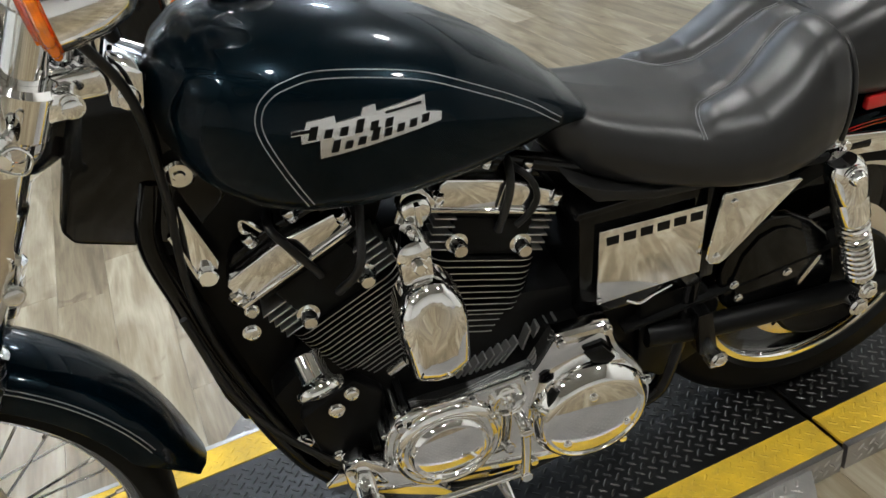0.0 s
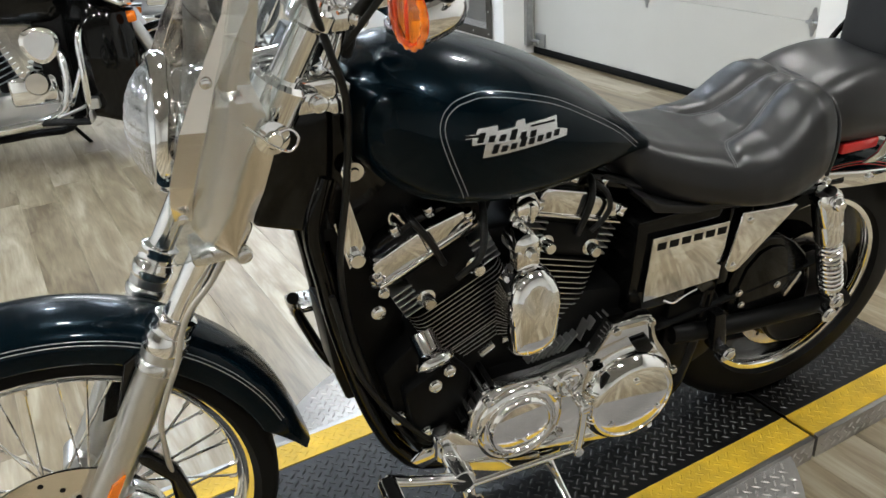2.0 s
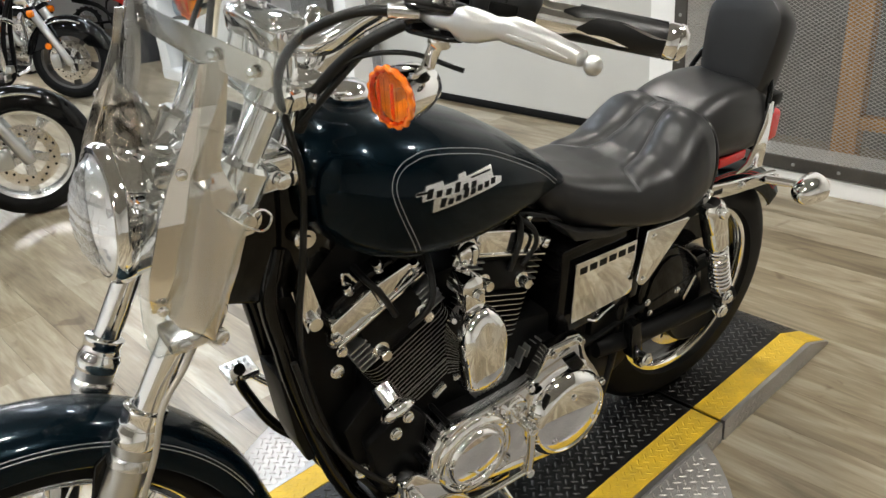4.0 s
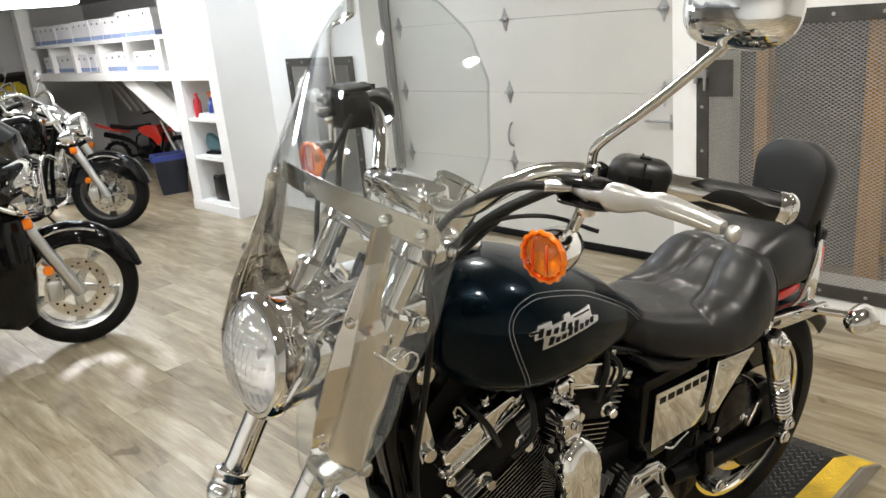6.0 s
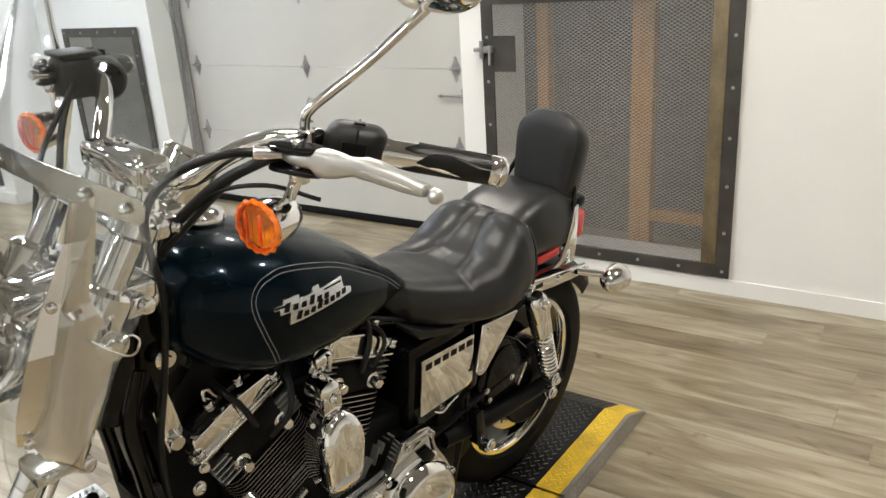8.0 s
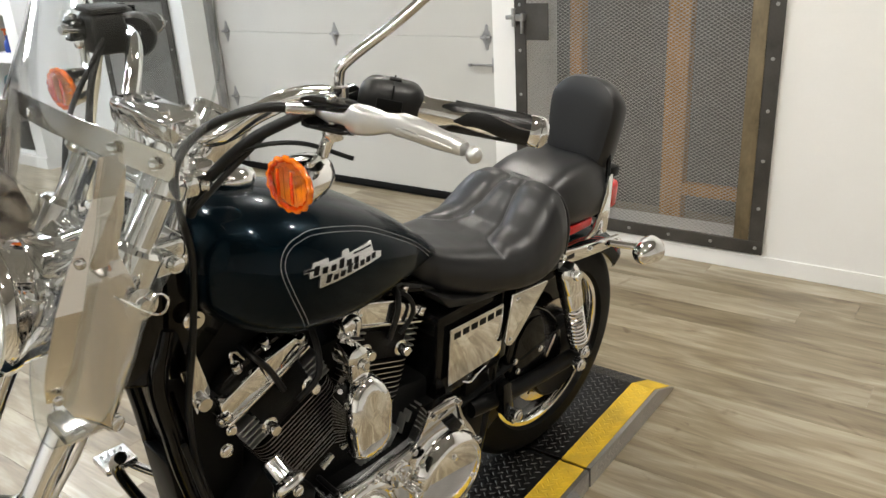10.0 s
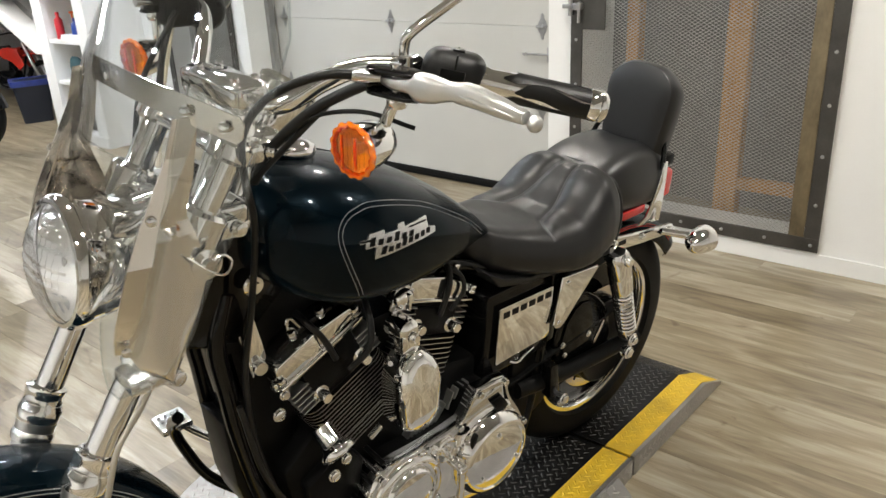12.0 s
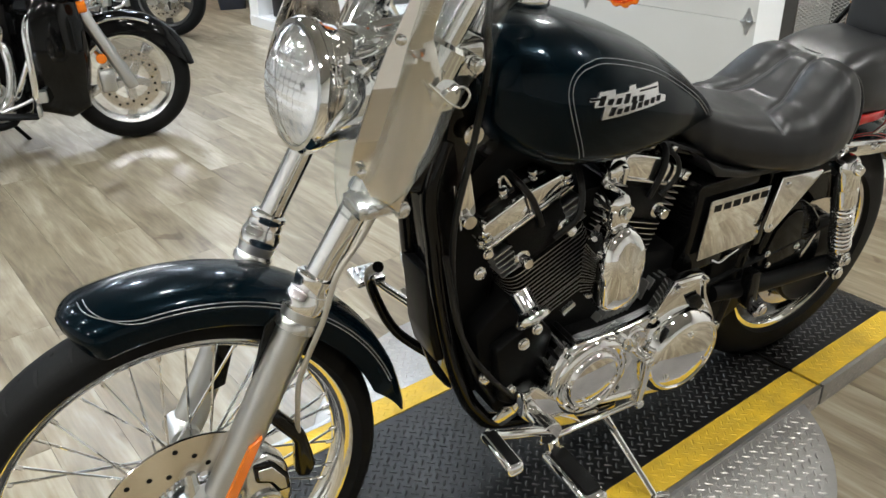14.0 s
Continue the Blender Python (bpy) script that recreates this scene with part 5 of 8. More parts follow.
# --- horn cover
hc = []
outline = [(-0.239, 0.545), (-0.240, 0.575), (-0.234, 0.602), (-0.220, 0.624), (-0.205, 0.634), (-0.190, 0.636), (-0.174, 0.632), (-0.160, 0.620), (-0.149, 0.600), (-0.145, 0.575), (-0.146, 0.545), (-0.149, 0.492), (-0.156, 0.482), (-0.178, 0.467), (-0.205, 0.467), (-0.229, 0.478), (-0.235, 0.488)]
cx, cz = -0.192, 0.560
for y, k, kz in ((-0.120, 0.97, 0.97), (-0.150, 1.0, 1.0), (-0.168, 0.985, 0.985), (-0.180, 0.93, 0.945), (-0.188, 0.80, 0.85), (-0.192, 0.55, 0.62), (-0.1935, 0.22, 0.25)):
    hc.append([(cx + (x - cx) * k, y + (0.012 * max(0, (z - 0.57) / 0.07) ** 1.5 if y < -0.15 else 0), cz + (z - cz) * kz) for x, z in outline])
horn = P("horn_cover", loft(hc), CHROME, "domed chrome horn cover")
P("horn_mount", joined(lathe([(0, 0.02), (0.014, 0.019), (0.022, 0.012), (0.024, 0), (0.024, -0.03), (0, -0.03)], 28, along((-0.200, -0.140, 0.672), (-0.200, -1, 0.69))), box(-0.222, -0.178, -0.160, -0.130, 0.632, 0.672, 0.008), bolt((-0.198, -0.162, 0.664), (0, -1, 0.1), 0.009, 0.010)), CHROME, parent=horn)
P("pushrod_clip", prism([(-0.262, 0.445), (-0.235, 0.462), (-0.230, 0.452), (-0.256, 0.436)], -0.115, -0.105, 0.002), ALU_POL)

# --- primary cover
PRIM = [(-0.298, 0.296), (-0.285, 0.352), (-0.247, 0.386), (-0.155, 0.387), (-0.062, 0.394), (-0.045, 0.405), (-0.016, 0.450), (-0.004, 0.453), (0.066, 0.449), (0.076, 0.440), (0.090, 0.396), (0.128, 0.333), (0.150, 0.270), (0.140, 0.205), (0.108, 0.164), (0.060, 0.152), (0.008, 0.160), (-0.094, 0.183), (-0.200, 0.208), (-0.255, 0.231), (-0.285, 0.258)]
pl = [(p.x, p.z) for p in smooth_line([(x, 0, z) for x, z in PRIM], 3, True)]


def scaled(poly, d):
    c = (sum(p[0] for p in poly) / len(poly), sum(p[1] for p in poly) / len(poly))
    return [(c[0] + (x - c[0]) * (1 - d / 0.2), c[1] + (z - c[1]) * (1 - d / 0.11)) for x, z in poly]


primary = P("primary_cover", loft([[(x, y, z) for x, z in scaled(pl, d)] for y, d in ((-0.122, 0.0), (-0.140, 0.0), (-0.147, 0.0015), (-0.150, 0.004), (-0.150, 0.011), (-0.145, 0.0135), (-0.1435, 0.016))]), CHROME, "chrome primary cover")
P("inner_primary", loft([[(x, y, z) for x, z in scaled(pl, 0.012)] for y in (-0.084, -0.121)]), BLACK, "black inner case", primary)
P("alternator_cover", lathe([(0.090, -0.020), (0.089, -0.002), (0.085, 0.005), (0.078, 0.008), (0.074, 0.006), (0.072, 0.001), (0.066, 0.001), (0.0645, 0.010), (0.060, 0.015), (0.056, 0.015), (0.0545, 0.012), (0.045, 0.014), (0.020, 0.0165), (0, 0.017)], 64, facing_left(-0.196, -0.150, 0.289)), CHROME, "round chrome alternator cover", primary)
P("clutch_bulge", lathe([(0.106, -0.03), (0.104, -0.004), (0.098, 0.010), (0.090, 0.020), (0.086, 0.024), (0.080, 0.025), (0.0785, 0.022), (0.070, 0.025), (0.050, 0.029), (0.025, 0.0315), (0, 0.032)], 64, facing_left(0.040, -0.150, 0.268)), CHROME, "round chrome clutch cover", primary)
P("inspection_cap", joined(lathe([(0.029, -0.006), (0.0285, 0.004), (0.025, 0.007), (0.020, 0.004), (0.010, 0.004), (0.008, 0.010), (0, 0.010)], 32, facing_left(-0.094, -0.146, 0.344)), box(-0.097, -0.091, -0.160, -0.150, 0.328, 0.360, 0.001)), CHROME, "slotted inspection cap", primary)
P("slot_vent", prism([(-0.036, 0.350), (-0.026, 0.360), (-0.018, 0.352), (-0.026, 0.326), (-0.036, 0.322)], -0.166, -0.158, 0.002), BLACK, parent=primary)
P("slot_vent", prism([(0.030, 0.402), (0.062, 0.404), (0.082, 0.376), (0.074, 0.366), (0.046, 0.376)], -0.153, -0.1465, 0.001), BLACK, parent=primary)
for x, z in ((-0.262, 0.368), (-0.288, 0.290), (-0.225, 0.224), (-0.06, 0.186), (0.10, 0.170), (-0.150, 0.379), (-0.062, 0.386), (0.066, 0.440), (-0.008, 0.442), (0.138, 0.30)):
    P("cover_screw", bolt((x, -0.148, z), (0, -1, 0), 0.0075, 0.011, False), CHROME, parent=primary)
for a in (95, 215, 335):
    P("cover_screw", bolt((0.040 + 0.060 * math.cos(radians(a)), -0.1755, 0.268 + 0.060 * math.sin(radians(a))), (0, -1, 0), 0.006, 0.006, False), CHROME, parent=primary)
for i in range(5):
    P("case_rib", rod((-0.302 + 0.013 * i, -0.085, 0.330 + 0.017 * i), (-0.302 + 0.013 * i, -0.142, 0.326 + 0.017 * i), 0.0055, 10), ALU_POL if i % 2 else BLACK, parent=primary)

# --- shifter, pegs, stand
P("shift_shaft", joined(rod((-0.080, -0.14, 0.312), (-0.078, -0.185, 0.308), 0.010), tube([(-0.080, -0.180, 0.318), (-0.082, -0.183, 0.26), (-0.086, -0.183, 0.205)], 0.008, 12, 4), rod((-0.086, -0.193, 0.203), (-0.086, -0.168, 0.203), 0.010), bolt((-0.080, -0.184, 0.310), (0, -1, 0), 0.009, 0.008)), CHROME, "chrome shifter arm")
P("shift_rod", rod((-0.084, -0.180, 0.203), (-0.330, -0.180, 0.205), 0.0055, 12), CHROME, "chrome shift rod")
control = P("forward_control", joined(prism([(-0.36, 0.31), (-0.33, 0.325), (-0.245, 0.235), (-0.20, 0.175), (-0.225, 0.145), (-0.30, 0.19), (-0.36, 0.26)], -0.155, -0.12, 0.006), rod((-0.335, -0.12, 0.265), (-0.335, -0.21, 0.262), 0.017), rod((-0.335, -0.185, 0.262), (-0.335, -0.215, 0.262), 0.024)), CHROME, "chrome forward control")
P("toe_arm", tube([(-0.335, -0.205, 0.262), (-0.38, -0.21, 0.285), (-0.43, -0.205, 0.298), (-0.468, -0.20, 0.312)], [0.011, 0.009, 0.009, 0.010], 12, 4), CHROME, "chrome toe lever", control)
P("toe_peg", joined(box(-0.485, -0.452, -0.292, -0.195, 0.296, 0.322, 0.010, 3)), CHROME, "chrome toe peg", control)
P("toe_pad", box(-0.478, -0.459, -0.284, -0.205, 0.316, 0.326, 0.004), RUBBER, parent=control)
foot_peg = P("foot_peg", joined(box(-0.348, -0.296, -0.345, -0.205, 0.190, 0.216, 0.011, 3), rod((-0.325, -0.205, 0.235), (-0.322, -0.215, 0.205), 0.014)), CHROME, "chrome foot peg with a rubber pad")
P("peg_pad", box(-0.340, -0.304, -0.330, -0.220, 0.210, 0.224, 0.006), RUBBER, parent=foot_peg)
P("side_stand", joined(tube([(-0.115, -0.115, 0.145), (-0.108, -0.150, 0.112), (-0.100, -0.290, 0.040)], [0.010, 0.010, 0.008], 12, 4), box(-0.135, -0.085, -0.13, -0.10, 0.12, 0.16, 0.006), tube([(-0.130, -0.318, 0.042), (-0.100, -0.290, 0.041), (-0.070, -0.30, 0.042)], 0.0065, 10, 4), tube([(-0.125, -0.125, 0.14), (-0.112, -0.165, 0.118)], 0.006, 8, 0)), CHROME, "chrome side stand")
P("stand_bracket", prism([(-0.30, 0.185), (-0.245, 0.20), (-0.155, 0.175), (-0.115, 0.15), (-0.12, 0.11), (-0.20, 0.125), (-0.28, 0.155)], -0.125, -0.095, 0.004), ALU_POL)
brake_control = P("brake_control", joined(tube([(-0.36, 0.12, 0.26), (-0.40, 0.20, 0.30), (-0.45, 0.235, 0.345), (-0.475, 0.24, 0.375)], 0.010, 12, 4), rod((-0.37, 0.10, 0.26), (-0.37, 0.30, 0.265), 0.012)), CHROME, "chrome brake pedal lever")
P("brake_pad", joined(box(-0.520, -0.455, 0.215, 0.275, 0.372, 0.388, 0.005)), ALU_POL, "drilled polished pedal pad", brake_control)
for i in range(4):
    for j in range(3):
        P("pad_stud", rod((-0.507 + 0.013 * i, 0.227 + 0.017 * j, 0.387), (-0.507 + 0.013 * i, 0.227 + 0.017 * j, 0.392), 0.0035, 8), ALU_POL, parent=brake_control)
# --- oil filter and small engine fittings
fb = Vector((-0.356, -0.150, 0.486))
fa = fb + Vector((-0.016, 0.065, 0.062)) * 0.62
P("breather_canister", lathe([(0, 0), (0.020, 0), (0.021, 0.003), (0.021, 0.034), (0.025, 0.042), (0.033, 0.046), (0.035, 0.052), (0.033, 0.058), (0.022, 0.063), (0, 0.065)], 32, along(fa, fb)), CHROME, "chrome engine breather")
for x, y, z, r in ((-0.345, -0.115, 0.405, 0.010), (-0.318, -0.115, 0.43, 0.009), (-0.405, -0.09, 0.33, 0.012), (-0.36, -0.112, 0.30, 0.010), (-0.425, -0.075, 0.56, 0.010), (-0.415, -0.08, 0.60, 0.008)):
    P("case_bolt", bolt((x, y, z), (0, -1, 0.1), r, 0.009, False), CHROME)
P("voltage_regulator", prism([(-0.512, 0.56), (-0.482, 0.56), (-0.455, 0.36), (-0.484, 0.36), (-0.499, 0.42)], -0.044, 0.044, 0.006), SATIN, "flat black regulator before the downtubes")
P("lower_tab", prism([(-0.395, 0.236), (-0.37, 0.262), (-0.345, 0.255), (-0.34, 0.225), (-0.375, 0.212)], -0.118, -0.108, 0.003), CHROME)
# --- exhaust on the far side
P("exhaust_pipe", tube([(-0.35, 0.10, 0.60), (-0.42, 0.16, 0.54), (-0.40, 0.19, 0.38), (-0.30, 0.20, 0.27), (0.0, 0.20, 0.24), (0.45, 0.20, 0.26), (0.85, 0.20, 0.29)], [0.022, 0.022, 0.022, 0.022, 0.024, 0.040, 0.040], 18, 6), CHROME, "chrome exhaust on the far side")
P("exhaust_pipe", tube([(0.0, 0.10, 0.58), (0.04, 0.16, 0.50), (0.08, 0.19, 0.36), (0.20, 0.20, 0.34), (0.85, 0.21, 0.38)], [0.022, 0.022, 0.022, 0.038, 0.040], 18, 6), CHROME, "chrome exhaust on the far side")

# --- battery side
battery = P("battery_box", joined(box(0.040, 0.250, -0.112, 0.10, 0.43, 0.632, 0.008), prism([(0.030, 0.628), (0.262, 0.632), (0.262, 0.645), (0.035, 0.640)], -0.120, 0.1, 0.003)), GLOSS, "black battery box with a slotted chrome cover")
P("battery_cover", prism([(0.0645, 0.604), (0.231, 0.600), (0.2315, 0.474), (0.0615, 0.468)], -0.1265, -0.1215, 0.0016, 2), CHROME, "slotted chrome side cover", battery)
for i in range(6):
    x = 0.0745 + 0.0262 * i
    P("vent_slot", prism([(x, 0.5915), (x + 0.0195, 0.591), (x + 0.0192, 0.5765), (x + 0.0008, 0.577)], -0.1272, -0.1262, 0.0), BLACK, parent=battery, smooth=False)
P("cover_bracket", prism([(0.235, 0.622), (0.262, 0.622), (0.262, 0.45), (0.238, 0.45)], -0.118, -0.10, 0.003), GLOSS, parent=battery)
P("wire_clip", tube([(0.115, -0.118, 0.452), (0.135, -0.124, 0.444), (0.16, -0.122, 0.452), (0.19, -0.118, 0.456)], 0.003, 8, 4), CHROME, parent=battery)
side_plate = P("side_triangle_cover", prism([(0.250, 0.617), (0.372, 0.608), (0.380, 0.604), (0.268, 0.492), (0.256, 0.487), (0.240, 0.492), (0.234, 0.502)], -0.136, -0.130, 0.003, 2), CHROME, "three-cornered chrome side cover")
for x, z in ((0.268, 0.598), (0.250, 0.503)):
    P("cover_screw", bolt((x, -0.135, z), (0, -1, 0), 0.006, 0.005, False), CHROME, parent=side_plate)
P("rear_engine_plate", prism([(0.15, 0.46), (0.24, 0.45), (0.30, 0.36), (0.28, 0.26), (0.20, 0.22), (0.15, 0.26)], -0.10, 0.08, 0.010), SATIN)
P("passenger_peg_mount", joined(prism([(0.225, 0.40), (0.25, 0.40), (0.270, 0.31), (0.25, 0.295), (0.235, 0.31)], -0.148, -0.12, 0.004), ), GLOSS, "black passenger peg bracket")
P("peg_bolt", joined(rod((0.259, -0.12, 0.308), (0.259, -0.165, 0.310), 0.011), bolt((0.259, -0.165, 0.310), (0, -1, 0), 0.012, 0.010), box(0.247, 0.275, -0.165, -0.14, 0.288, 0.302, 0.003)), CHROME, "chrome peg bolt")

# --- rear wheel, drive, suspension
rear_wheel = P("rear_wheel", lathe([(0.203, -0.012), (0.206, -0.042), (0.211, -0.051), (0.221, -0.053), (0.225, -0.047), (0.212, -0.040), (0.209, 0.0), (0.212, 0.040), (0.225, 0.047), (0.221, 0.053), (0.211, 0.051), (0.206, 0.042), (0.203, 0.012), (0.203, -0.012)], 64, wheel_frame(RA)), CHROME, "chrome rim round a black centre")
P("wheel_centre", lathe([(0, -0.050), (0.050, -0.046), (0.085, -0.032), (0.130, -0.018), (0.204, -0.010), (0.204, 0.010), (0.130, 0.018), (0.085, 0.032), (0.050, 0.046), (0, 0.050)], 56, wheel_frame(RA)), GLOSS, "black wheel centre", rear_wheel)
rear_disc = P("rear_brake_disc", lathe([(0.085, 0.052), (0.145, 0.052), (0.145, 0.057), (0.085, 0.057), (0.085, 0.052)], 48, wheel_frame(RA)), STEEL, "drilled rear brake disc", rear_wheel)
P("tyre", lathe(tyre_profile(0.318, 0.130, 0.222), 72, wheel_frame(RA)), RUBBER, "wide black tyre", rear_wheel)
P("tread_groove", tread(0.318, 0.130, 34, RA, 0.222), RUBBER, parent=rear_wheel)
for i in range(20):
    a = 2 * math.pi * i / 20
    c = Vector(RA) + Vector((math.cos(a) * (0.105, 0.125)[i % 2], -0.057, math.sin(a) * (0.105, 0.125)[i % 2]))
    P("drilled_hole", lathe([(0, 0), (0.0045, 0), (0.0045, 0.0006), (0, 0.0006)], 10, along(c, c + Vector((0, -1, 0)))), BLACK, parent=rear_disc)
P("drive_pulley", joined(lathe([(0.03, -0.012), (0.070, -0.010), (0.100, -0.004), (0.112, 0.0), (0.114, 0.016), (0.108, 0.020), (0.098, 0.014), (0.05, 0.010), (0.03, 0.014), (0, 0.014)], 48, facing_left(RA[0], -0.075, RA[2]))), SATIN, "black belt pulley")
guard = [(0.286, 0.420), (0.300, 0.470), (0.332, 0.508), (0.365, 0.520), (0.400, 0.514), (0.440, 0.488), (0.478, 0.450), (0.500, 0.410), (0.512, 0.360), (0.508, 0.318), (0.470, 0.300), (0.400, 0.302), (0.330, 0.322), (0.298, 0.360)]
belt_guard = P("belt_guard", joined(prism(guard, -0.104, -0.086, 0.007, 3), prism([(x + (0.395 - x) * 0.2, z + (0.41 - z) * 0.2) for x, z in guard], -0.110, -0.103, 0.003, 2)), GLOSS, "black belt guard over the pulley")
P("guard_slot", prism([(0.431, 0.362), (0.438, 0.360), (0.466, 0.408), (0.467, 0.416), (0.460, 0.417), (0.432, 0.371)], -0.114, -0.109, 0.002), STEEL, "bright slot in the guard", belt_guard)
for x, z in ((0.408, 0.398), (0.310, 0.405), (0.322, 0.372)):
    P("guard_bolt", bolt((x, -0.109, z), (0, -1, 0), 0.0065, 0.006, False), CHROME, parent=belt_guard)
P("drive_belt", loft([[(x, -0.110, z), (x, -0.085, z), (x + 0.001, -0.085, z - 0.006), (x + 0.001, -0.110, z - 0.006)] for x, z in ((0.12, 0.375), (0.30, 0.40), (0.53, 0.432))]), RUBBER, "toothed rubber belt")
for s in (-1, 1):
    P("swingarm", tube([(0.16, s * 0.105, 0.345), (0.30, s * 0.118, 0.335), (0.60, s * 0.122, 0.318)], 0.020, 12, 4), SATIN, "black swingarm")
    P("rear_axle_nut", joined(rod((RA[0], s * 0.10, RA[2]), (RA[0], s * 0.155, RA[2]), 0.016), bolt((RA[0], s * 0.155, RA[2]), (0, s, 0), 0.014, 0.010)), CHROME)
    st, sb = Vector((0.440, s * 0.142, 0.607)), Vector((0.533, s * 0.142, 0.352))
    ax = (sb - st).normalized()
    shock = P("shock_absorber", joined(lathe([(0, -0.020), (0.018, -0.018), (0.026, -0.008), (0.029, 0.004), (0.029, 0.050), (0.0265, 0.054), (0.0275, 0.060), (0.0275, 0.098), (0.025, 0.104), (0, 0.104)], 32, along(st, sb)), rod(st + Vector((0, -s * 0.03, 0)), st + Vector((0, s * 0.022, 0)), 0.018), lathe([(0, 0.012), (0.009, 0.011), (0.012, 0.006), (0.013, 0), (0, 0)], 20, along(st + Vector((0, s * 0.026, 0)), st + Vector((0, s, 0))))), CHROME, "chrome shock absorber with an open spring")
    coil = []
    n = 11 * 14
    side = ax.cross(Vector((0, 1, 0))).normalized()
    for i in range(n + 1):
        q = 2 * math.pi * i / 14
        coil.append(st + ax * (0.098 + 0.135 * i / n) + (side * math.cos(q) + Vector((0, 1, 0)) * math.sin(q)) * 0.0215)
    P("spring", tube(coil, 0.0043, 8, 0), CHROME, "chrome coil spring", shock)
    P("damper_rod", rod(st + ax * 0.09, sb, 0.012), CHROME, parent=shock)
    P("lower_eye", joined(rod(sb + Vector((0, -s * 0.018, 0)), sb + Vector((0, s * 0.018, 0)), 0.018), lathe([(0.012, 0), (0.024, 0.001), (0.024, 0.012), (0.014, 0.016)], 24, along(sb - ax * 0.045, sb)), bolt(sb + Vector((0, s * 0.018, 0)), (0, s, 0), 0.011, 0.009)), CHROME, parent=shock)

# --- rear mudguard, struts, lights
P("drive_pulley", lathe([(0, 0.012), (0.030, 0.012), (0.036, 0.006), (0.095, 0.004), (0.112, 0.0), (0.116, -0.008), (0.112, -0.016), (0, -0.016)], 40, facing_left(RA[0] - 0.01, -0.066, RA[2])), GLOSS, "black belt pulley", rear_wheel)
rear_fender = P("rear_mudguard", fender(RA, 34, 128, 0.335, 0.090, 0.050, nose=0.03), PAINT, "glossy dark rear mudguard")
for off in (0, 0.006):
    P("pinstripe", tube(arc_line(RA, 0.320 - off, -0.0905, 45, 105), 0.0010, 6, 0), RED, parent=rear_fender)
for s in (-1, 1):
    P("fender_strut", joined(prism([(0.405, 0.640), (0.440, 0.648), (0.56, 0.628), (0.700, 0.610), (0.715, 0.596), (0.70, 0.582), (0.56, 0.594), (0.45, 0.608), (0.415, 0.616)], s * 0.112 - 0.005, s * 0.112 + 0.005, 0.003), *[bolt((x, s * 0.117, z), (0, s, 0), 0.008, 0.006, False) for x, z in ((0.455, 0.628), (0.57, 0.611), (0.69, 0.596))]), CHROME, "chrome mudguard strut")
    P("sissy_bar", prism([(0.538, 0.648), (0.572, 0.664), (0.592, 0.705), (0.607, 0.745), (0.615, 0.790), (0.629, 0.792), (0.633, 0.745), (0.635, 0.690), (0.632, 0.640)], s * 0.116 - 0.003, s * 0.116 + 0.003, 0.002), CHROME, "polished backrest upright")
    P("backrest_post", tube([(0.622, s * 0.108, 0.770), (0.628, s * 0.104, 0.810), (0.645, s * 0.085, 0.860)], 0.006, 10, 4), GLOSS, "black backrest post")
    rs = P("rear_turn_signal", joined(lathe([(0, -0.072), (0.012, -0.069), (0.024, -0.056), (0.031, -0.034), (0.0345, -0.010), (0.035, 0), (0, 0.001)], 32, along((0.735, s * 0.195, 0.588), (1.7, s * 0.195, 0.60))), rod((0.66, s * 0.115, 0.60), (0.705, s * 0.175, 0.595), 0.010)), CHROME, "chrome rear turn signal with an amber lens")
    P("lens", lathe([(0.031, 0.0), (0.0325, 0.003), (0.030, 0.009), (0.02, 0.011), (0, 0.0115)], 32, along((0.735, s * 0.195, 0.588), (1.7, s * 0.195, 0.60))), AMBER, "amber lens", rs)
tail = P("tail_light", joined(box(0.735, 0.80, -0.045, 0.045, 0.635, 0.715, 0.014, 3)), RED, "red tail light")
P("tail_housing", box(0.70, 0.736, -0.055, 0.055, 0.63, 0.74, 0.010), GLOSS, parent=tail)
P("plate_bracket", joined(box(0.70, 0.745, -0.07, 0.07, 0.745, 0.775, 0.008), box(0.722, 0.735, -0.06, 0.06, 0.72, 0.75, 0.003)), SATIN, "black plate lamp bracket")
P("side_reflector", box(0.485, 0.575, -0.110, -0.098, 0.672, 0.694, 0.004), RED, "red side reflector")

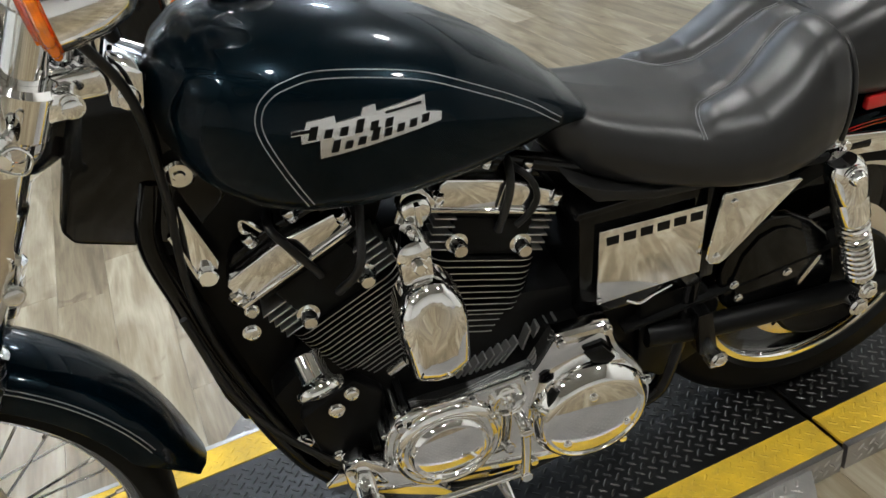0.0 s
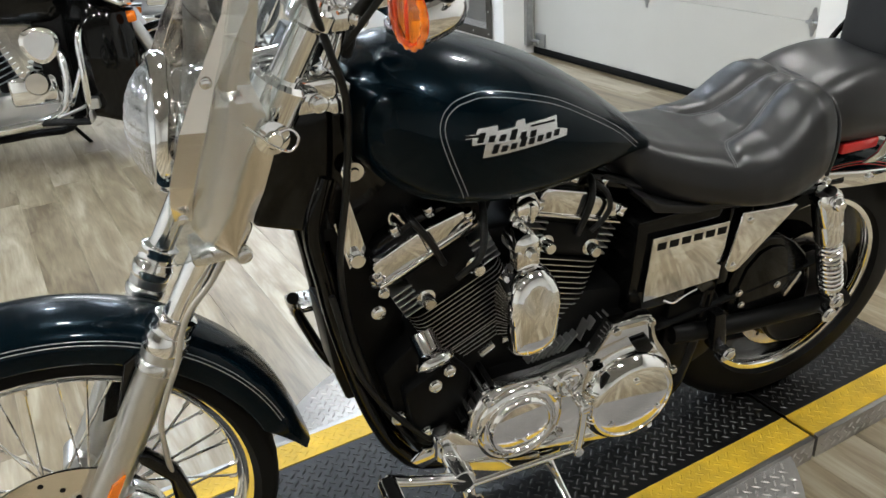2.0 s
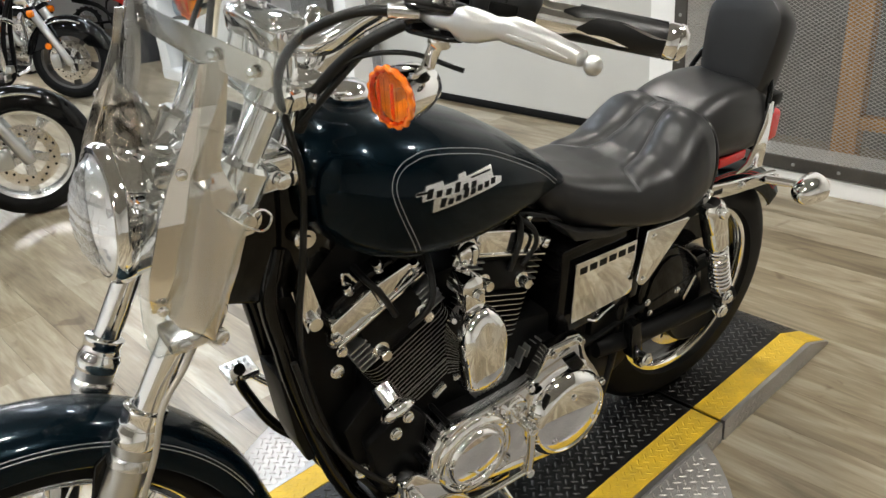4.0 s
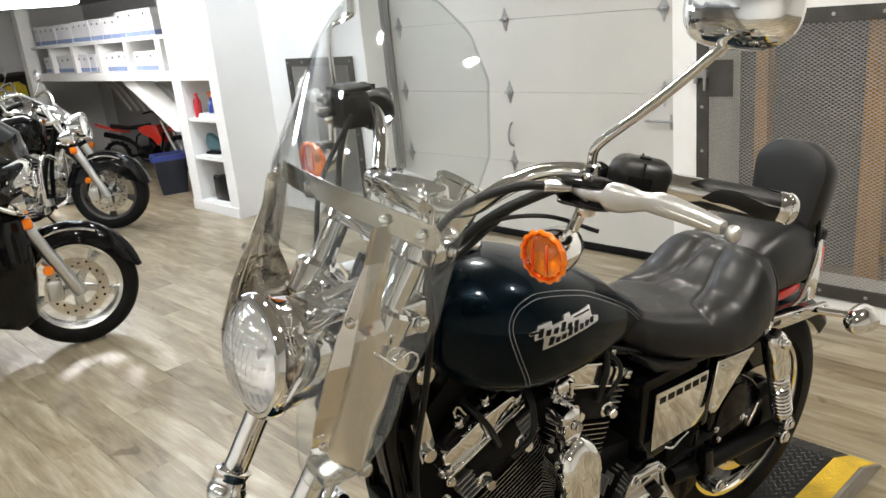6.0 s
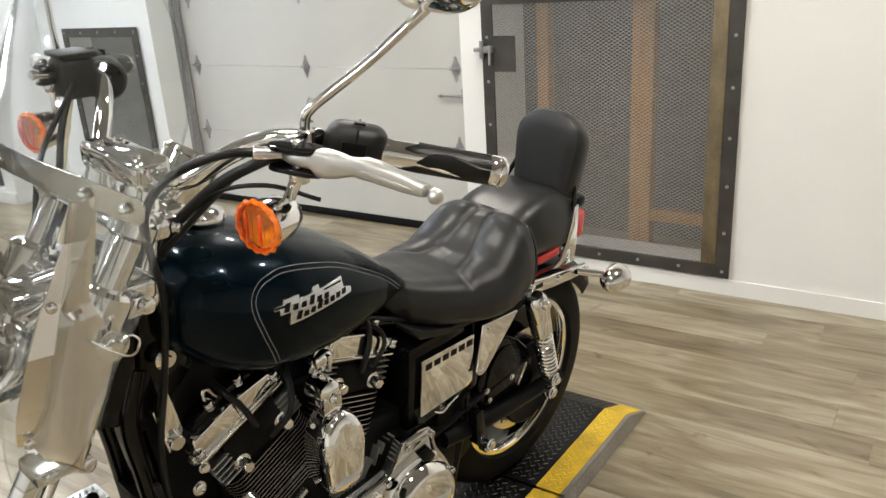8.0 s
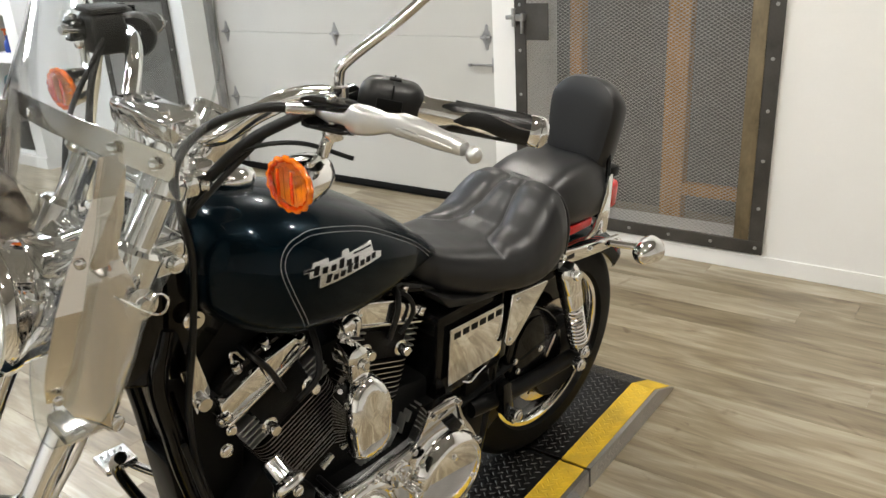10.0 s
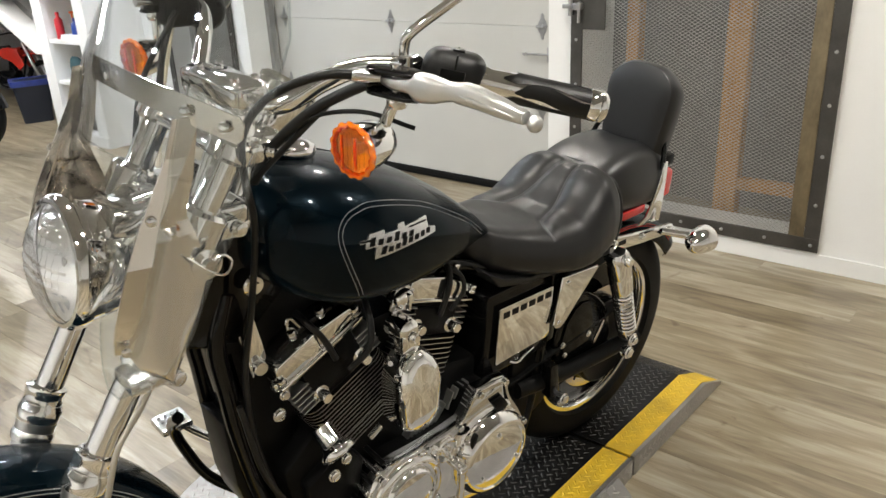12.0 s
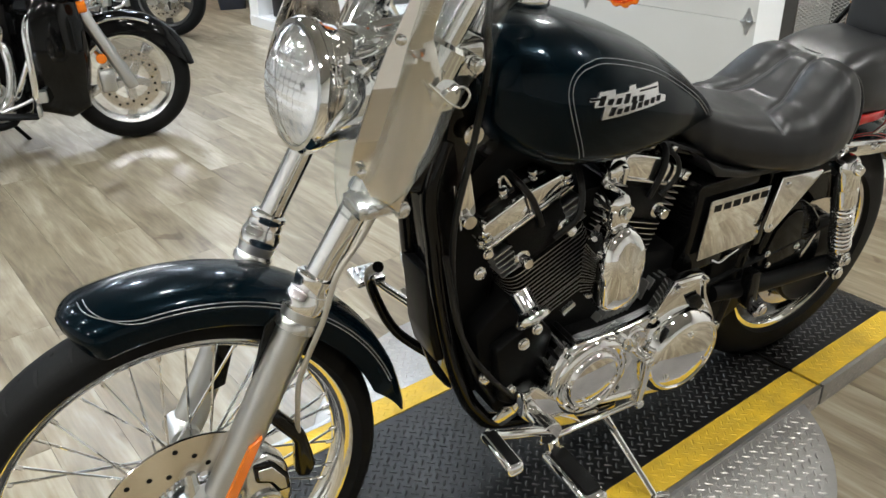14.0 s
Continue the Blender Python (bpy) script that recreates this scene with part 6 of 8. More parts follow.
# --- seat
def seat_loft(stations, dish=0.0, n=30, relief=None, fine=3):
    """Sections along x: x, bottom, top, half width at the bottom, half width at the belly, roundness."""
    secs = []
    keys = np.array(stations, float)
    ts = np.linspace(0, len(keys) - 1, n)
    cols = []
    for c in range(keys.shape[1]):
        base = np.interp(ts, range(len(keys)), keys[:, c])
        pad = np.r_[[base[0]] * 2, base, [base[-1]] * 2]
        cols.append(np.convolve(pad, [0.08, 0.22, 0.40, 0.22, 0.08], "valid"))
    for x, zb, zt, wb, wm, dd in zip(*cols):
        h = zt - zb
        half = [(0, zb), (wb * 0.7, zb), (wb, zb + 0.004), (wm * 0.97, zb + h * 0.18), (wm, zb + h * 0.38), (wm * 0.985, zb + h * 0.56), (wm * 0.93, zb + h * 0.74), (wm * 0.82, zb + h * 0.89), (wm * 0.66, zb + h * 0.975), (wm * 0.45, zt), (wm * 0.22, zt - dd * 0.6), (0, zt - dd)]
        line = smooth_line([(0, -y, z) for y, z in half], fine)
        if relief:
            line = [Vector((p.x, p.y, p.z + relief(x, -p.y) * min(1.0, max(0.0, ((p.z - zb) / h - 0.80) / 0.15)))) for p in line]
        ring_ = [(x, p.y, p.z) for p in line] + [(x, -p.y, p.z) for p in reversed(line[1:-1])]
        secs.append(ring_)
    return loft(secs)


SEAM = [(0.412, 0.022), (0.385, 0.026), (0.350, 0.033), (0.318, 0.043), (0.290, 0.050), (0.260, 0.058), (0.240, 0.068), (0.224, 0.088), (0.214, 0.112), (0.210, 0.134)]


def seam_gap(x, a):
    """How far a point of the seat's plan lies from the sewn line."""
    best = 1.0
    for (x0, y0), (x1, y1) in zip(SEAM, SEAM[1:]):
        dx, dy = x1 - x0, y1 - y0
        t = min(1.0, max(0.0, ((x - x0) * dx + (a - y0) * dy) / (dx * dx + dy * dy)))
        best = min(best, math.hypot(x - x0 - t * dx, a - y0 - t * dy))
    return best


def panel_relief(x, y):
    """Padded panels that swell on both sides of a sewn crease."""
    a = abs(y)
    g = seam_gap(x, a)
    crease = -0.0048 * math.exp(-(g / 0.0075) ** 2)
    outside = x > 0.205 and a > float(np.interp(x, [q[0] for q in reversed(SEAM)], [q[1] for q in reversed(SEAM)]))
    swell = 0.0065 * (1 - math.exp(-(g / 0.018) ** 2)) * math.exp(-(g / 0.060) ** 2) if outside else 0.0
    return (crease + swell) * min(1.0, max(0.0, (0.436 - x) / 0.030)) * min(1.0, max(0.0, (x - 0.190) / 0.022))


seat = P("rider_seat", seat_loft([(0.004, 0.722, 0.772, 0.025, 0.036, -0.004), (0.030, 0.695, 0.777, 0.058, 0.072, -0.008), (0.060, 0.674, 0.771, 0.082, 0.097, -0.008), (0.100, 0.658, 0.757, 0.098, 0.114, -0.006), (0.140, 0.646, 0.747, 0.108, 0.128, -0.003), (0.200, 0.633, 0.737, 0.120, 0.148, 0.002), (0.255, 0.624, 0.732, 0.130, 0.160, 0.004), (0.300, 0.618, 0.739, 0.132, 0.163, 0.005), (0.335, 0.616, 0.762, 0.132, 0.162, 0.005), (0.365, 0.618, 0.788, 0.130, 0.158, 0.005), (0.390, 0.622, 0.804, 0.126, 0.154, 0.005), (0.418, 0.632, 0.808, 0.118, 0.146, 0.004), (0.440, 0.662, 0.792, 0.100, 0.126, 0.0)], n=130, relief=panel_relief, fine=10), LEATHER, "black vinyl bucket seat with grey stitching")
seat.data.set_sharp_from_angle(angle=radians(85))
P("seat_pan", prism([(0.02, 0.700), (0.06, 0.655), (0.15, 0.633), (0.42, 0.612), (0.43, 0.625), (0.15, 0.648), (0.07, 0.672)], -0.125, 0.125, 0.004), PLASTIC, parent=seat)
pillion = P("pillion_seat", seat_loft([(0.385, 0.720, 0.775, 0.080, 0.098, 0.0), (0.420, 0.705, 0.808, 0.095, 0.114, 0.003), (0.480, 0.692, 0.826, 0.100, 0.120, 0.002), (0.550, 0.684, 0.834, 0.100, 0.118, 0.002), (0.620, 0.680, 0.828, 0.094, 0.112, 0.002), (0.665, 0.685, 0.804, 0.082, 0.100, 0.0), (0.690, 0.700, 0.768, 0.055, 0.075, 0.0)], n=30), LEATHER, "black vinyl pillion pad")
secs = []
outline = smooth_line([(0, 0, 0.110), (0, 0.045, 0.104), (0, 0.080, 0.078), (0, 0.093, 0.048), (0, 0.089, -0.020), (0, 0.081, -0.080), (0, 0.068, -0.104), (0, 0, -0.108), (0, -0.068, -0.104), (0, -0.081, -0.080), (0, -0.089, -0.020), (0, -0.093, 0.048), (0, -0.080, 0.078), (0, -0.045, 0.104)], 4, True)
for t, k in ((-0.036, 0.55), (-0.034, 0.80), (-0.029, 0.93), (-0.018, 0.985), (0.0, 1.0), (0.018, 1.0), (0.030, 0.96), (0.036, 0.86), (0.038, 0.5)):
    secs.append([(t - 0.20 * q.z * k, q.y * k, q.z * k) for q in outline])
backrest = P("backrest", moved(loft(secs), pose(0.640, -0.016, 0.892, 0, 20, 0)), LEATHER, "padded black vinyl backrest")


def dropper(ob):
    """A function that gives the height of an object's top at a place."""
    tree = BVHTree.FromPolygons([v.co for v in ob.data.vertices], [tuple(f.vertices) for f in ob.data.polygons])
    return lambda x, y: tree.ray_cast(Vector((x, y, 2.0)), Vector((0, 0, -1)))[0]


seat_top = dropper(seat)
for s in (-1, 1):
    line = smooth_line([(x, s * y, 0) for x, y in SEAM], 6)
    for off in (-0.0022, 0.0022):
        pts = []
        for i, q in enumerate(line):
            t = (line[min(i + 1, len(line) - 1)] - line[max(i - 1, 0)]).normalized()
            h = seat_top(q.x - t.y * off, q.y + t.x * off)
            pts.append(h + Vector((0, 0, 0.0004)))
        P("stitching", tube(pts, 0.0007, 6, 0), STITCH, parent=seat)
P("seat_strap", tube([(0.428, -0.136, 0.655), (0.430, -0.139, 0.715), (0.430, -0.126, 0.764), (0.430, -0.09, 0.796), (0.430, 0, 0.806), (0.430, 0.09, 0.796), (0.430, 0.126, 0.764)], 0.0040, 10, 6), LEATHER, "welted seam behind the rider", seat)

# ---------------------------------------------------------------- garage door, cages
DV = 2.36
door = thing("garage_door", "closed cream sectional garage door with zinc hinges", "garage door", ROOM, kind="")
U0, U1 = 0.99, 3.23
JOINTS = [FLOOR + 0.045, 0.425, 0.842, 1.259, 1.676, 2.02]
for a, b in zip(JOINTS, JOINTS[1:]):
    part("door_panel", box(DV, DV + 0.045, U0, U1, a + 0.0008, b - 0.0008, 0.002), DOORPAINT, door, smooth=False)
part("bottom_seal", box(DV - 0.006, DV + 0.03, U0, U1, FLOOR + 0.001, FLOOR + 0.045, 0.006), RUBBER, door, "black rubber bottom seal")


def hinge(u, z):
    leaf = [(-0.030, 0.0), (-0.018, 0.028), (-0.012, 0.034), (-0.007, 0.060), (0, 0.066), (0.007, 0.060), (0.012, 0.034), (0.018, 0.028), (0.030, 0.0), (0.018, -0.028), (0.012, -0.034), (0.007, -0.060), (0, -0.066), (-0.007, -0.060), (-0.012, -0.034), (-0.018, -0.028)]
    plate = moved(prism(leaf, 0, 0.004), pose(DV - 0.003, u, z, 0, 0, -90))
    return joined(plate, rod((DV - 0.012, u - 0.030, z), (DV - 0.012, u + 0.030, z), 0.008, 12), box(DV - 0.022, DV - 0.004, u - 0.008, u + 0.008, z - 0.012, z + 0.012, 0.002))


for z in JOINTS[1:-1]:
    for u in (1.165, 2.20, 3.14):
        part("hinge", hinge(u, z), ZINC, door, "zinc door hinge")
part("slide_lock", joined(box(DV - 0.018, DV - 0.001, 1.05, 1.13, 0.668, 0.742, 0.004), box(DV - 0.028, DV - 0.016, 1.10, 1.27, 0.700, 0.712, 0.003), rod((DV - 0.04, 1.25, 0.706), (DV - 0.016, 1.25, 0.706), 0.008)), ZINC, door, "zinc slide bolt")
part("pull_handle", tube([(DV - 0.002, 2.20, 0.66), (DV - 0.03, 2.195, 0.64), (DV - 0.034, 2.205, 0.585), (DV - 0.03, 2.20, 0.54), (DV - 0.002, 2.20, 0.52)], 0.007, 10, 4), ZINC, door, "bent pull handle")
for u in (0.995, 3.225):
    part("door_track", joined(box(DV - 0.075, DV - 0.068, u - 0.02, u + 0.02, FLOOR + 0.06, 2.2), box(DV - 0.075, DV - 0.03, u - (0.02 if u > 2 else -0.016), u - (0.016 if u > 2 else -0.02), FLOOR + 0.06, 2.2)), ZINC, door, "zinc roller track")
part("bottom_bracket", joined(box(DV - 0.02, DV, 3.10, 3.19, FLOOR + 0.05, FLOOR + 0.14, 0.004), rod((DV - 0.03, 3.14, FLOOR + 0.09), (DV - 0.03, 3.21, FLOOR + 0.09), 0.012)), ZINC, door)


def cage(u0, u1, z0, z1, label, step=0.052):
    """An expanded-mesh cage panel in a bolted flat-iron frame."""
    ob = thing("mesh_gate", label, "gate", ROOM, "mesh gates")
    V, w = W0 - 0.012, 0.058
    for a, b, c, d in ((u0, u1, z1 - w, z1), (u0, u1, z0, z0 + w), (u0, u0 + w, z0 + w, z1 - w), (u1 - w, u1, z0 + w, z1 - w)):
        part("frame_bar", box(V - 0.006, V + 0.004, a, b, c, d, 0.0015, 1), DARKSTEEL, ob, "dark flat-iron bar", False)
    nb = max(3, round((u1 - u0) / 0.19))
    for i in range(nb + 1):
        for z in (z0 + w / 2, z1 - w / 2):
            part("frame_bolt", bolt((V - 0.006, u0 + w / 2 + (u1 - u0 - w) * i / nb, z), (-1, 0, 0), 0.006, 0.006, False), ZINC, ob)
    for i in range(1, 6):
        for u in (u0 + w / 2, u1 - w / 2):
            part("frame_bolt", bolt((V - 0.006, u, z0 + (z1 - z0) * i / 6), (-1, 0, 0), 0.006, 0.006, False), ZINC, ob)
    # expanded metal: zigzag strands
    bm = bmesh.new()
    sx, h, r = 0.0125, 0.0075, 0.00135
    rows = int((z1 - z0 - 2 * w) / h)
    cols = int((u1 - u0 - 2 * w) / sx) + 1
    for j in range(rows + 1):
        prev = None
        for i in range(cols + 1):
            u = min(u0 + w + sx * i, u1 - w)
            z = z0 + w + h * j + h * 0.5 * (-1) ** (i + j)
            ring_ = [bm.verts.new((V + dv, u, z + dz)) for dv, dz in ((0.0, -r), (0.003, 0), (0.0, r))]
            if prev:
                for q in range(3):
                    bm.faces.new((prev[q], prev[(q + 1) % 3], ring_[(q + 1) % 3], ring_[q]))
            prev = ring_
    mesh = part("expanded_mesh", bm, MESH, ob, "galvanised diamond mesh", False)
    tagged(mesh, kind="stuff")
    return ob


gate = cage(-0.31, 0.852, 0.02, 1.225, "galvanised mesh gate in a dark bolted iron frame")
part("inner_stile", box(W0 - 0.018, W0 - 0.013, -0.251, -0.190, 0.079, 1.166, 0.002), mat("rusty_angle", (0.21, 0.165, 0.10), 0.5, 0.4, var=0.75, scale=10, bump=0.3, bump_scale=90, stretch=(1, 1, 0.5)), gate, "weathered angle iron stile")
part("gate_latch", joined(box(W0 - 0.045, W0 - 0.010, 0.790, 0.835, 0.955, 0.985, 0.004), rod((W0 - 0.04, 0.80, 0.99), (W0 - 0.04, 0.80, 0.90), 0.007), box(W0 - 0.05, W0 - 0.012, 0.835, 0.88, 0.962, 0.980, 0.003), rod((W0 - 0.035, 0.845, 0.93), (W0 - 0.035, 0.845, 1.01), 0.010)), ZINC, gate, "zinc latch")
part("latch_plate", box(W0 - 0.017, W0 - 0.012, 0.68, 0.795, 0.87, 1.03, 0.001), DARKSTEEL, gate, "dark latch plate", False)
cage(3.36, 4.165, 0.05, 1.105, "dark mesh gate in a bolted iron frame by the shelves")


def post(u0, u1, z0, z1, v=2.30):
    ob = part("wood_post", box(v, v + 0.07, u0, u1, z0, z1, 0.004), WOOD, None, smooth=False)
    ob.matrix_basis = ROOM
    return tagged(ob, "orange-brown fir post behind the wire mesh", "post", "wood posts")


post(0.108, 0.208, FLOOR, 1.9)
post(0.612, 0.672, FLOOR, 1.9)
rail = part("wood_rail", box(2.302, 2.345, -0.8, 0.107, 0.17, 0.225, 0.003), WOOD, None, smooth=False)
rail.matrix_basis = ROOM
tagged(rail, "brown fir rail behind the wire mesh", "rail")
room_part("baseboard", box(W0 - 0.008, W0 - 0.001, -4.0, 0.85, FLOOR, 0.012, 0.002), WALL, "white skirting strip", category="skirting")

# ---------------------------------------------------------------- plank floor
def plank_material():
    m = bpy.data.materials.new("oak_plank")
    m.use_nodes = True
    t, L = m.node_tree.nodes, m.node_tree.links
    p = t["Principled BSDF"]
    co = t.new("ShaderNodeTexCoord")
    info = t.new("ShaderNodeObjectInfo")
    geo = t.new("ShaderNodeNewGeometry")
    off = t.new("ShaderNodeVectorMath")
    off.operation = "MULTIPLY_ADD"
    off.inputs[1].default_value = (7.3, 3.1, 5.7)
    rnd = t.new("ShaderNodeMath")
    rnd.operation = "ADD"
    L.new(info.outputs["Random"], rnd.inputs[0])
    L.new(geo.outputs["Random Per Island"], rnd.inputs[1])
    cmb = t.new("ShaderNodeCombineXYZ")
    for i in range(3):
        L.new(rnd.outputs[0], cmb.inputs[i])
    L.new(cmb.outputs[0], off.inputs[0])
    L.new(co.outputs["Object"], off.inputs[2])
    def noise_at(scale, stretch, detail=5, dist=0.0):
        mp = t.new("ShaderNodeMapping")
        mp.inputs["Scale"].default_value = stretch
        L.new(off.outputs[0], mp.inputs["Vector"])
        n = t.new("ShaderNodeTexNoise")
        n.inputs["Scale"].default_value = scale
        n.inputs["Detail"].default_value = detail
        n.inputs["Distortion"].default_value = dist
        L.new(mp.outputs[0], n.inputs["Vector"])
        return n
    broad = noise_at(6.0, (2.6, 0.42, 1), 4, 0.9)
    grain = noise_at(26.0, (5.0, 0.35, 1), 6, 0.4)
    knots = noise_at(5.0, (1.6, 0.9, 1), 3, 1.0)
    ramp = t.new("ShaderNodeValToRGB")
    e = ramp.color_ramp.elements
    e[0].position, e[0].color = 0.30, (0.118, 0.088, 0.051, 1)
    e[1].position, e[1].color = 0.73, (0.430, 0.382, 0.289, 1)
    x = ramp.color_ramp.elements.new(0.50)
    x.color = (0.246, 0.199, 0.126, 1)
    mix = t.new("ShaderNodeMath")
    mix.operation = "MULTIPLY_ADD"
    mix.inputs[1].default_value = 0.24
    L.new(grain.outputs[0], mix.inputs[0])
    add = t.new("ShaderNodeMath")
    add.operation = "MULTIPLY_ADD"
    add.inputs[1].default_value = 0.72
    L.new(broad.outputs[0], add.inputs[0])
    tone = t.new("ShaderNodeMath")
    tone.operation = "MULTIPLY_ADD"
    tone.inputs[1].default_value = 0.20
    tone.inputs[2].default_value = -0.07
    fr = t.new("ShaderNodeMath")
    fr.operation = "FRACT"
    L.new(rnd.outputs[0], fr.inputs[0])
    L.new(fr.outputs[0], tone.inputs[0])
    L.new(tone.outputs[0], add.inputs[2])
    L.new(add.outputs[0], mix.inputs[2])
    L.new(mix.outputs[0], ramp.inputs[0])
    dark = t.new("ShaderNodeMapRange")
    dark.inputs["From Min"].default_value = 0.66
    dark.inputs["From Max"].default_value = 0.74
    L.new(knots.outputs[0], dark.inputs["Value"])
    dm = t.new("ShaderNodeMix")
    dm.data_type = "RGBA"
    dm.blend_type = "MULTIPLY"
    dm.inputs["B"].default_value = (0.55, 0.48, 0.42, 1)
    L.new(dark.outputs[0], dm.inputs["Factor"])
    L.new(ramp.outputs[0], dm.inputs["A"])
    L.new(dm.outputs["Result"], p.inputs["Base Color"])
    rr = t.new("ShaderNodeMapRange")
    rr.inputs["To Min"].default_value = 0.29
    rr.inputs["To Max"].default_value = 0.33
    L.new(broad.outputs[0], rr.inputs["Value"])
    L.new(rr.outputs[0], p.inputs["Roughness"])
    p.inputs["Specular IOR Level"].default_value = 0.75
    b = t.new("ShaderNodeBump")
    b.inputs["Strength"].default_value = 0.02
    b.inputs["Distance"].default_value = 0.001
    L.new(grain.outputs[0], b.inputs["Height"])
    L.new(b.outputs[0], p.inputs["Normal"])
    return m


PLANK = plank_material()
floor_ob = bpy.data.objects["floor"]
PW, PL = 0.152, 1.22


def plank_bm(x0, x1, y0, y1):
    return box(x0, x1, y0, y1, FLOOR - 0.004, FLOOR, 0.0006, 1)


far_parts, near_count = [], 0
rng = random.Random(4)
near_mesh = None
i = 0
x = -5.0
while x < 2.35:
    y = -4.0 - rng.random() * PL
    while y < 10.0:
        a, b = max(y, -4.0), min(y + PL, 10.0)
        if b - a > 0.02:
            xe = min(x + PW, 2.35)
            near = -1.4 < x < 2.35 and -1.6 < y < 5.4
            if near and near_count < 290 and b - a > PL - 0.01 and xe - x > PW - 0.001:
                if near_mesh is None:
                    ob = part("plank", moved(plank_bm(0.0002, PW - 0.0002, 0.0002, PL - 0.0002), pose(0, 0, 0)), PLANK, floor_ob, smooth=False)
                    near_mesh = ob.data
                    ob.matrix_basis = pose(x, y, 0)
                else:
                    share("plank", near_mesh, floor_ob, pose(x, y, 0))
                near_count += 1
            else:
                far_parts.append((x + 0.0002, xe - 0.0002, a + 0.0002, b - 0.0002))
        y += PL
    x += PW
bm = bmesh.new()
vs, fs = [], []
for x0, x1, y0, y1 in far_parts:
    k = len(vs)
    vs += [(x0, y0, FLOOR), (x1, y0, FLOOR), (x1, y1, FLOOR), (x0, y1, FLOOR), (x0, y0, FLOOR - 0.004), (x1, y0, FLOOR - 0.004), (x1, y1, FLOOR - 0.004), (x0, y1, FLOOR - 0.004)]
    fs += [(k, k + 1, k + 2, k + 3), (k, k + 4, k + 5, k + 1), (k + 1, k + 5, k + 6, k + 2), (k + 2, k + 6, k + 7, k + 3), (k + 3, k + 7, k + 4, k)]
bm.free()
me = bpy.data.meshes.new("far_planks")
me.from_pydata(vs, [], fs)
me.materials.append(PLANK)
far = new("far_planks", me)
far.parent = floor_ob
tagged(far, "further oak planks", kind="stuff")

# ---------------------------------------------------------------- store racks beyond the pier
def set_down(name, bm, material, label, category, group="", smooth=False):
    ob = part(name, bm, material, None, "", smooth)
    ob.matrix_basis = ROOM
    return tagged(ob, label, category, group)


RV0, RU0, RU1 = 1.78, 5.225, 8.75
rack = thing("store_rack", "long white timber rack stacked with cartons", "rack", ROOM)
part("fascia", box(RV0, RV0 + 0.03, RU0, RU1, 0.985, 1.065, 0.003), WALL, rack, smooth=False)
part("lower_board", box(RV0 + 0.031, 2.5, RU0, RU1, 1.035, 1.064), WALL, rack, smooth=False)
part("upper_board", box(RV0, 2.5, RU0, RU1, 1.33, 1.36, 0.003), WALL, rack, smooth=False)
for i, u in enumerate((5.56, 6.22, 6.88, 7.54, 8.20)):
    part("divider", box(RV0 + 0.004, 2.45, u - 0.035 if i else u - 0.05, u + 0.035 if i else u + 0.05, 1.0655, 1.329), WALL, rack, smooth=False)
part("end_post", box(RV0 - 0.08, RV0 + 0.06, RU1 + 0.002, RU1 + 0.14, FLOOR, 1.80, 0.003), WALL, rack, "white square post", smooth=False)


def carton(u0, u1, z0, z1, v0):
    """A closed carton: body with a lid rim, a printed band and hand holes."""
    ob = thing("carton", "white storage carton with blue print on the rack", "carton", ROOM, "cartons on the rack")
    part("body", box(v0, v0 + 0.40, u0, u1, z0, z1, 0.004, 1), CARD, ob, smooth=False)
    part("lid", box(v0 - 0.006, v0 + 0.406, u0 - 0.003, u1 + 0.003, z1 - 0.06, z1 + 0.004, 0.003, 1), CARD, ob, smooth=False)
    part("printed_band", box(v0 - 0.003, v0 - 0.0005, u0 + 0.004, u1 - 0.004, z0 + 0.008, z0 + 0.045), CARD_BLUE, ob, "blue printed band", smooth=False)
    part("side_band", box(v0 + 0.004, v0 + 0.38, u0 - 0.003, u0 - 0.0005, z0 + 0.008, z0 + 0.045), CARD_BLUE, ob, smooth=False)
    part("hand_hole", box(v0 - 0.009, v0 - 0.0065, (u0 + u1) / 2 - 0.014, (u0 + u1) / 2 + 0.014, z1 - 0.048, z1 - 0.030, 0.001, 1), PLASTIC, ob, smooth=False)
    return ob


rng = random.Random(11)
u = 5.64
while u < RU1 - 0.18:
    w = 0.29 if u < 6.2 else rng.choice((0.155, 0.165, 0.17))
    h = 0.225 if u < 6.3 else 0.185 + rng.random() * 0.012
    carton(u, u + w - 0.006, 1.361, 1.361 + h, RV0 + 0.03 + rng.random() * 0.02)
    u += w
u = 5.68
while u < RU1 - 0.18:
    w = 0.30 if u < 6.1 else rng.choice((0.16, 0.17, 0.18))
    carton(u, u + w - 0.006, 1.0665, 1.0665 + 0.165 + rng.random() * 0.012, RV0 + 0.05 + rng.random() * 0.02)
    u += w
# dark gear at the near end of the rack
set_down("helmet_bag", joined(moved(lathe([(0, 0), (0.06, 0.01), (0.075, 0.05), (0.06, 0.10), (0.03, 0.125), (0, 0.13)], 20), pose(RV0 + 0.16, 5.40, 1.361)), box(RV0 + 0.08, RV0 + 0.2, 5.44, 5.55, 1.361, 1.43, 0.02)), PLASTIC, "black bag on the upper rack board", "bag", smooth=True)
set_down("spray_can", lathe([(0, 1.065), (0.03, 1.065), (0.03, 1.22), (0.012, 1.24), (0.012, 1.26), (0, 1.26)], 20, pose(RV0 + 0.10, 5.33, 0)), PLASTIC, "black spray can on the lower rack board", "can", smooth=True)
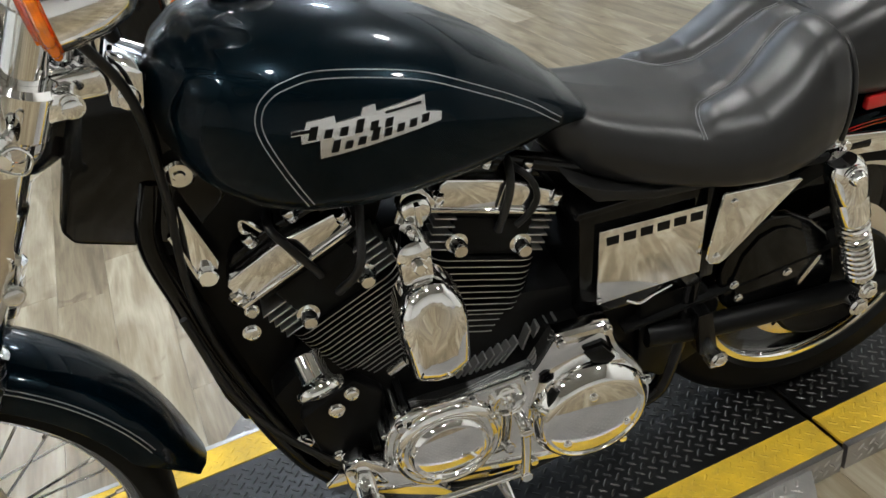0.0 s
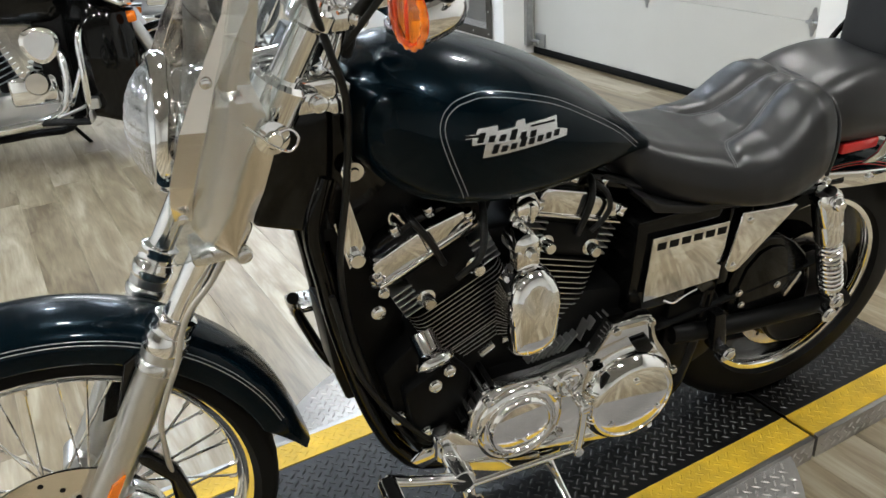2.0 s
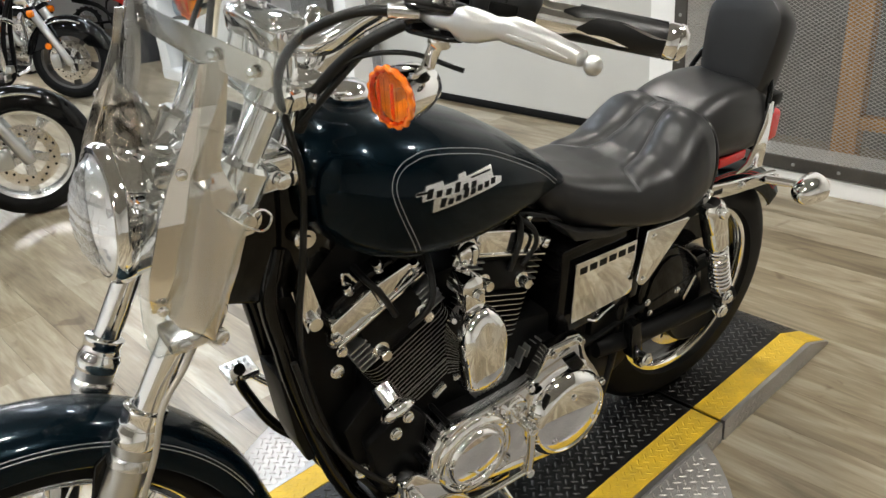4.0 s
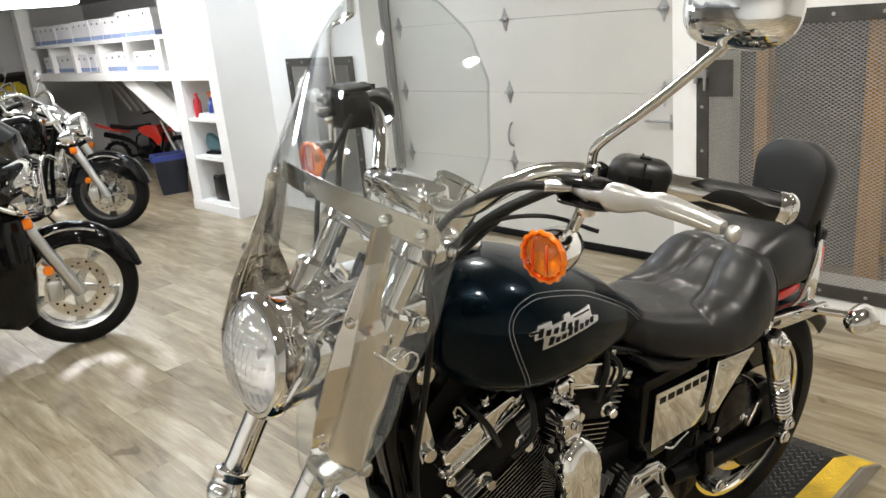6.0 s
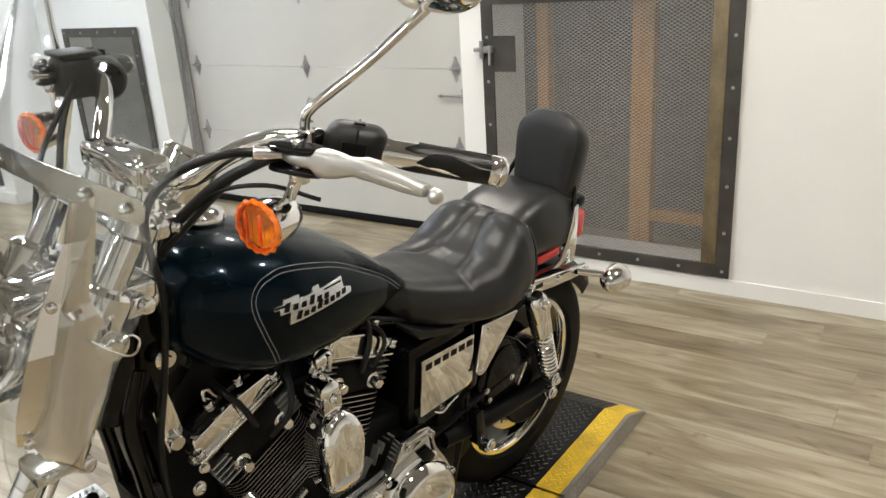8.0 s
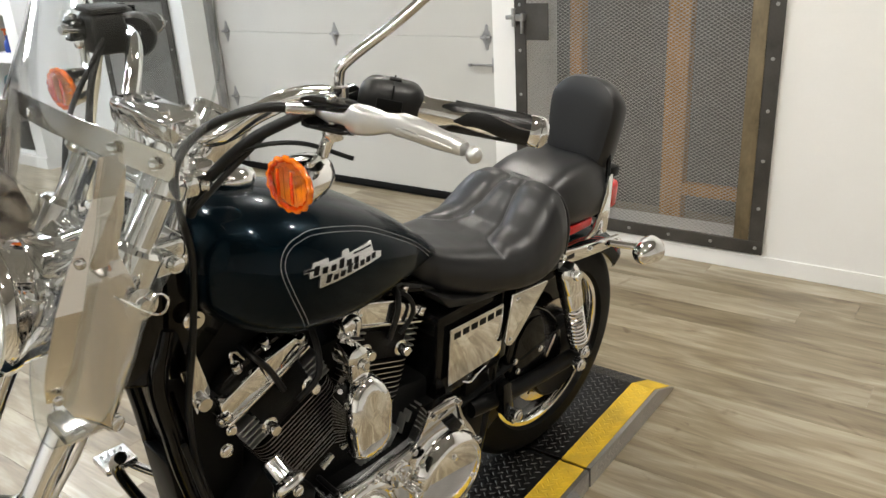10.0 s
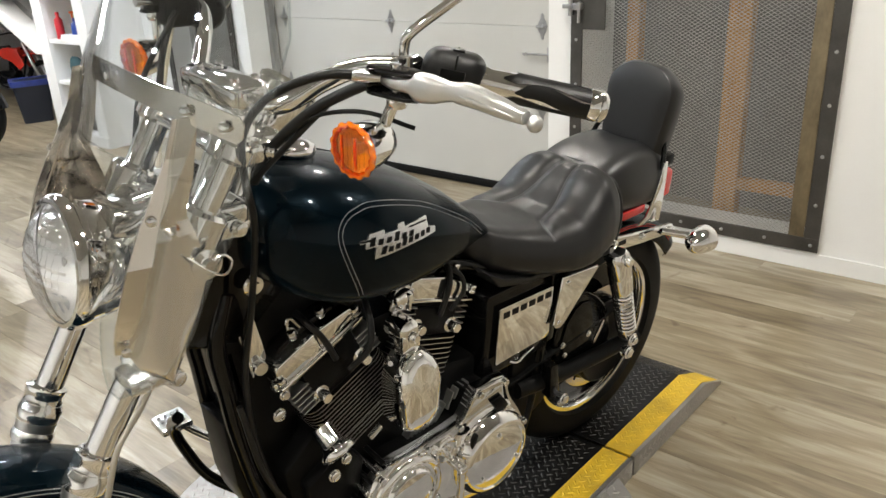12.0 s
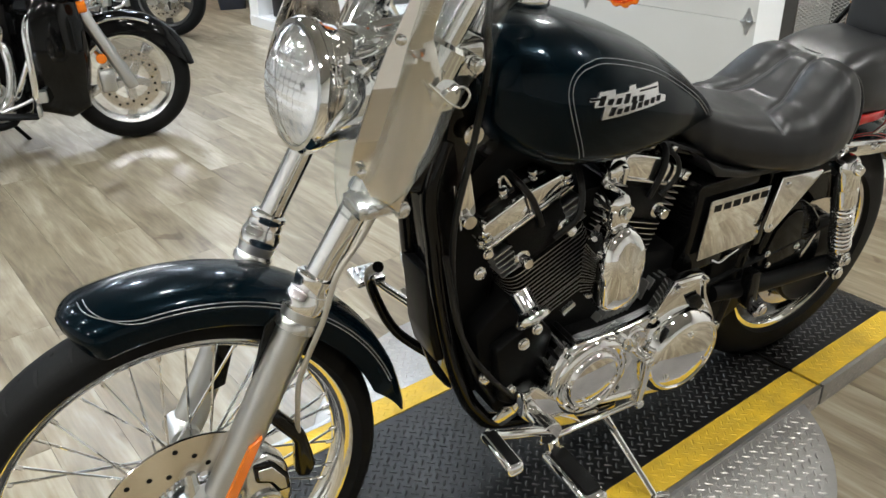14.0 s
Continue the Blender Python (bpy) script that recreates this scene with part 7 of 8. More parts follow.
set_down("white_bottle", joined(lathe([(0, 1.065), (0.045, 1.065), (0.045, 1.20), (0.02, 1.24), (0.02, 1.27), (0, 1.27)], 20, pose(RV0 + 0.14, 5.45, 0))), CARD, "white bottle on the lower rack board", "bottle", smooth=True)

# the underside of a stair below the rack
stair = thing("stair_soffit", "white sloping boards under a stair", "stair", ROOM)
for i in range(5):
    v = 1.84 + i * 0.20
    part("sloping_board", moved(prism([(-6.55, 0.984), (-6.30, 0.984), (-5.56, 0.60), (-5.56, 0.545), (-5.66, 0.545), (-6.55, 0.955)], 0, 0.15), pose(v, 0, 0, 0, 0, -90)), WALL, stair, smooth=False)
part("low_panel", box(1.90, 2.85, 5.23, 5.66, FLOOR, 0.544, 0.004), WALL, stair, "white panel under the stair", smooth=False)
room_part("wall_store_infill", box(2.55, 2.6, 5.23, 8.7, FLOOR, 1.03), mat("grey_mesh_sheet", (0.34, 0.34, 0.34), 0.55, 0.3, var=0.35, scale=40, bump=0.4, bump_scale=90), "grey perforated sheet wall under the rack", category="wall")
for i in range(7):
    set_down("stored_pipe", tube([(2.2 + 0.03 * i, 7.9 - 0.13 * i, 0.97), (2.25 + 0.02 * i, 7.5 - 0.13 * i, 0.62)], 0.018, 10, 0), MESH, "grey pipe leaning under the rack", "pipe", "leaning pipes", smooth=True)

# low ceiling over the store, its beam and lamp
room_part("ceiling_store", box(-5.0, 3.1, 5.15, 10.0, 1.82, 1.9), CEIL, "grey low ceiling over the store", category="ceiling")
room_part("beam", box(-5.0, 1.689, 4.96, 5.149, 1.735, 1.95, 0.003), mat("grey_beam_paint", (0.20, 0.20, 0.20), 0.55, var=0.15, scale=5), "grey painted beam before the store", category="beam")
room_part("wall_over_beam", box(-5.0, 1.689, 5.0, 5.149, 1.951, CEILING), WALL, "white wall above the beam", category="wall")
strip = thing("strip_lamp", "white fluorescent strip lamp, lit, under the store ceiling", "lamp", ROOM)
part("pan", box(-0.12, 1.38, 5.86, 6.16, 1.77, 1.8195, 0.006), CEIL, strip, smooth=False)
part("diffuser", box(-0.10, 1.36, 5.89, 6.13, 1.665, 1.769, 0.02), glow("store_tube", (1.0, 0.99, 0.97), 38.0), strip, "glowing white diffuser")

# ---------------------------------------------------------------- what stands in the pier's niches
for z in (0.37, 0.675):
    ob = set_down("shelf_board", box(B0 + 0.012, B1 - 0.021, 4.601, 5.069, z, z + 0.028, 0.003), WALL, "white painted shelf board in a niche", "shelf", "niche shelves")
set_down("base_board", box(B0 - 0.012, B0 - 0.001, 4.465, 5.215, FLOOR, 0.022, 0.003), WALL, "white base board of the pier", "skirting")


def bottle(u, v, z, r, h, body, cap, label, neck=0.45, trigger=False):
    ob = thing("bottle", label, "bottle", ROOM @ pose(v, u, z), "bottles in the niche")
    part("body", lathe([(0, 0), (r, 0.0), (r, h * 0.62), (r * 0.9, h * 0.72), (r * neck, h * 0.84), (r * neck, h * 0.90), (0, h * 0.90)], 20), body, ob)
    c = lathe([(0, h * 0.88), (r * neck * 1.15, h * 0.88), (r * neck * 1.15, h), (0, h)], 16)
    if trigger:
        c = joined(c, box(-0.055, 0.02, -0.012, 0.012, h * 0.98, h * 1.07, 0.004), box(-0.045, -0.035, -0.008, 0.008, h * 0.80, h, 0.002))
    part("cap", c, cap, ob)
    return ob


def plain(name, c, rough=0.4):
    return mat(name, c, rough, var=0.2, scale=20, coat=0.2)


P_RED, P_BLUE, P_YEL, P_ORANGE, P_TEAL = plain("red_plastic", (0.55, 0.02, 0.03)), plain("blue_plastic", (0.02, 0.06, 0.32)), plain("yellow_plastic", (0.75, 0.55, 0.02)), plain("orange_plastic", (0.75, 0.16, 0.03)), plain("teal_cloth", (0.05, 0.12, 0.14), 0.8)
bottle(4.99, 1.76, 0.7035, 0.030, 0.19, P_RED, P_RED, "red spray bottle standing on the niche shelf", 0.4)
bottle(4.89, 1.86, 0.7035, 0.042, 0.18, P_BLUE, P_ORANGE, "blue bottle with an orange trigger cap", 0.45, True)
bottle(4.82, 1.80, 0.7035, 0.035, 0.15, P_BLUE, P_BLUE, "dark blue bottle on the niche shelf")
bottle(4.75, 1.84, 0.7035, 0.034, 0.14, P_BLUE, P_YEL, "blue bottle with a yellow cap")
bottle(4.70, 1.95, 0.7035, 0.06, 0.27, P_YEL, P_YEL, "tall yellow jug on the niche shelf", 0.5)
bottle(4.80, 2.0, 0.7035, 0.055, 0.25, P_YEL, P_YEL, "tall yellow jug on the niche shelf", 0.5)
set_down("paper_stack", joined(box(1.72, 1.86, 4.64, 4.93, 0.7035, 0.722, 0.002), box(1.73, 1.85, 4.68, 4.94, 0.7225, 0.737, 0.002)), CARD, "white stack of papers on the niche shelf", "papers")


def boot(u, v, turn):
    ob = thing("work_boot", "dark grey boot lying on the niche shelf", "boot", ROOM @ pose(v, u, 0.3985, 0, 0, turn), "boots in the niche")
    def sec(x, w, h0, h1):
        return [(x, w * math.cos(q), (h0 + h1) / 2 + (h1 - h0) / 2 * math.sin(q)) for q in [2 * math.pi * j / 16 for j in range(16)]]
    part("upper", loft([sec(-0.13, 0.012, 0.022, 0.04), sec(-0.12, 0.034, 0.018, 0.06), sec(-0.06, 0.042, 0.018, 0.085), sec(0.0, 0.038, 0.018, 0.13), sec(0.06, 0.042, 0.018, 0.165), sec(0.10, 0.036, 0.018, 0.165), sec(0.115, 0.02, 0.02, 0.15)]), P_TEAL, ob)
    part("sole", box(-0.135, 0.12, -0.042, 0.042, 0.0, 0.0175, 0.006), RUBBER, ob, "black rubber sole")
    return ob


boot(4.92, 1.84, 100)
boot(4.80, 1.88, 75)
boot(4.68, 1.90, 40)
set_down("tool_case", joined(box(1.75, 1.98, 4.72, 4.94, 0.031, 0.225, 0.012), tube([(1.745, 4.78, 0.20), (1.735, 4.79, 0.24), (1.735, 4.87, 0.24), (1.745, 4.88, 0.20)], 0.006, 8, 4)), PLASTIC, "black case standing in the lowest niche", "case", smooth=True)
set_down("yellow_tin", lathe([(0, 0.031), (0.035, 0.031), (0.035, 0.25), (0.02, 0.27), (0, 0.27)], 20, pose(1.98, 4.66, 0)), mat("olive_tin", (0.35, 0.30, 0.05), 0.4, var=0.3), "olive yellow tin in the lowest niche", "tin", smooth=True)

# bin with a blue liner
bin_ = thing("waste_bin", "tapered dark plastic bin with a blue liner", "bin", pose(1.0, 6.28, FLOOR, 0, 0, -12))
def sq(w, d, z, k=0.03):
    pts = []
    for cx, cy, a0 in ((w - k, d - k, 0), (-w + k, d - k, 90), (-w + k, -d + k, 180), (w - k, -d + k, 270)):
        pts += [(cx + k * math.cos(radians(a0 + j * 30)), cy + k * math.sin(radians(a0 + j * 30)), z) for j in range(4)]
    return pts
part("tub", loft([sq(0.115, 0.085, 0), sq(0.15, 0.115, 0.34), sq(0.158, 0.122, 0.345), sq(0.158, 0.122, 0.36)]), mat("navy_bin_plastic", (0.012, 0.016, 0.028), 0.45, var=0.2, spread=0.1, bump=0.1), bin_)
part("liner", loft([sq(0.163, 0.127, 0.318), sq(0.166, 0.130, 0.345), sq(0.164, 0.128, 0.366), sq(0.14, 0.105, 0.368), sq(0.10, 0.07, 0.34)]), mat("blue_liner_film", (0.03, 0.05, 0.22), 0.3, var=0.4, scale=30, bump=0.6, bump_scale=60), bin_, "creased blue bin liner")
dark_bag = thing("rubbish_bag", "small black bag slumped beside the bin", "bag", pose(1.28, 6.2, FLOOR))
part("sack", lathe([(0, 0), (0.09, 0.0), (0.11, 0.06), (0.10, 0.16), (0.05, 0.24), (0.02, 0.27), (0, 0.27)], 18), mat("black_film", (0.008, 0.008, 0.009), 0.3, bump=0.8, bump_scale=40), dark_bag)

# ---------------------------------------------------------------- the other motorcycles; x to the rear, y to the right
def arc(cx, cz, r, a0, a1, n):
    return [(cx + r * math.cos(radians(a0 + (a1 - a0) * i / (n - 1))), cz + r * math.sin(radians(a0 + (a1 - a0) * i / (n - 1)))) for i in range(n)]


def fender(cx, cz, r, a0, a1, w, drop, n=22):
    """A skirted mudguard bent round a wheel."""
    secs = []
    for i in range(n):
        a = radians(a0 + (a1 - a0) * i / (n - 1))
        e = min(1.0, math.sin(math.pi * (i + 0.6) / (n + 0.2)) * 2.2)
        s = []
        for j in range(13):
            q = -1 + j / 6
            rr = r - (drop * e + 0.012) * max(0.0, abs(q) - 0.25) ** 1.9 * 1.5
            s.append((cx + rr * math.cos(a), w * math.sin(q * 1.35) * (0.85 + 0.15 * e), cz + rr * math.sin(a)))
        s += [(x, y * 0.93, z - 0.003) for x, y, z in reversed(s)]
        secs.append(s)
    return loft(secs)


def cast_wheel(ob, name, cx, r, rim_r, w, spokes, finish):
    """A road wheel with its axle across y."""
    wheel = part(name, lathe([(rim_r * 0.93, -w * 0.42), (rim_r, -w * 0.46), (rim_r + 0.006, -w * 0.40), (rim_r - 0.012, -w * 0.3), (rim_r - 0.012, w * 0.3), (rim_r + 0.006, w * 0.40), (rim_r, w * 0.46), (rim_r * 0.93, w * 0.42), (rim_r * 0.90, 0), (rim_r * 0.93, -w * 0.42)], 48, facing_left(cx, 0, r)), finish, ob, "silver cast wheel rim")
    prof = [(rim_r - 0.004, -w * 0.40), (rim_r + 0.018, -w * 0.50)]
    prof += [(rim_r + 0.02 + (r - rim_r - 0.02) * math.sin(radians(q)) , -w * 0.5 * math.cos(radians(q)) ** 0.7) for q in (20, 45, 62, 76)]
    prof += [(r, 0)] + [(a, -h) for a, h in reversed(prof)]
    part("tyre", lathe(prof, 56, facing_left(cx, 0, r)), RUBBER, wheel, "black road tyre")
    part("hub", joined(rod((cx, -0.07, r), (cx, 0.07, r), 0.034, 24, 0.006), rod((cx, 0.068, r), (cx, 0.085, r), 0.016, 6)), finish, wheel)
    for i in range(spokes):
        a = 360 / spokes * i + 14
        b = prism([(0.025, -0.024), (rim_r * 0.55, -0.013), (rim_r * 0.94, -0.030), (rim_r * 0.94, 0.030), (rim_r * 0.55, 0.013), (0.025, 0.024)], -0.016, 0.016, 0.005, 2)
        part("spoke", moved(b, pose(cx, 0, r, 0, a, 0)), finish, wheel)
    return wheel


def disc(parent, cx, r, y, R, carrier=True):
    d = part("brake_disc", lathe([(R * 0.62, -0.0025), (R, -0.0025), (R, 0.0025), (R * 0.62, 0.0025), (R * 0.62, -0.0025)], 48, facing_left(cx, y, r)), STEEL, parent, "drilled steel brake disc")
    for i in range(24):
        a, q = 2 * math.pi * i / 24, R * (0.72 + 0.09 * (i % 3))
        part("drill_hole", rod((cx + q * math.cos(a), y - 0.0032, r + q * math.sin(a)), (cx + q * math.cos(a), y + 0.0032, r + q * math.sin(a)), 0.006, 8, 0.0002), SATIN, d)
    for i in range(5):
        a = 72 * i + 20
        part("carrier_arm", moved(prism([(0.02, -0.014), (R * 0.66, -0.02), (R * 0.66, 0.02), (0.02, 0.014)], -0.003, 0.003, 0.001, 1), pose(cx, y + 0.002, r, 0, a, 0)), ALU_POL, d)
    return d


def cruiser(at, label, lowers=False, bags=False, finish=ALU_POL, skirt=0.10, turn=0.0, fr=0.29):
    ob = thing("motorcycle", label, "motorcycle", at, "parked motorcycles")
    wheel = cast_wheel(ob, "front_wheel", 0.0, fr, fr * 0.72, 0.125, 5, finish)
    d = disc(wheel, 0.0, fr, 0.062, fr * 0.50)
    part("front_caliper", joined(box(0.06, 0.13, 0.05, 0.095, fr - 0.045, fr + 0.06, 0.012), box(0.075, 0.12, 0.094, 0.102, fr - 0.03, fr + 0.045, 0.003)), ALU, ob)
    for y in (-0.105, 0.105):
        part("fork_slider", tube([(-0.012, y, fr - 0.03), (0.0, y, fr), (0.10, y, fr + 0.22), (0.175, y, fr + 0.385)], [0.020, 0.028, 0.029, 0.031], 16, 3), ALU, ob, "brushed alloy fork slider")
        part("dust_cover", rod((0.170, y, fr + 0.37), (0.184, y, fr + 0.40), 0.036, 20), SATIN, ob)
        part("fork_tube", rod((0.18, y, fr + 0.39), (0.33, y, fr + 0.70), 0.026, 18), CHROME, ob)
        part("reflector", lathe([(0, 0), (0.024, 0), (0.022, 0.006), (0, 0.009)], 20, along((0.105, y + math.copysign(0.028, y), fr + 0.12), (0.105, y * 2, fr + 0.12))), AMBER, ob, "round amber reflector")
    fender_ob = part("front_fender", fender(0.0, fr, fr + 0.03, 172, 14, 0.078, skirt), GLOSS, ob, "gloss black mudguard")
    part("fender_trim", tube([(x, 0.068, z) for x, z in arc(0, fr, fr - 0.004, 118, 60, 9)], 0.006, 8, 2), CHROME, fender_ob, "chrome trim strip")
    # lamp, bars
    part("headlight_shell", lathe([(0, 0.16), (0.05, 0.15), (0.09, 0.09), (0.10, 0.0), (0.096, -0.012), (0.088, -0.012), (0.085, 0.0), (0.0, 0.0)], 32, along((0.10, 0, fr + 0.53), (0.40, 0, fr + 0.50))), CHROME, ob, "chrome headlight shell")
    part("headlight_lens", lathe([(0.084, -0.004), (0.06, -0.022), (0.0, -0.030)], 32, along((0.10, 0, fr + 0.53), (0.40, 0, fr + 0.50))), GLASS, ob)
    for y in (-0.19, 0.19):
        lamp_ = part("passing_lamp", lathe([(0, 0.10), (0.035, 0.085), (0.052, 0.03), (0.054, 0.0), (0.046, 0.0), (0.044, 0.01), (0, 0.02)], 24, along((0.13, y, fr + 0.46), (0.40, y, fr + 0.44))), CHROME, ob, "chrome passing lamp")
        part("signal_lens", lathe([(0, -0.012), (0.022, -0.008), (0.026, 0.004), (0.026, 0.03), (0, 0.03)], 20, along((0.13, y * 1.02, fr + 0.36), (0.30, y * 1.02, fr + 0.35))), AMBER, lamp_, "amber turn signal")
    part("lamp_bar", tube([(0.2, -0.22, fr + 0.44), (0.19, 0, fr + 0.42), (0.2, 0.22, fr + 0.44)], 0.014, 10, 4), CHROME, ob)
    part("fork_yoke", box(0.21, 0.32, -0.14, 0.14, fr + 0.56, fr + 0.60, 0.012), CHROME, ob)
    part("nacelle", loft([[(x, w * math.cos(q), z + h * math.sin(q)) for q in [2 * math.pi * j / 16 for j in range(16)]] for x, w, z, h in ((0.20, 0.09, fr + 0.58, 0.05), (0.27, 0.12, fr + 0.63, 0.06), (0.36, 0.10, fr + 0.66, 0.05), (0.42, 0.05, fr + 0.66, 0.02))]), CHROME, ob, "chrome fork nacelle")
    part("handlebar", tube([(0.78, -0.40, fr + 0.70), (0.62, -0.37, fr + 0.74), (0.42, -0.27, fr + 0.80), (0.32, -0.08, fr + 0.70), (0.32, 0.08, fr + 0.70), (0.42, 0.27, fr + 0.80), (0.62, 0.37, fr + 0.74), (0.78, 0.40, fr + 0.70)], 0.0125, 12, 5), CHROME, ob)
    for s in (-1, 1):
        part("grip", rod((0.66, s * 0.378, fr + 0.733), (0.80, s * 0.404, fr + 0.694), 0.019, 14), HOSE, ob, "black rubber grip")
        stem = part("mirror_stem", tube([(0.56, s * 0.35, fr + 0.76), (0.53, s * 0.40, fr + 0.84), (0.53, s * 0.42, fr + 0.90)], 0.006, 8, 4), CHROME, ob)
        part("mirror_head", lathe([(0, 0), (0.045, 0.004), (0.05, 0.012), (0.03, 0.028), (0, 0.03)], 20, along((0.545, s * 0.43, fr + 0.93), (0.40, s * 0.43, fr + 0.94))), CHROME, stem)
        part("lever", tube([(0.58, s * 0.36, fr + 0.75), (0.62, s * 0.40, fr + 0.755), (0.78, s * 0.45, fr + 0.70)], 0.007, 8, 4), ALU_POL, ob)
    # frame, tank, seat
    part("frame_tube", tube([(0.30, 0, fr + 0.55), (0.42, 0.06, fr + 0.25), (0.50, 0.08, fr - 0.10), (0.70, 0.09, fr - 0.14), (1.15, 0.09, fr - 0.12), (1.30, 0.08, fr + 0.20)], 0.018, 12, 4), SATIN, ob)
    part("frame_tube", tube([(0.30, 0, fr + 0.55), (0.42, -0.06, fr + 0.25), (0.50, -0.08, fr - 0.10), (0.70, -0.09, fr - 0.14), (1.15, -0.09, fr - 0.12), (1.30, -0.08, fr + 0.20)], 0.018, 12, 4), SATIN, ob)
    def oval(x, w, z0, z1, e=2.4):
        return [(x, w * math.copysign(abs(math.cos(q)) ** (2 / e), math.cos(q)), (z0 + z1) / 2 + (z1 - z0) / 2 * math.copysign(abs(math.sin(q)) ** (2 / e), math.sin(q))) for q in [2 * math.pi * j / 24 for j in range(24)]]
    part("fuel_tank", loft([oval(0.40, 0.03, fr + 0.40, fr + 0.56), oval(0.42, 0.09, fr + 0.36, fr + 0.60), oval(0.50, 0.145, fr + 0.34, fr + 0.655), oval(0.62, 0.16, fr + 0.345, fr + 0.67), oval(0.76, 0.15, fr + 0.36, fr + 0.63), oval(0.90, 0.11, fr + 0.38, fr + 0.54), oval(0.97, 0.05, fr + 0.40, fr + 0.47)]), GLOSS, ob, "gloss black fuel tank")
    part("tank_cap", lathe([(0, 0), (0.035, 0), (0.033, 0.014), (0, 0.018)], 20, pose(0.60, 0.06, fr + 0.655)), CHROME, ob)
    part("seat", loft([oval(0.93, 0.06, fr + 0.40, fr + 0.46), oval(0.98, 0.12, fr + 0.34, fr + 0.47), oval(1.10, 0.17, fr + 0.32, fr + 0.45), oval(1.24, 0.18, fr + 0.33, fr + 0.47), oval(1.32, 0.16, fr + 0.36, fr + 0.53), oval(1.48, 0.14, fr + 0.40, fr + 0.54), oval(1.62, 0.10, fr + 0.40, fr + 0.52), oval(1.66, 0.03, fr + 0.42, fr + 0.48)]), LEATHER, ob, "black vinyl seat")
    # engine
    part("crankcase", joined(box(0.52, 0.86, -0.10, 0.10, fr - 0.13, fr + 0.06, 0.03), box(0.84, 1.10, -0.11, 0.11, fr - 0.10, fr + 0.10, 0.035)), ALU, ob, "grey alloy crankcase")
    for x0, ax in ((0.63, -0.38), (0.75, 0.38)):
        c = part("cylinder", rod((x0, 0, fr + 0.05), (x0 + ax * 0.24, 0, fr + 0.30), 0.052, 20), SATIN, ob)
        for i in range(9):
            k = 0.06 + i * 0.024
            part("fin", moved(lathe([(0.03, -0.004), (0.078, -0.0025), (0.08, 0), (0.078, 0.0025), (0.03, 0.004)], 28), along((x0 + ax * k, 0, fr + 0.05 + k * 1.03), (x0 + ax, 0, fr + 1.08))), ALU, c)
        part("rocker_cover", moved(box(-0.075, 0.075, -0.075, 0.075, 0, 0.055, 0.018), along((x0 + ax * 0.27, 0, fr + 0.325), (x0 + ax, 0, fr + 1.08))), CHROME, c, "chrome rocker cover")
    part("air_cleaner", moved(joined(loft([[(0.085 * s * math.cos(q) * (1.0 + 0.25 * math.sin(q)), y, 0.085 * s * math.sin(q)) for q in [2 * math.pi * j / 30 for j in range(30)]] for y, s in ((0.0, 0.96), (0.035, 1.0), (0.055, 0.95), (0.062, 0.75), (0.062, 0.72))])), pose(0.56, 0.12, fr + 0.27)), CHROME, ob, "chrome air cleaner cover")
    part("timing_cover", moved(lathe([(0, 0.05), (0.048, 0.05), (0.056, 0.04), (0.06, 0.0), (0, 0)], 32), pose(0.62, 0.10, fr + 0.10, -90)), CHROME, ob, "round chrome timing cover")
    part("cam_cover", moved(box(-0.12, 0.09, 0, 0.03, -0.075, 0.06, 0.02), pose(0.66, 0.095, fr + 0.07)), CHROME, ob)
    part("exhaust_pipe", tube([(0.54, 0.08, fr + 0.24), (0.49, 0.13, fr + 0.22), (0.49, 0.16, fr + 0.06), (0.56, 0.175, fr - 0.05), (0.76, 0.18, fr - 0.085), (1.1, 0.18, fr - 0.085)], 0.024, 14, 6), CHROME, ob, "chrome exhaust pipe")
    part("exhaust_pipe", tube([(0.83, 0.08, fr + 0.25), (0.86, 0.14, fr + 0.20), (0.84, 0.18, fr + 0.05), (0.95, 0.19, fr - 0.02), (1.15, 0.19, fr - 0.03)], 0.024, 14, 6), CHROME, ob, "chrome exhaust pipe")
    for dz in (-0.085, -0.02):
        part("muffler", tube([(1.08, 0.185, fr + dz), (1.16, 0.185, fr + dz), (1.85, 0.185, fr + dz + 0.01), (1.90, 0.185, fr + dz + 0.012)], [0.025, 0.042, 0.044, 0.036], 18, 3), CHROME, ob, "chrome muffler")
    part("crash_bar", tube([(0.34, 0.05, fr + 0.30), (0.36, 0.17, fr + 0.34), (0.385, 0.24, fr + 0.28), (0.40, 0.25, fr + 0.05), (0.42, 0.20, fr - 0.06), (0.47, 0.09, fr - 0.09)], 0.0155, 14, 6), CHROME, ob, "chrome crash bar")
    part("crash_bar", tube([(0.34, -0.05, fr + 0.30), (0.36, -0.17, fr + 0.34), (0.385, -0.24, fr + 0.28), (0.40, -0.25, fr + 0.05), (0.42, -0.20, fr - 0.06), (0.47, -0.09, fr - 0.09)], 0.0155, 14, 6), CHROME, ob, "chrome crash bar")
    part("bar_stay", tube([(0.40, 0.245, fr + 0.16), (0.47, 0.22, fr + 0.02), (0.50, 0.10, fr - 0.03)], 0.012, 10, 3), CHROME, ob)
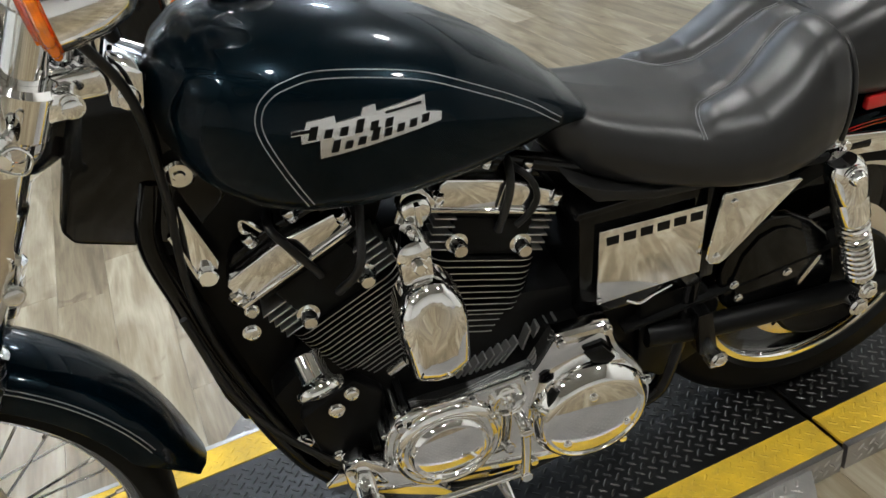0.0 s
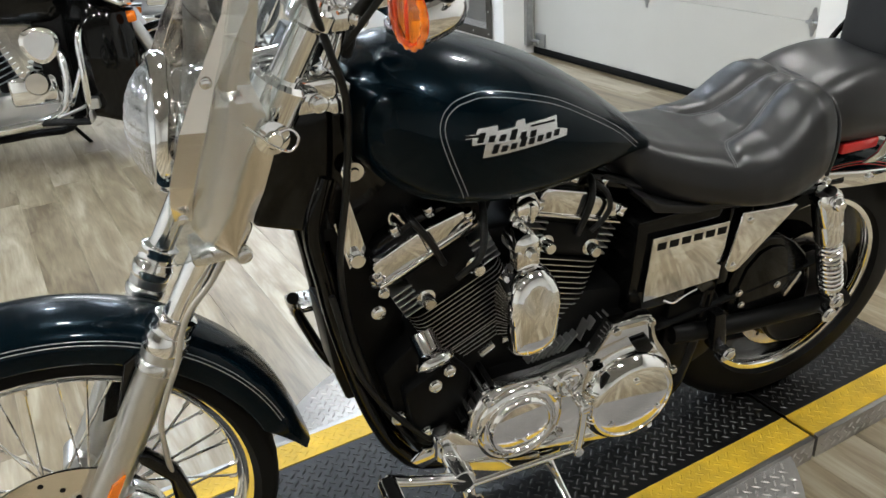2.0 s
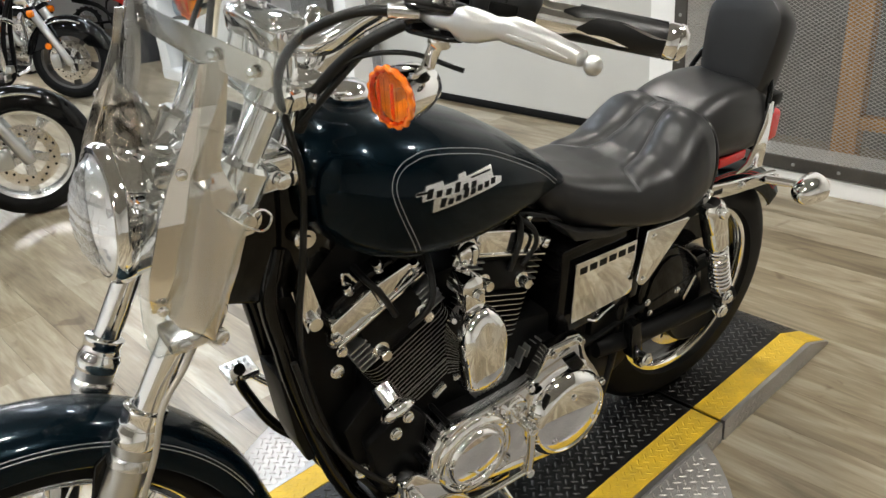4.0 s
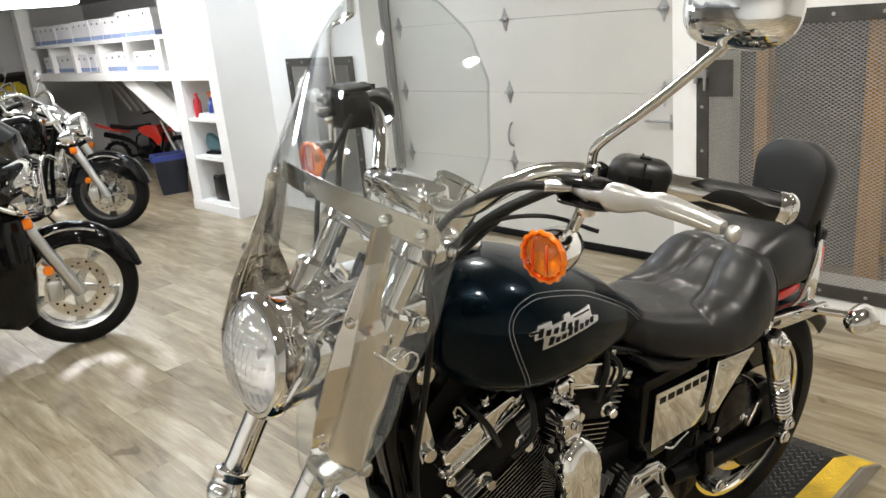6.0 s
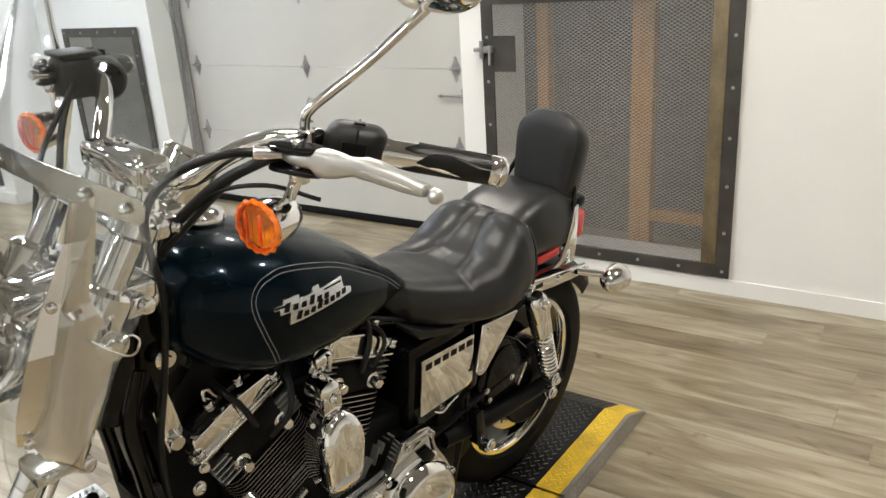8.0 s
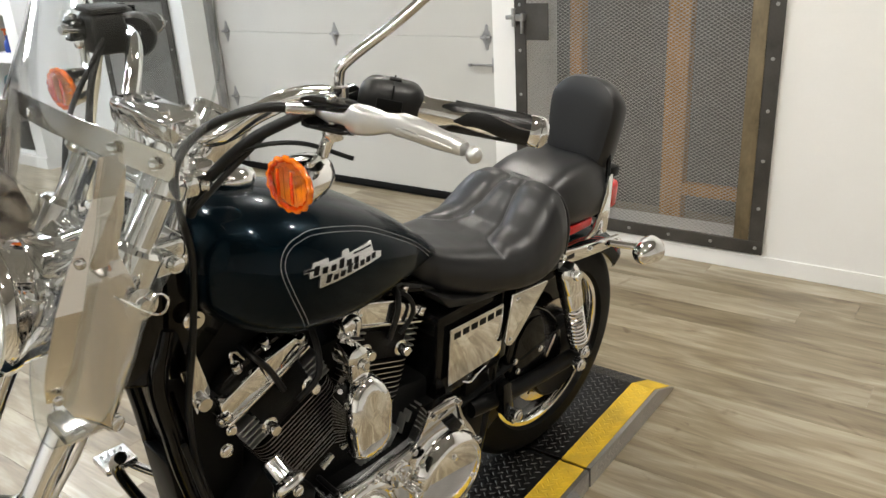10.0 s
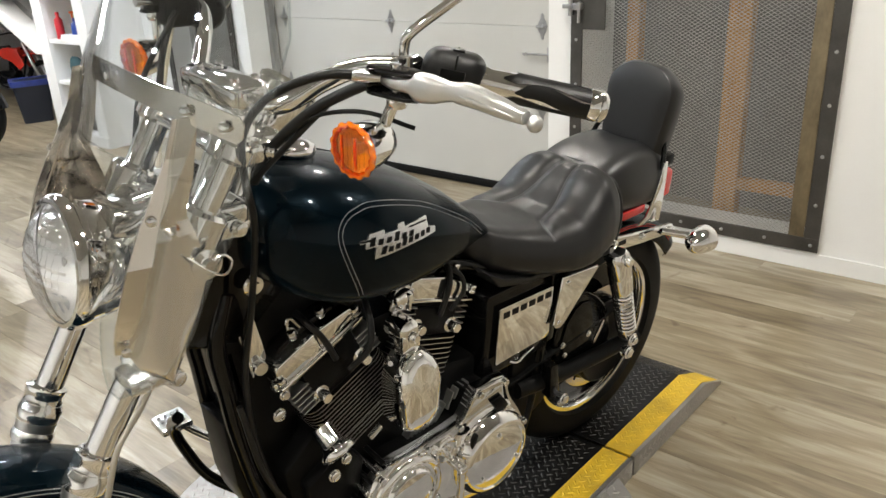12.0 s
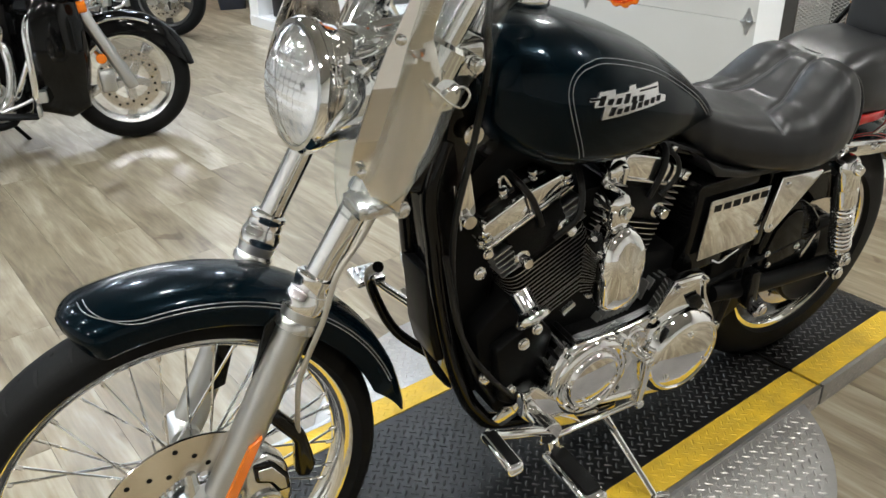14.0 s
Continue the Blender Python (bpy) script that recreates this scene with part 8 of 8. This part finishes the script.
    for s in (-1, 1):
        b = part("floorboard", moved(box(-0.11, 0.10, -0.045, 0.045, -0.008, 0.008, 0.006), pose(0.52, s * 0.24, fr - 0.075, 0, -6, 0)), RUBBER, ob, "black rubber floorboard")
        part("board_rim", box(0.395, 0.412, s * 0.24 - 0.045, s * 0.24 + 0.045, fr - 0.085, fr - 0.035, 0.005), ALU, b)
    part("brake_pedal", joined(tube([(0.56, 0.2, fr - 0.06), (0.46, 0.2, fr - 0.03), (0.39, 0.21, fr + 0.0)], 0.008, 8, 4), box(0.36, 0.41, 0.18, 0.25, fr - 0.03, fr + 0.02, 0.006)), ALU, ob)
    part("side_stand", rod((0.60, -0.14, fr - 0.12), (0.50, -0.20, 0.0), 0.010, 10), SATIN, ob)
    # rear
    rear = cast_wheel(ob, "rear_wheel", 1.62, fr, fr * 0.70, 0.14, 5, finish)
    part("rear_fender", fender(1.62, fr, fr + 0.035, 165, -8, 0.095, skirt + 0.03), GLOSS, ob, "gloss black rear mudguard")
    for s in (-1, 1):
        part("rear_shock", joined(rod((1.38, s * 0.15, fr + 0.30), (1.52, s * 0.15, fr + 0.03), 0.018), *[ring(0.026, 0.005, pose(1.40 + 0.0146 * i, s * 0.15, fr + 0.26 - 0.028 * i, 0, -27, 0), 16, 6) for i in range(7)]), CHROME, ob)
    part("tail_lamp", box(1.86, 1.92, -0.05, 0.05, fr + 0.20, fr + 0.27, 0.015), RED, ob, "red tail lamp")
    if bags:
        for s in (-1, 1):
            bag = part("saddlebag", loft([[(x, s * (0.13 + w * (0.5 + 0.5 * math.cos(q))), z + h * math.sin(q)) for q in [2 * math.pi * j / 24 for j in range(24)]] for x, w, z, h in ((1.30, 0.10, fr + 0.16, 0.10), (1.34, 0.18, fr + 0.16, 0.15), (1.60, 0.20, fr + 0.17, 0.165), (1.90, 0.18, fr + 0.18, 0.15), (1.96, 0.08, fr + 0.19, 0.09))]), GLOSS, ob, "black hard saddlebag")
            part("bag_latch", box(1.60, 1.66, s * 0.335 - 0.006, s * 0.335 + 0.006, fr + 0.20, fr + 0.24, 0.004), CHROME, bag)
    if lowers:
        for s in (-1, 1):
            def leg(x, y0, y1, z0, z1):
                return [(x, s * (y0 + (y1 - y0) * (0.5 + 0.5 * math.cos(q))), (z0 + z1) / 2 + (z1 - z0) / 2 * math.sin(q)) for q in [2 * math.pi * j / 24 for j in range(24)]]
            part("leg_shield", loft([leg(0.15, 0.02, 0.15, fr + 0.10, fr + 0.38), leg(0.19, 0.02, 0.20, fr - 0.10, fr + 0.47), leg(0.28, 0.02, 0.235, fr - 0.13, fr + 0.54), leg(0.36, 0.03, 0.225, fr - 0.10, fr + 0.50), leg(0.46, 0.03, 0.10, fr - 0.08, fr + 0.42)]), GLOSS, ob, "gloss black leg shield")
        part("air_dam", box(0.42, 0.60, -0.09, 0.09, fr - 0.09, fr + 0.42, 0.03), BLACK, ob, "black inner panel")
        part("fairing", loft([[(x + 0.16 * abs(math.sin(q)) ** 2 * (1 if True else 0), w * math.sin(q) if abs(math.sin(q)) < 2 else 0, z + h * math.cos(q)) for q in [2 * math.pi * j / 36 for j in range(36)]] for x, w, z, h in ((0.06, 0.10, fr + 0.58, 0.08), (0.08, 0.30, fr + 0.60, 0.17), (0.16, 0.40, fr + 0.62, 0.22), (0.22, 0.40, fr + 0.62, 0.22), (0.30, 0.2, fr + 0.62, 0.14))]), GLOSS, ob, "gloss black fork fairing")
        part("fairing_trim", tube([(0.36, 0.405, fr + 0.68), (0.30, 0.385, fr + 0.53), (0.19, 0.27, fr + 0.43), (0.10, 0.10, fr + 0.40)], 0.012, 8, 4), CHROME, ob, "chrome fairing edge")
    return ob


cruiser(pose(-0.485, 2.93, FLOOR, 4, 0, 174), "black touring motorcycle with chrome engine and leg shields", lowers=True, bags=True)
second = cruiser(pose(0.24, 5.32, FLOOR, 3, 0, 150), "black cruiser motorcycle with chrome forks, parked", skirt=0.15, bags=True, finish=DARKSTEEL)
third = cruiser(pose(0.12, 6.75, FLOOR, 4, 0, 152), "dark cruiser motorcycle with much chrome, parked further back", skirt=0.05, finish=CHROME)
copy_thing(third, pose(0.35, 8.2, FLOOR, 4, 0, 150))


def dirt_bike(at):
    ob = thing("dirt_bike", "red off-road motorcycle with black knobbly tyres", "motorcycle", at, "parked motorcycles")
    R1 = plain("red_mx_plastic", (0.62, 0.03, 0.015))
    for name, x, r, w in (("front_wheel", 0.0, 0.29, 0.07), ("rear_wheel", 1.22, 0.27, 0.09)):
        wh = part(name, ring(r * 0.80, 0.010, facing_left(x, 0, r), 40, 8, 0.022), SATIN, ob, "black spoked rim")
        part("tyre", ring(r * 0.89, r * 0.11, facing_left(x, 0, r), 48, 10, w * 0.5), RUBBER, wh)
        kn = [moved(box(-0.012, 0.012, -w * 0.42, -w * 0.08, -0.006, 0.010), Matrix.Translation((x, 0, r)) @ Matrix.Rotation(2 * math.pi * i / 34, 4, "Y") @ Matrix.Translation((0, (i % 2) * w * 0.5, r * 0.99))) for i in range(34)]
        k = part("knobs", joined(*kn), RUBBER, wh)
        tagged(k, "knobbly tread blocks", kind="stuff")
        part("hub", rod((x, -0.05, r), (x, 0.05, r), 0.03), ALU, wh)
        for i in range(18):
            a = 2 * math.pi * i / 18
            part("spoke", rod((x + 0.03 * math.cos(a + 0.5), 0.03 * (-1) ** i, r + 0.03 * math.sin(a + 0.5)), (x + r * 0.80 * math.cos(a), 0, r + r * 0.80 * math.sin(a)), 0.002, 5, 0.0005), STEEL, wh)
    for y in (-0.09, 0.09):
        part("fork_leg", tube([(0.0, y, 0.27), (0.10, y, 0.50), (0.24, y, 0.84)], [0.026, 0.024, 0.022], 12, 3), ALU, ob)
    part("front_fender", loft([[(x, w * math.sin(q), z + 0.02 * math.cos(q)) for q in [2 * math.pi * j / 14 for j in range(14)]] for x, w, z in ((-0.34, 0.02, 0.62), (-0.26, 0.06, 0.645), (-0.05, 0.07, 0.665), (0.15, 0.065, 0.68), (0.30, 0.04, 0.65))]), R1, ob, "red front mudguard")
    part("number_board", box(0.08, 0.12, -0.09, 0.09, 0.70, 0.90, 0.02), R1, ob)
    for s in (-1, 1):
        part("tank_shroud", moved(prism([(0.22, 0.52), (0.30, 0.72), (0.45, 0.78), (0.66, 0.74), (0.62, 0.66), (0.42, 0.56), (0.30, 0.44)], 0, 0.02, 0.006, 2), pose(0, s * 0.13 - 0.01, 0)), R1, ob, "red tank shroud")
    part("tank", box(0.32, 0.62, -0.11, 0.11, 0.60, 0.77, 0.04), R1, ob)
    part("seat", loft([[(x, w * math.sin(q), z + 0.04 * math.cos(q)) for q in [2 * math.pi * j / 16 for j in range(16)]] for x, w, z in ((0.52, 0.04, 0.77), (0.62, 0.07, 0.76), (0.9, 0.08, 0.74), (1.2, 0.07, 0.78), (1.28, 0.03, 0.79))]), LEATHER, ob, "black seat")
    part("rear_fender", loft([[(x, w * math.sin(q), z + 0.018 * math.cos(q)) for q in [2 * math.pi * j / 14 for j in range(14)]] for x, w, z in ((0.95, 0.07, 0.68), (1.25, 0.085, 0.73), (1.5, 0.07, 0.80), (1.6, 0.03, 0.83))]), R1, ob, "red rear mudguard")
    part("engine", joined(box(0.42, 0.72, -0.09, 0.09, 0.24, 0.44, 0.04), rod((0.52, 0, 0.42), (0.50, 0, 0.60), 0.06, 20)), BLACK, ob)
    part("frame", joined(tube([(0.24, 0, 0.78), (0.34, 0, 0.40), (0.44, 0, 0.22), (0.75, 0, 0.22), (0.80, 0, 0.60), (0.3, 0, 0.76)], 0.016, 10, 3), tube([(0.75, 0.05, 0.3), (1.22, 0.06, 0.27)], 0.022, 10, 2), tube([(0.75, -0.05, 0.3), (1.22, -0.06, 0.27)], 0.022, 10, 2)), SATIN, ob)
    part("handlebar", tube([(0.34, -0.38, 0.96), (0.28, -0.2, 0.98), (0.24, -0.06, 0.90), (0.24, 0.06, 0.90), (0.28, 0.2, 0.98), (0.34, 0.38, 0.96)], 0.012, 10, 4), SATIN, ob)
    part("exhaust", tube([(0.48, 0.06, 0.5), (0.40, 0.10, 0.42), (0.55, 0.13, 0.32), (0.85, 0.14, 0.55), (1.30, 0.14, 0.66)], [0.02, 0.02, 0.02, 0.035, 0.045], 14, 4), SATIN, ob)
    part("side_stand", rod((0.62, -0.08, 0.24), (0.66, -0.22, 0.0), 0.009, 8), SATIN, ob)
    return ob


dirt_bike(pose(1.42, 7.35, FLOOR, 6, 0, 128) @ Matrix.Scale(0.66, 4))

# ---------------------------------------------------------------- a dark alcove with yellow coats beyond the rack
set_down("cupboard", joined(box(0.60, 1.90, 9.74, 9.80, FLOOR, 1.09), box(0.60, 1.90, 9.45, 9.74, 1.05, 1.09), box(1.86, 1.90, 9.45, 9.74, FLOOR, 1.05), box(0.60, 0.64, 9.45, 9.74, FLOOR, 1.05)), mat("dark_alcove", (0.05, 0.045, 0.04), 0.7, var=0.3), "open dark cupboard holding yellow coats", "cupboard")


def raincoat(at):
    """A hanging coat: folded body, two sleeves and a collar."""
    ob = thing("raincoat", "yellow work coat hanging in a dark cupboard", "coat", at, "yellow coats")
    coat = plain("yellow_coat_cloth", (0.72, 0.56, 0.03), 0.6)
    secs = []
    for z, w, d in ((0.0, 0.10, 0.055), (0.15, 0.095, 0.05), (0.32, 0.085, 0.045), (0.40, 0.08, 0.04), (0.44, 0.05, 0.03), (0.46, 0.02, 0.02)):
        secs.append([((d + 0.010 * math.sin(5 * q + z * 9)) * math.cos(q), (w + 0.008 * math.sin(7 * q)) * math.sin(q), z) for q in [2 * math.pi * i / 28 for i in range(28)]])
    part("body", loft(secs), coat, ob)
    for s in (-1, 1):
        part("sleeve", tube([(-0.01, s * 0.07, 0.41), (-0.03, s * 0.10, 0.28), (-0.04, s * 0.10, 0.10)], [0.03, 0.028, 0.026], 12, 4), coat, ob)
    part("collar", ring(0.028, 0.010, pose(0, 0, 0.45), 20, 8), coat, ob)
    return ob


coat = raincoat(ROOM @ pose(1.78, 9.58, 0.52, 0, 0, 70))
for k in range(1, 5):
    copy_thing(coat, ROOM @ pose(1.78 - 0.17 * k, 9.58, 0.52 + 0.01 * (k % 2), 0, 0, 70 + 9 * (k % 3)))
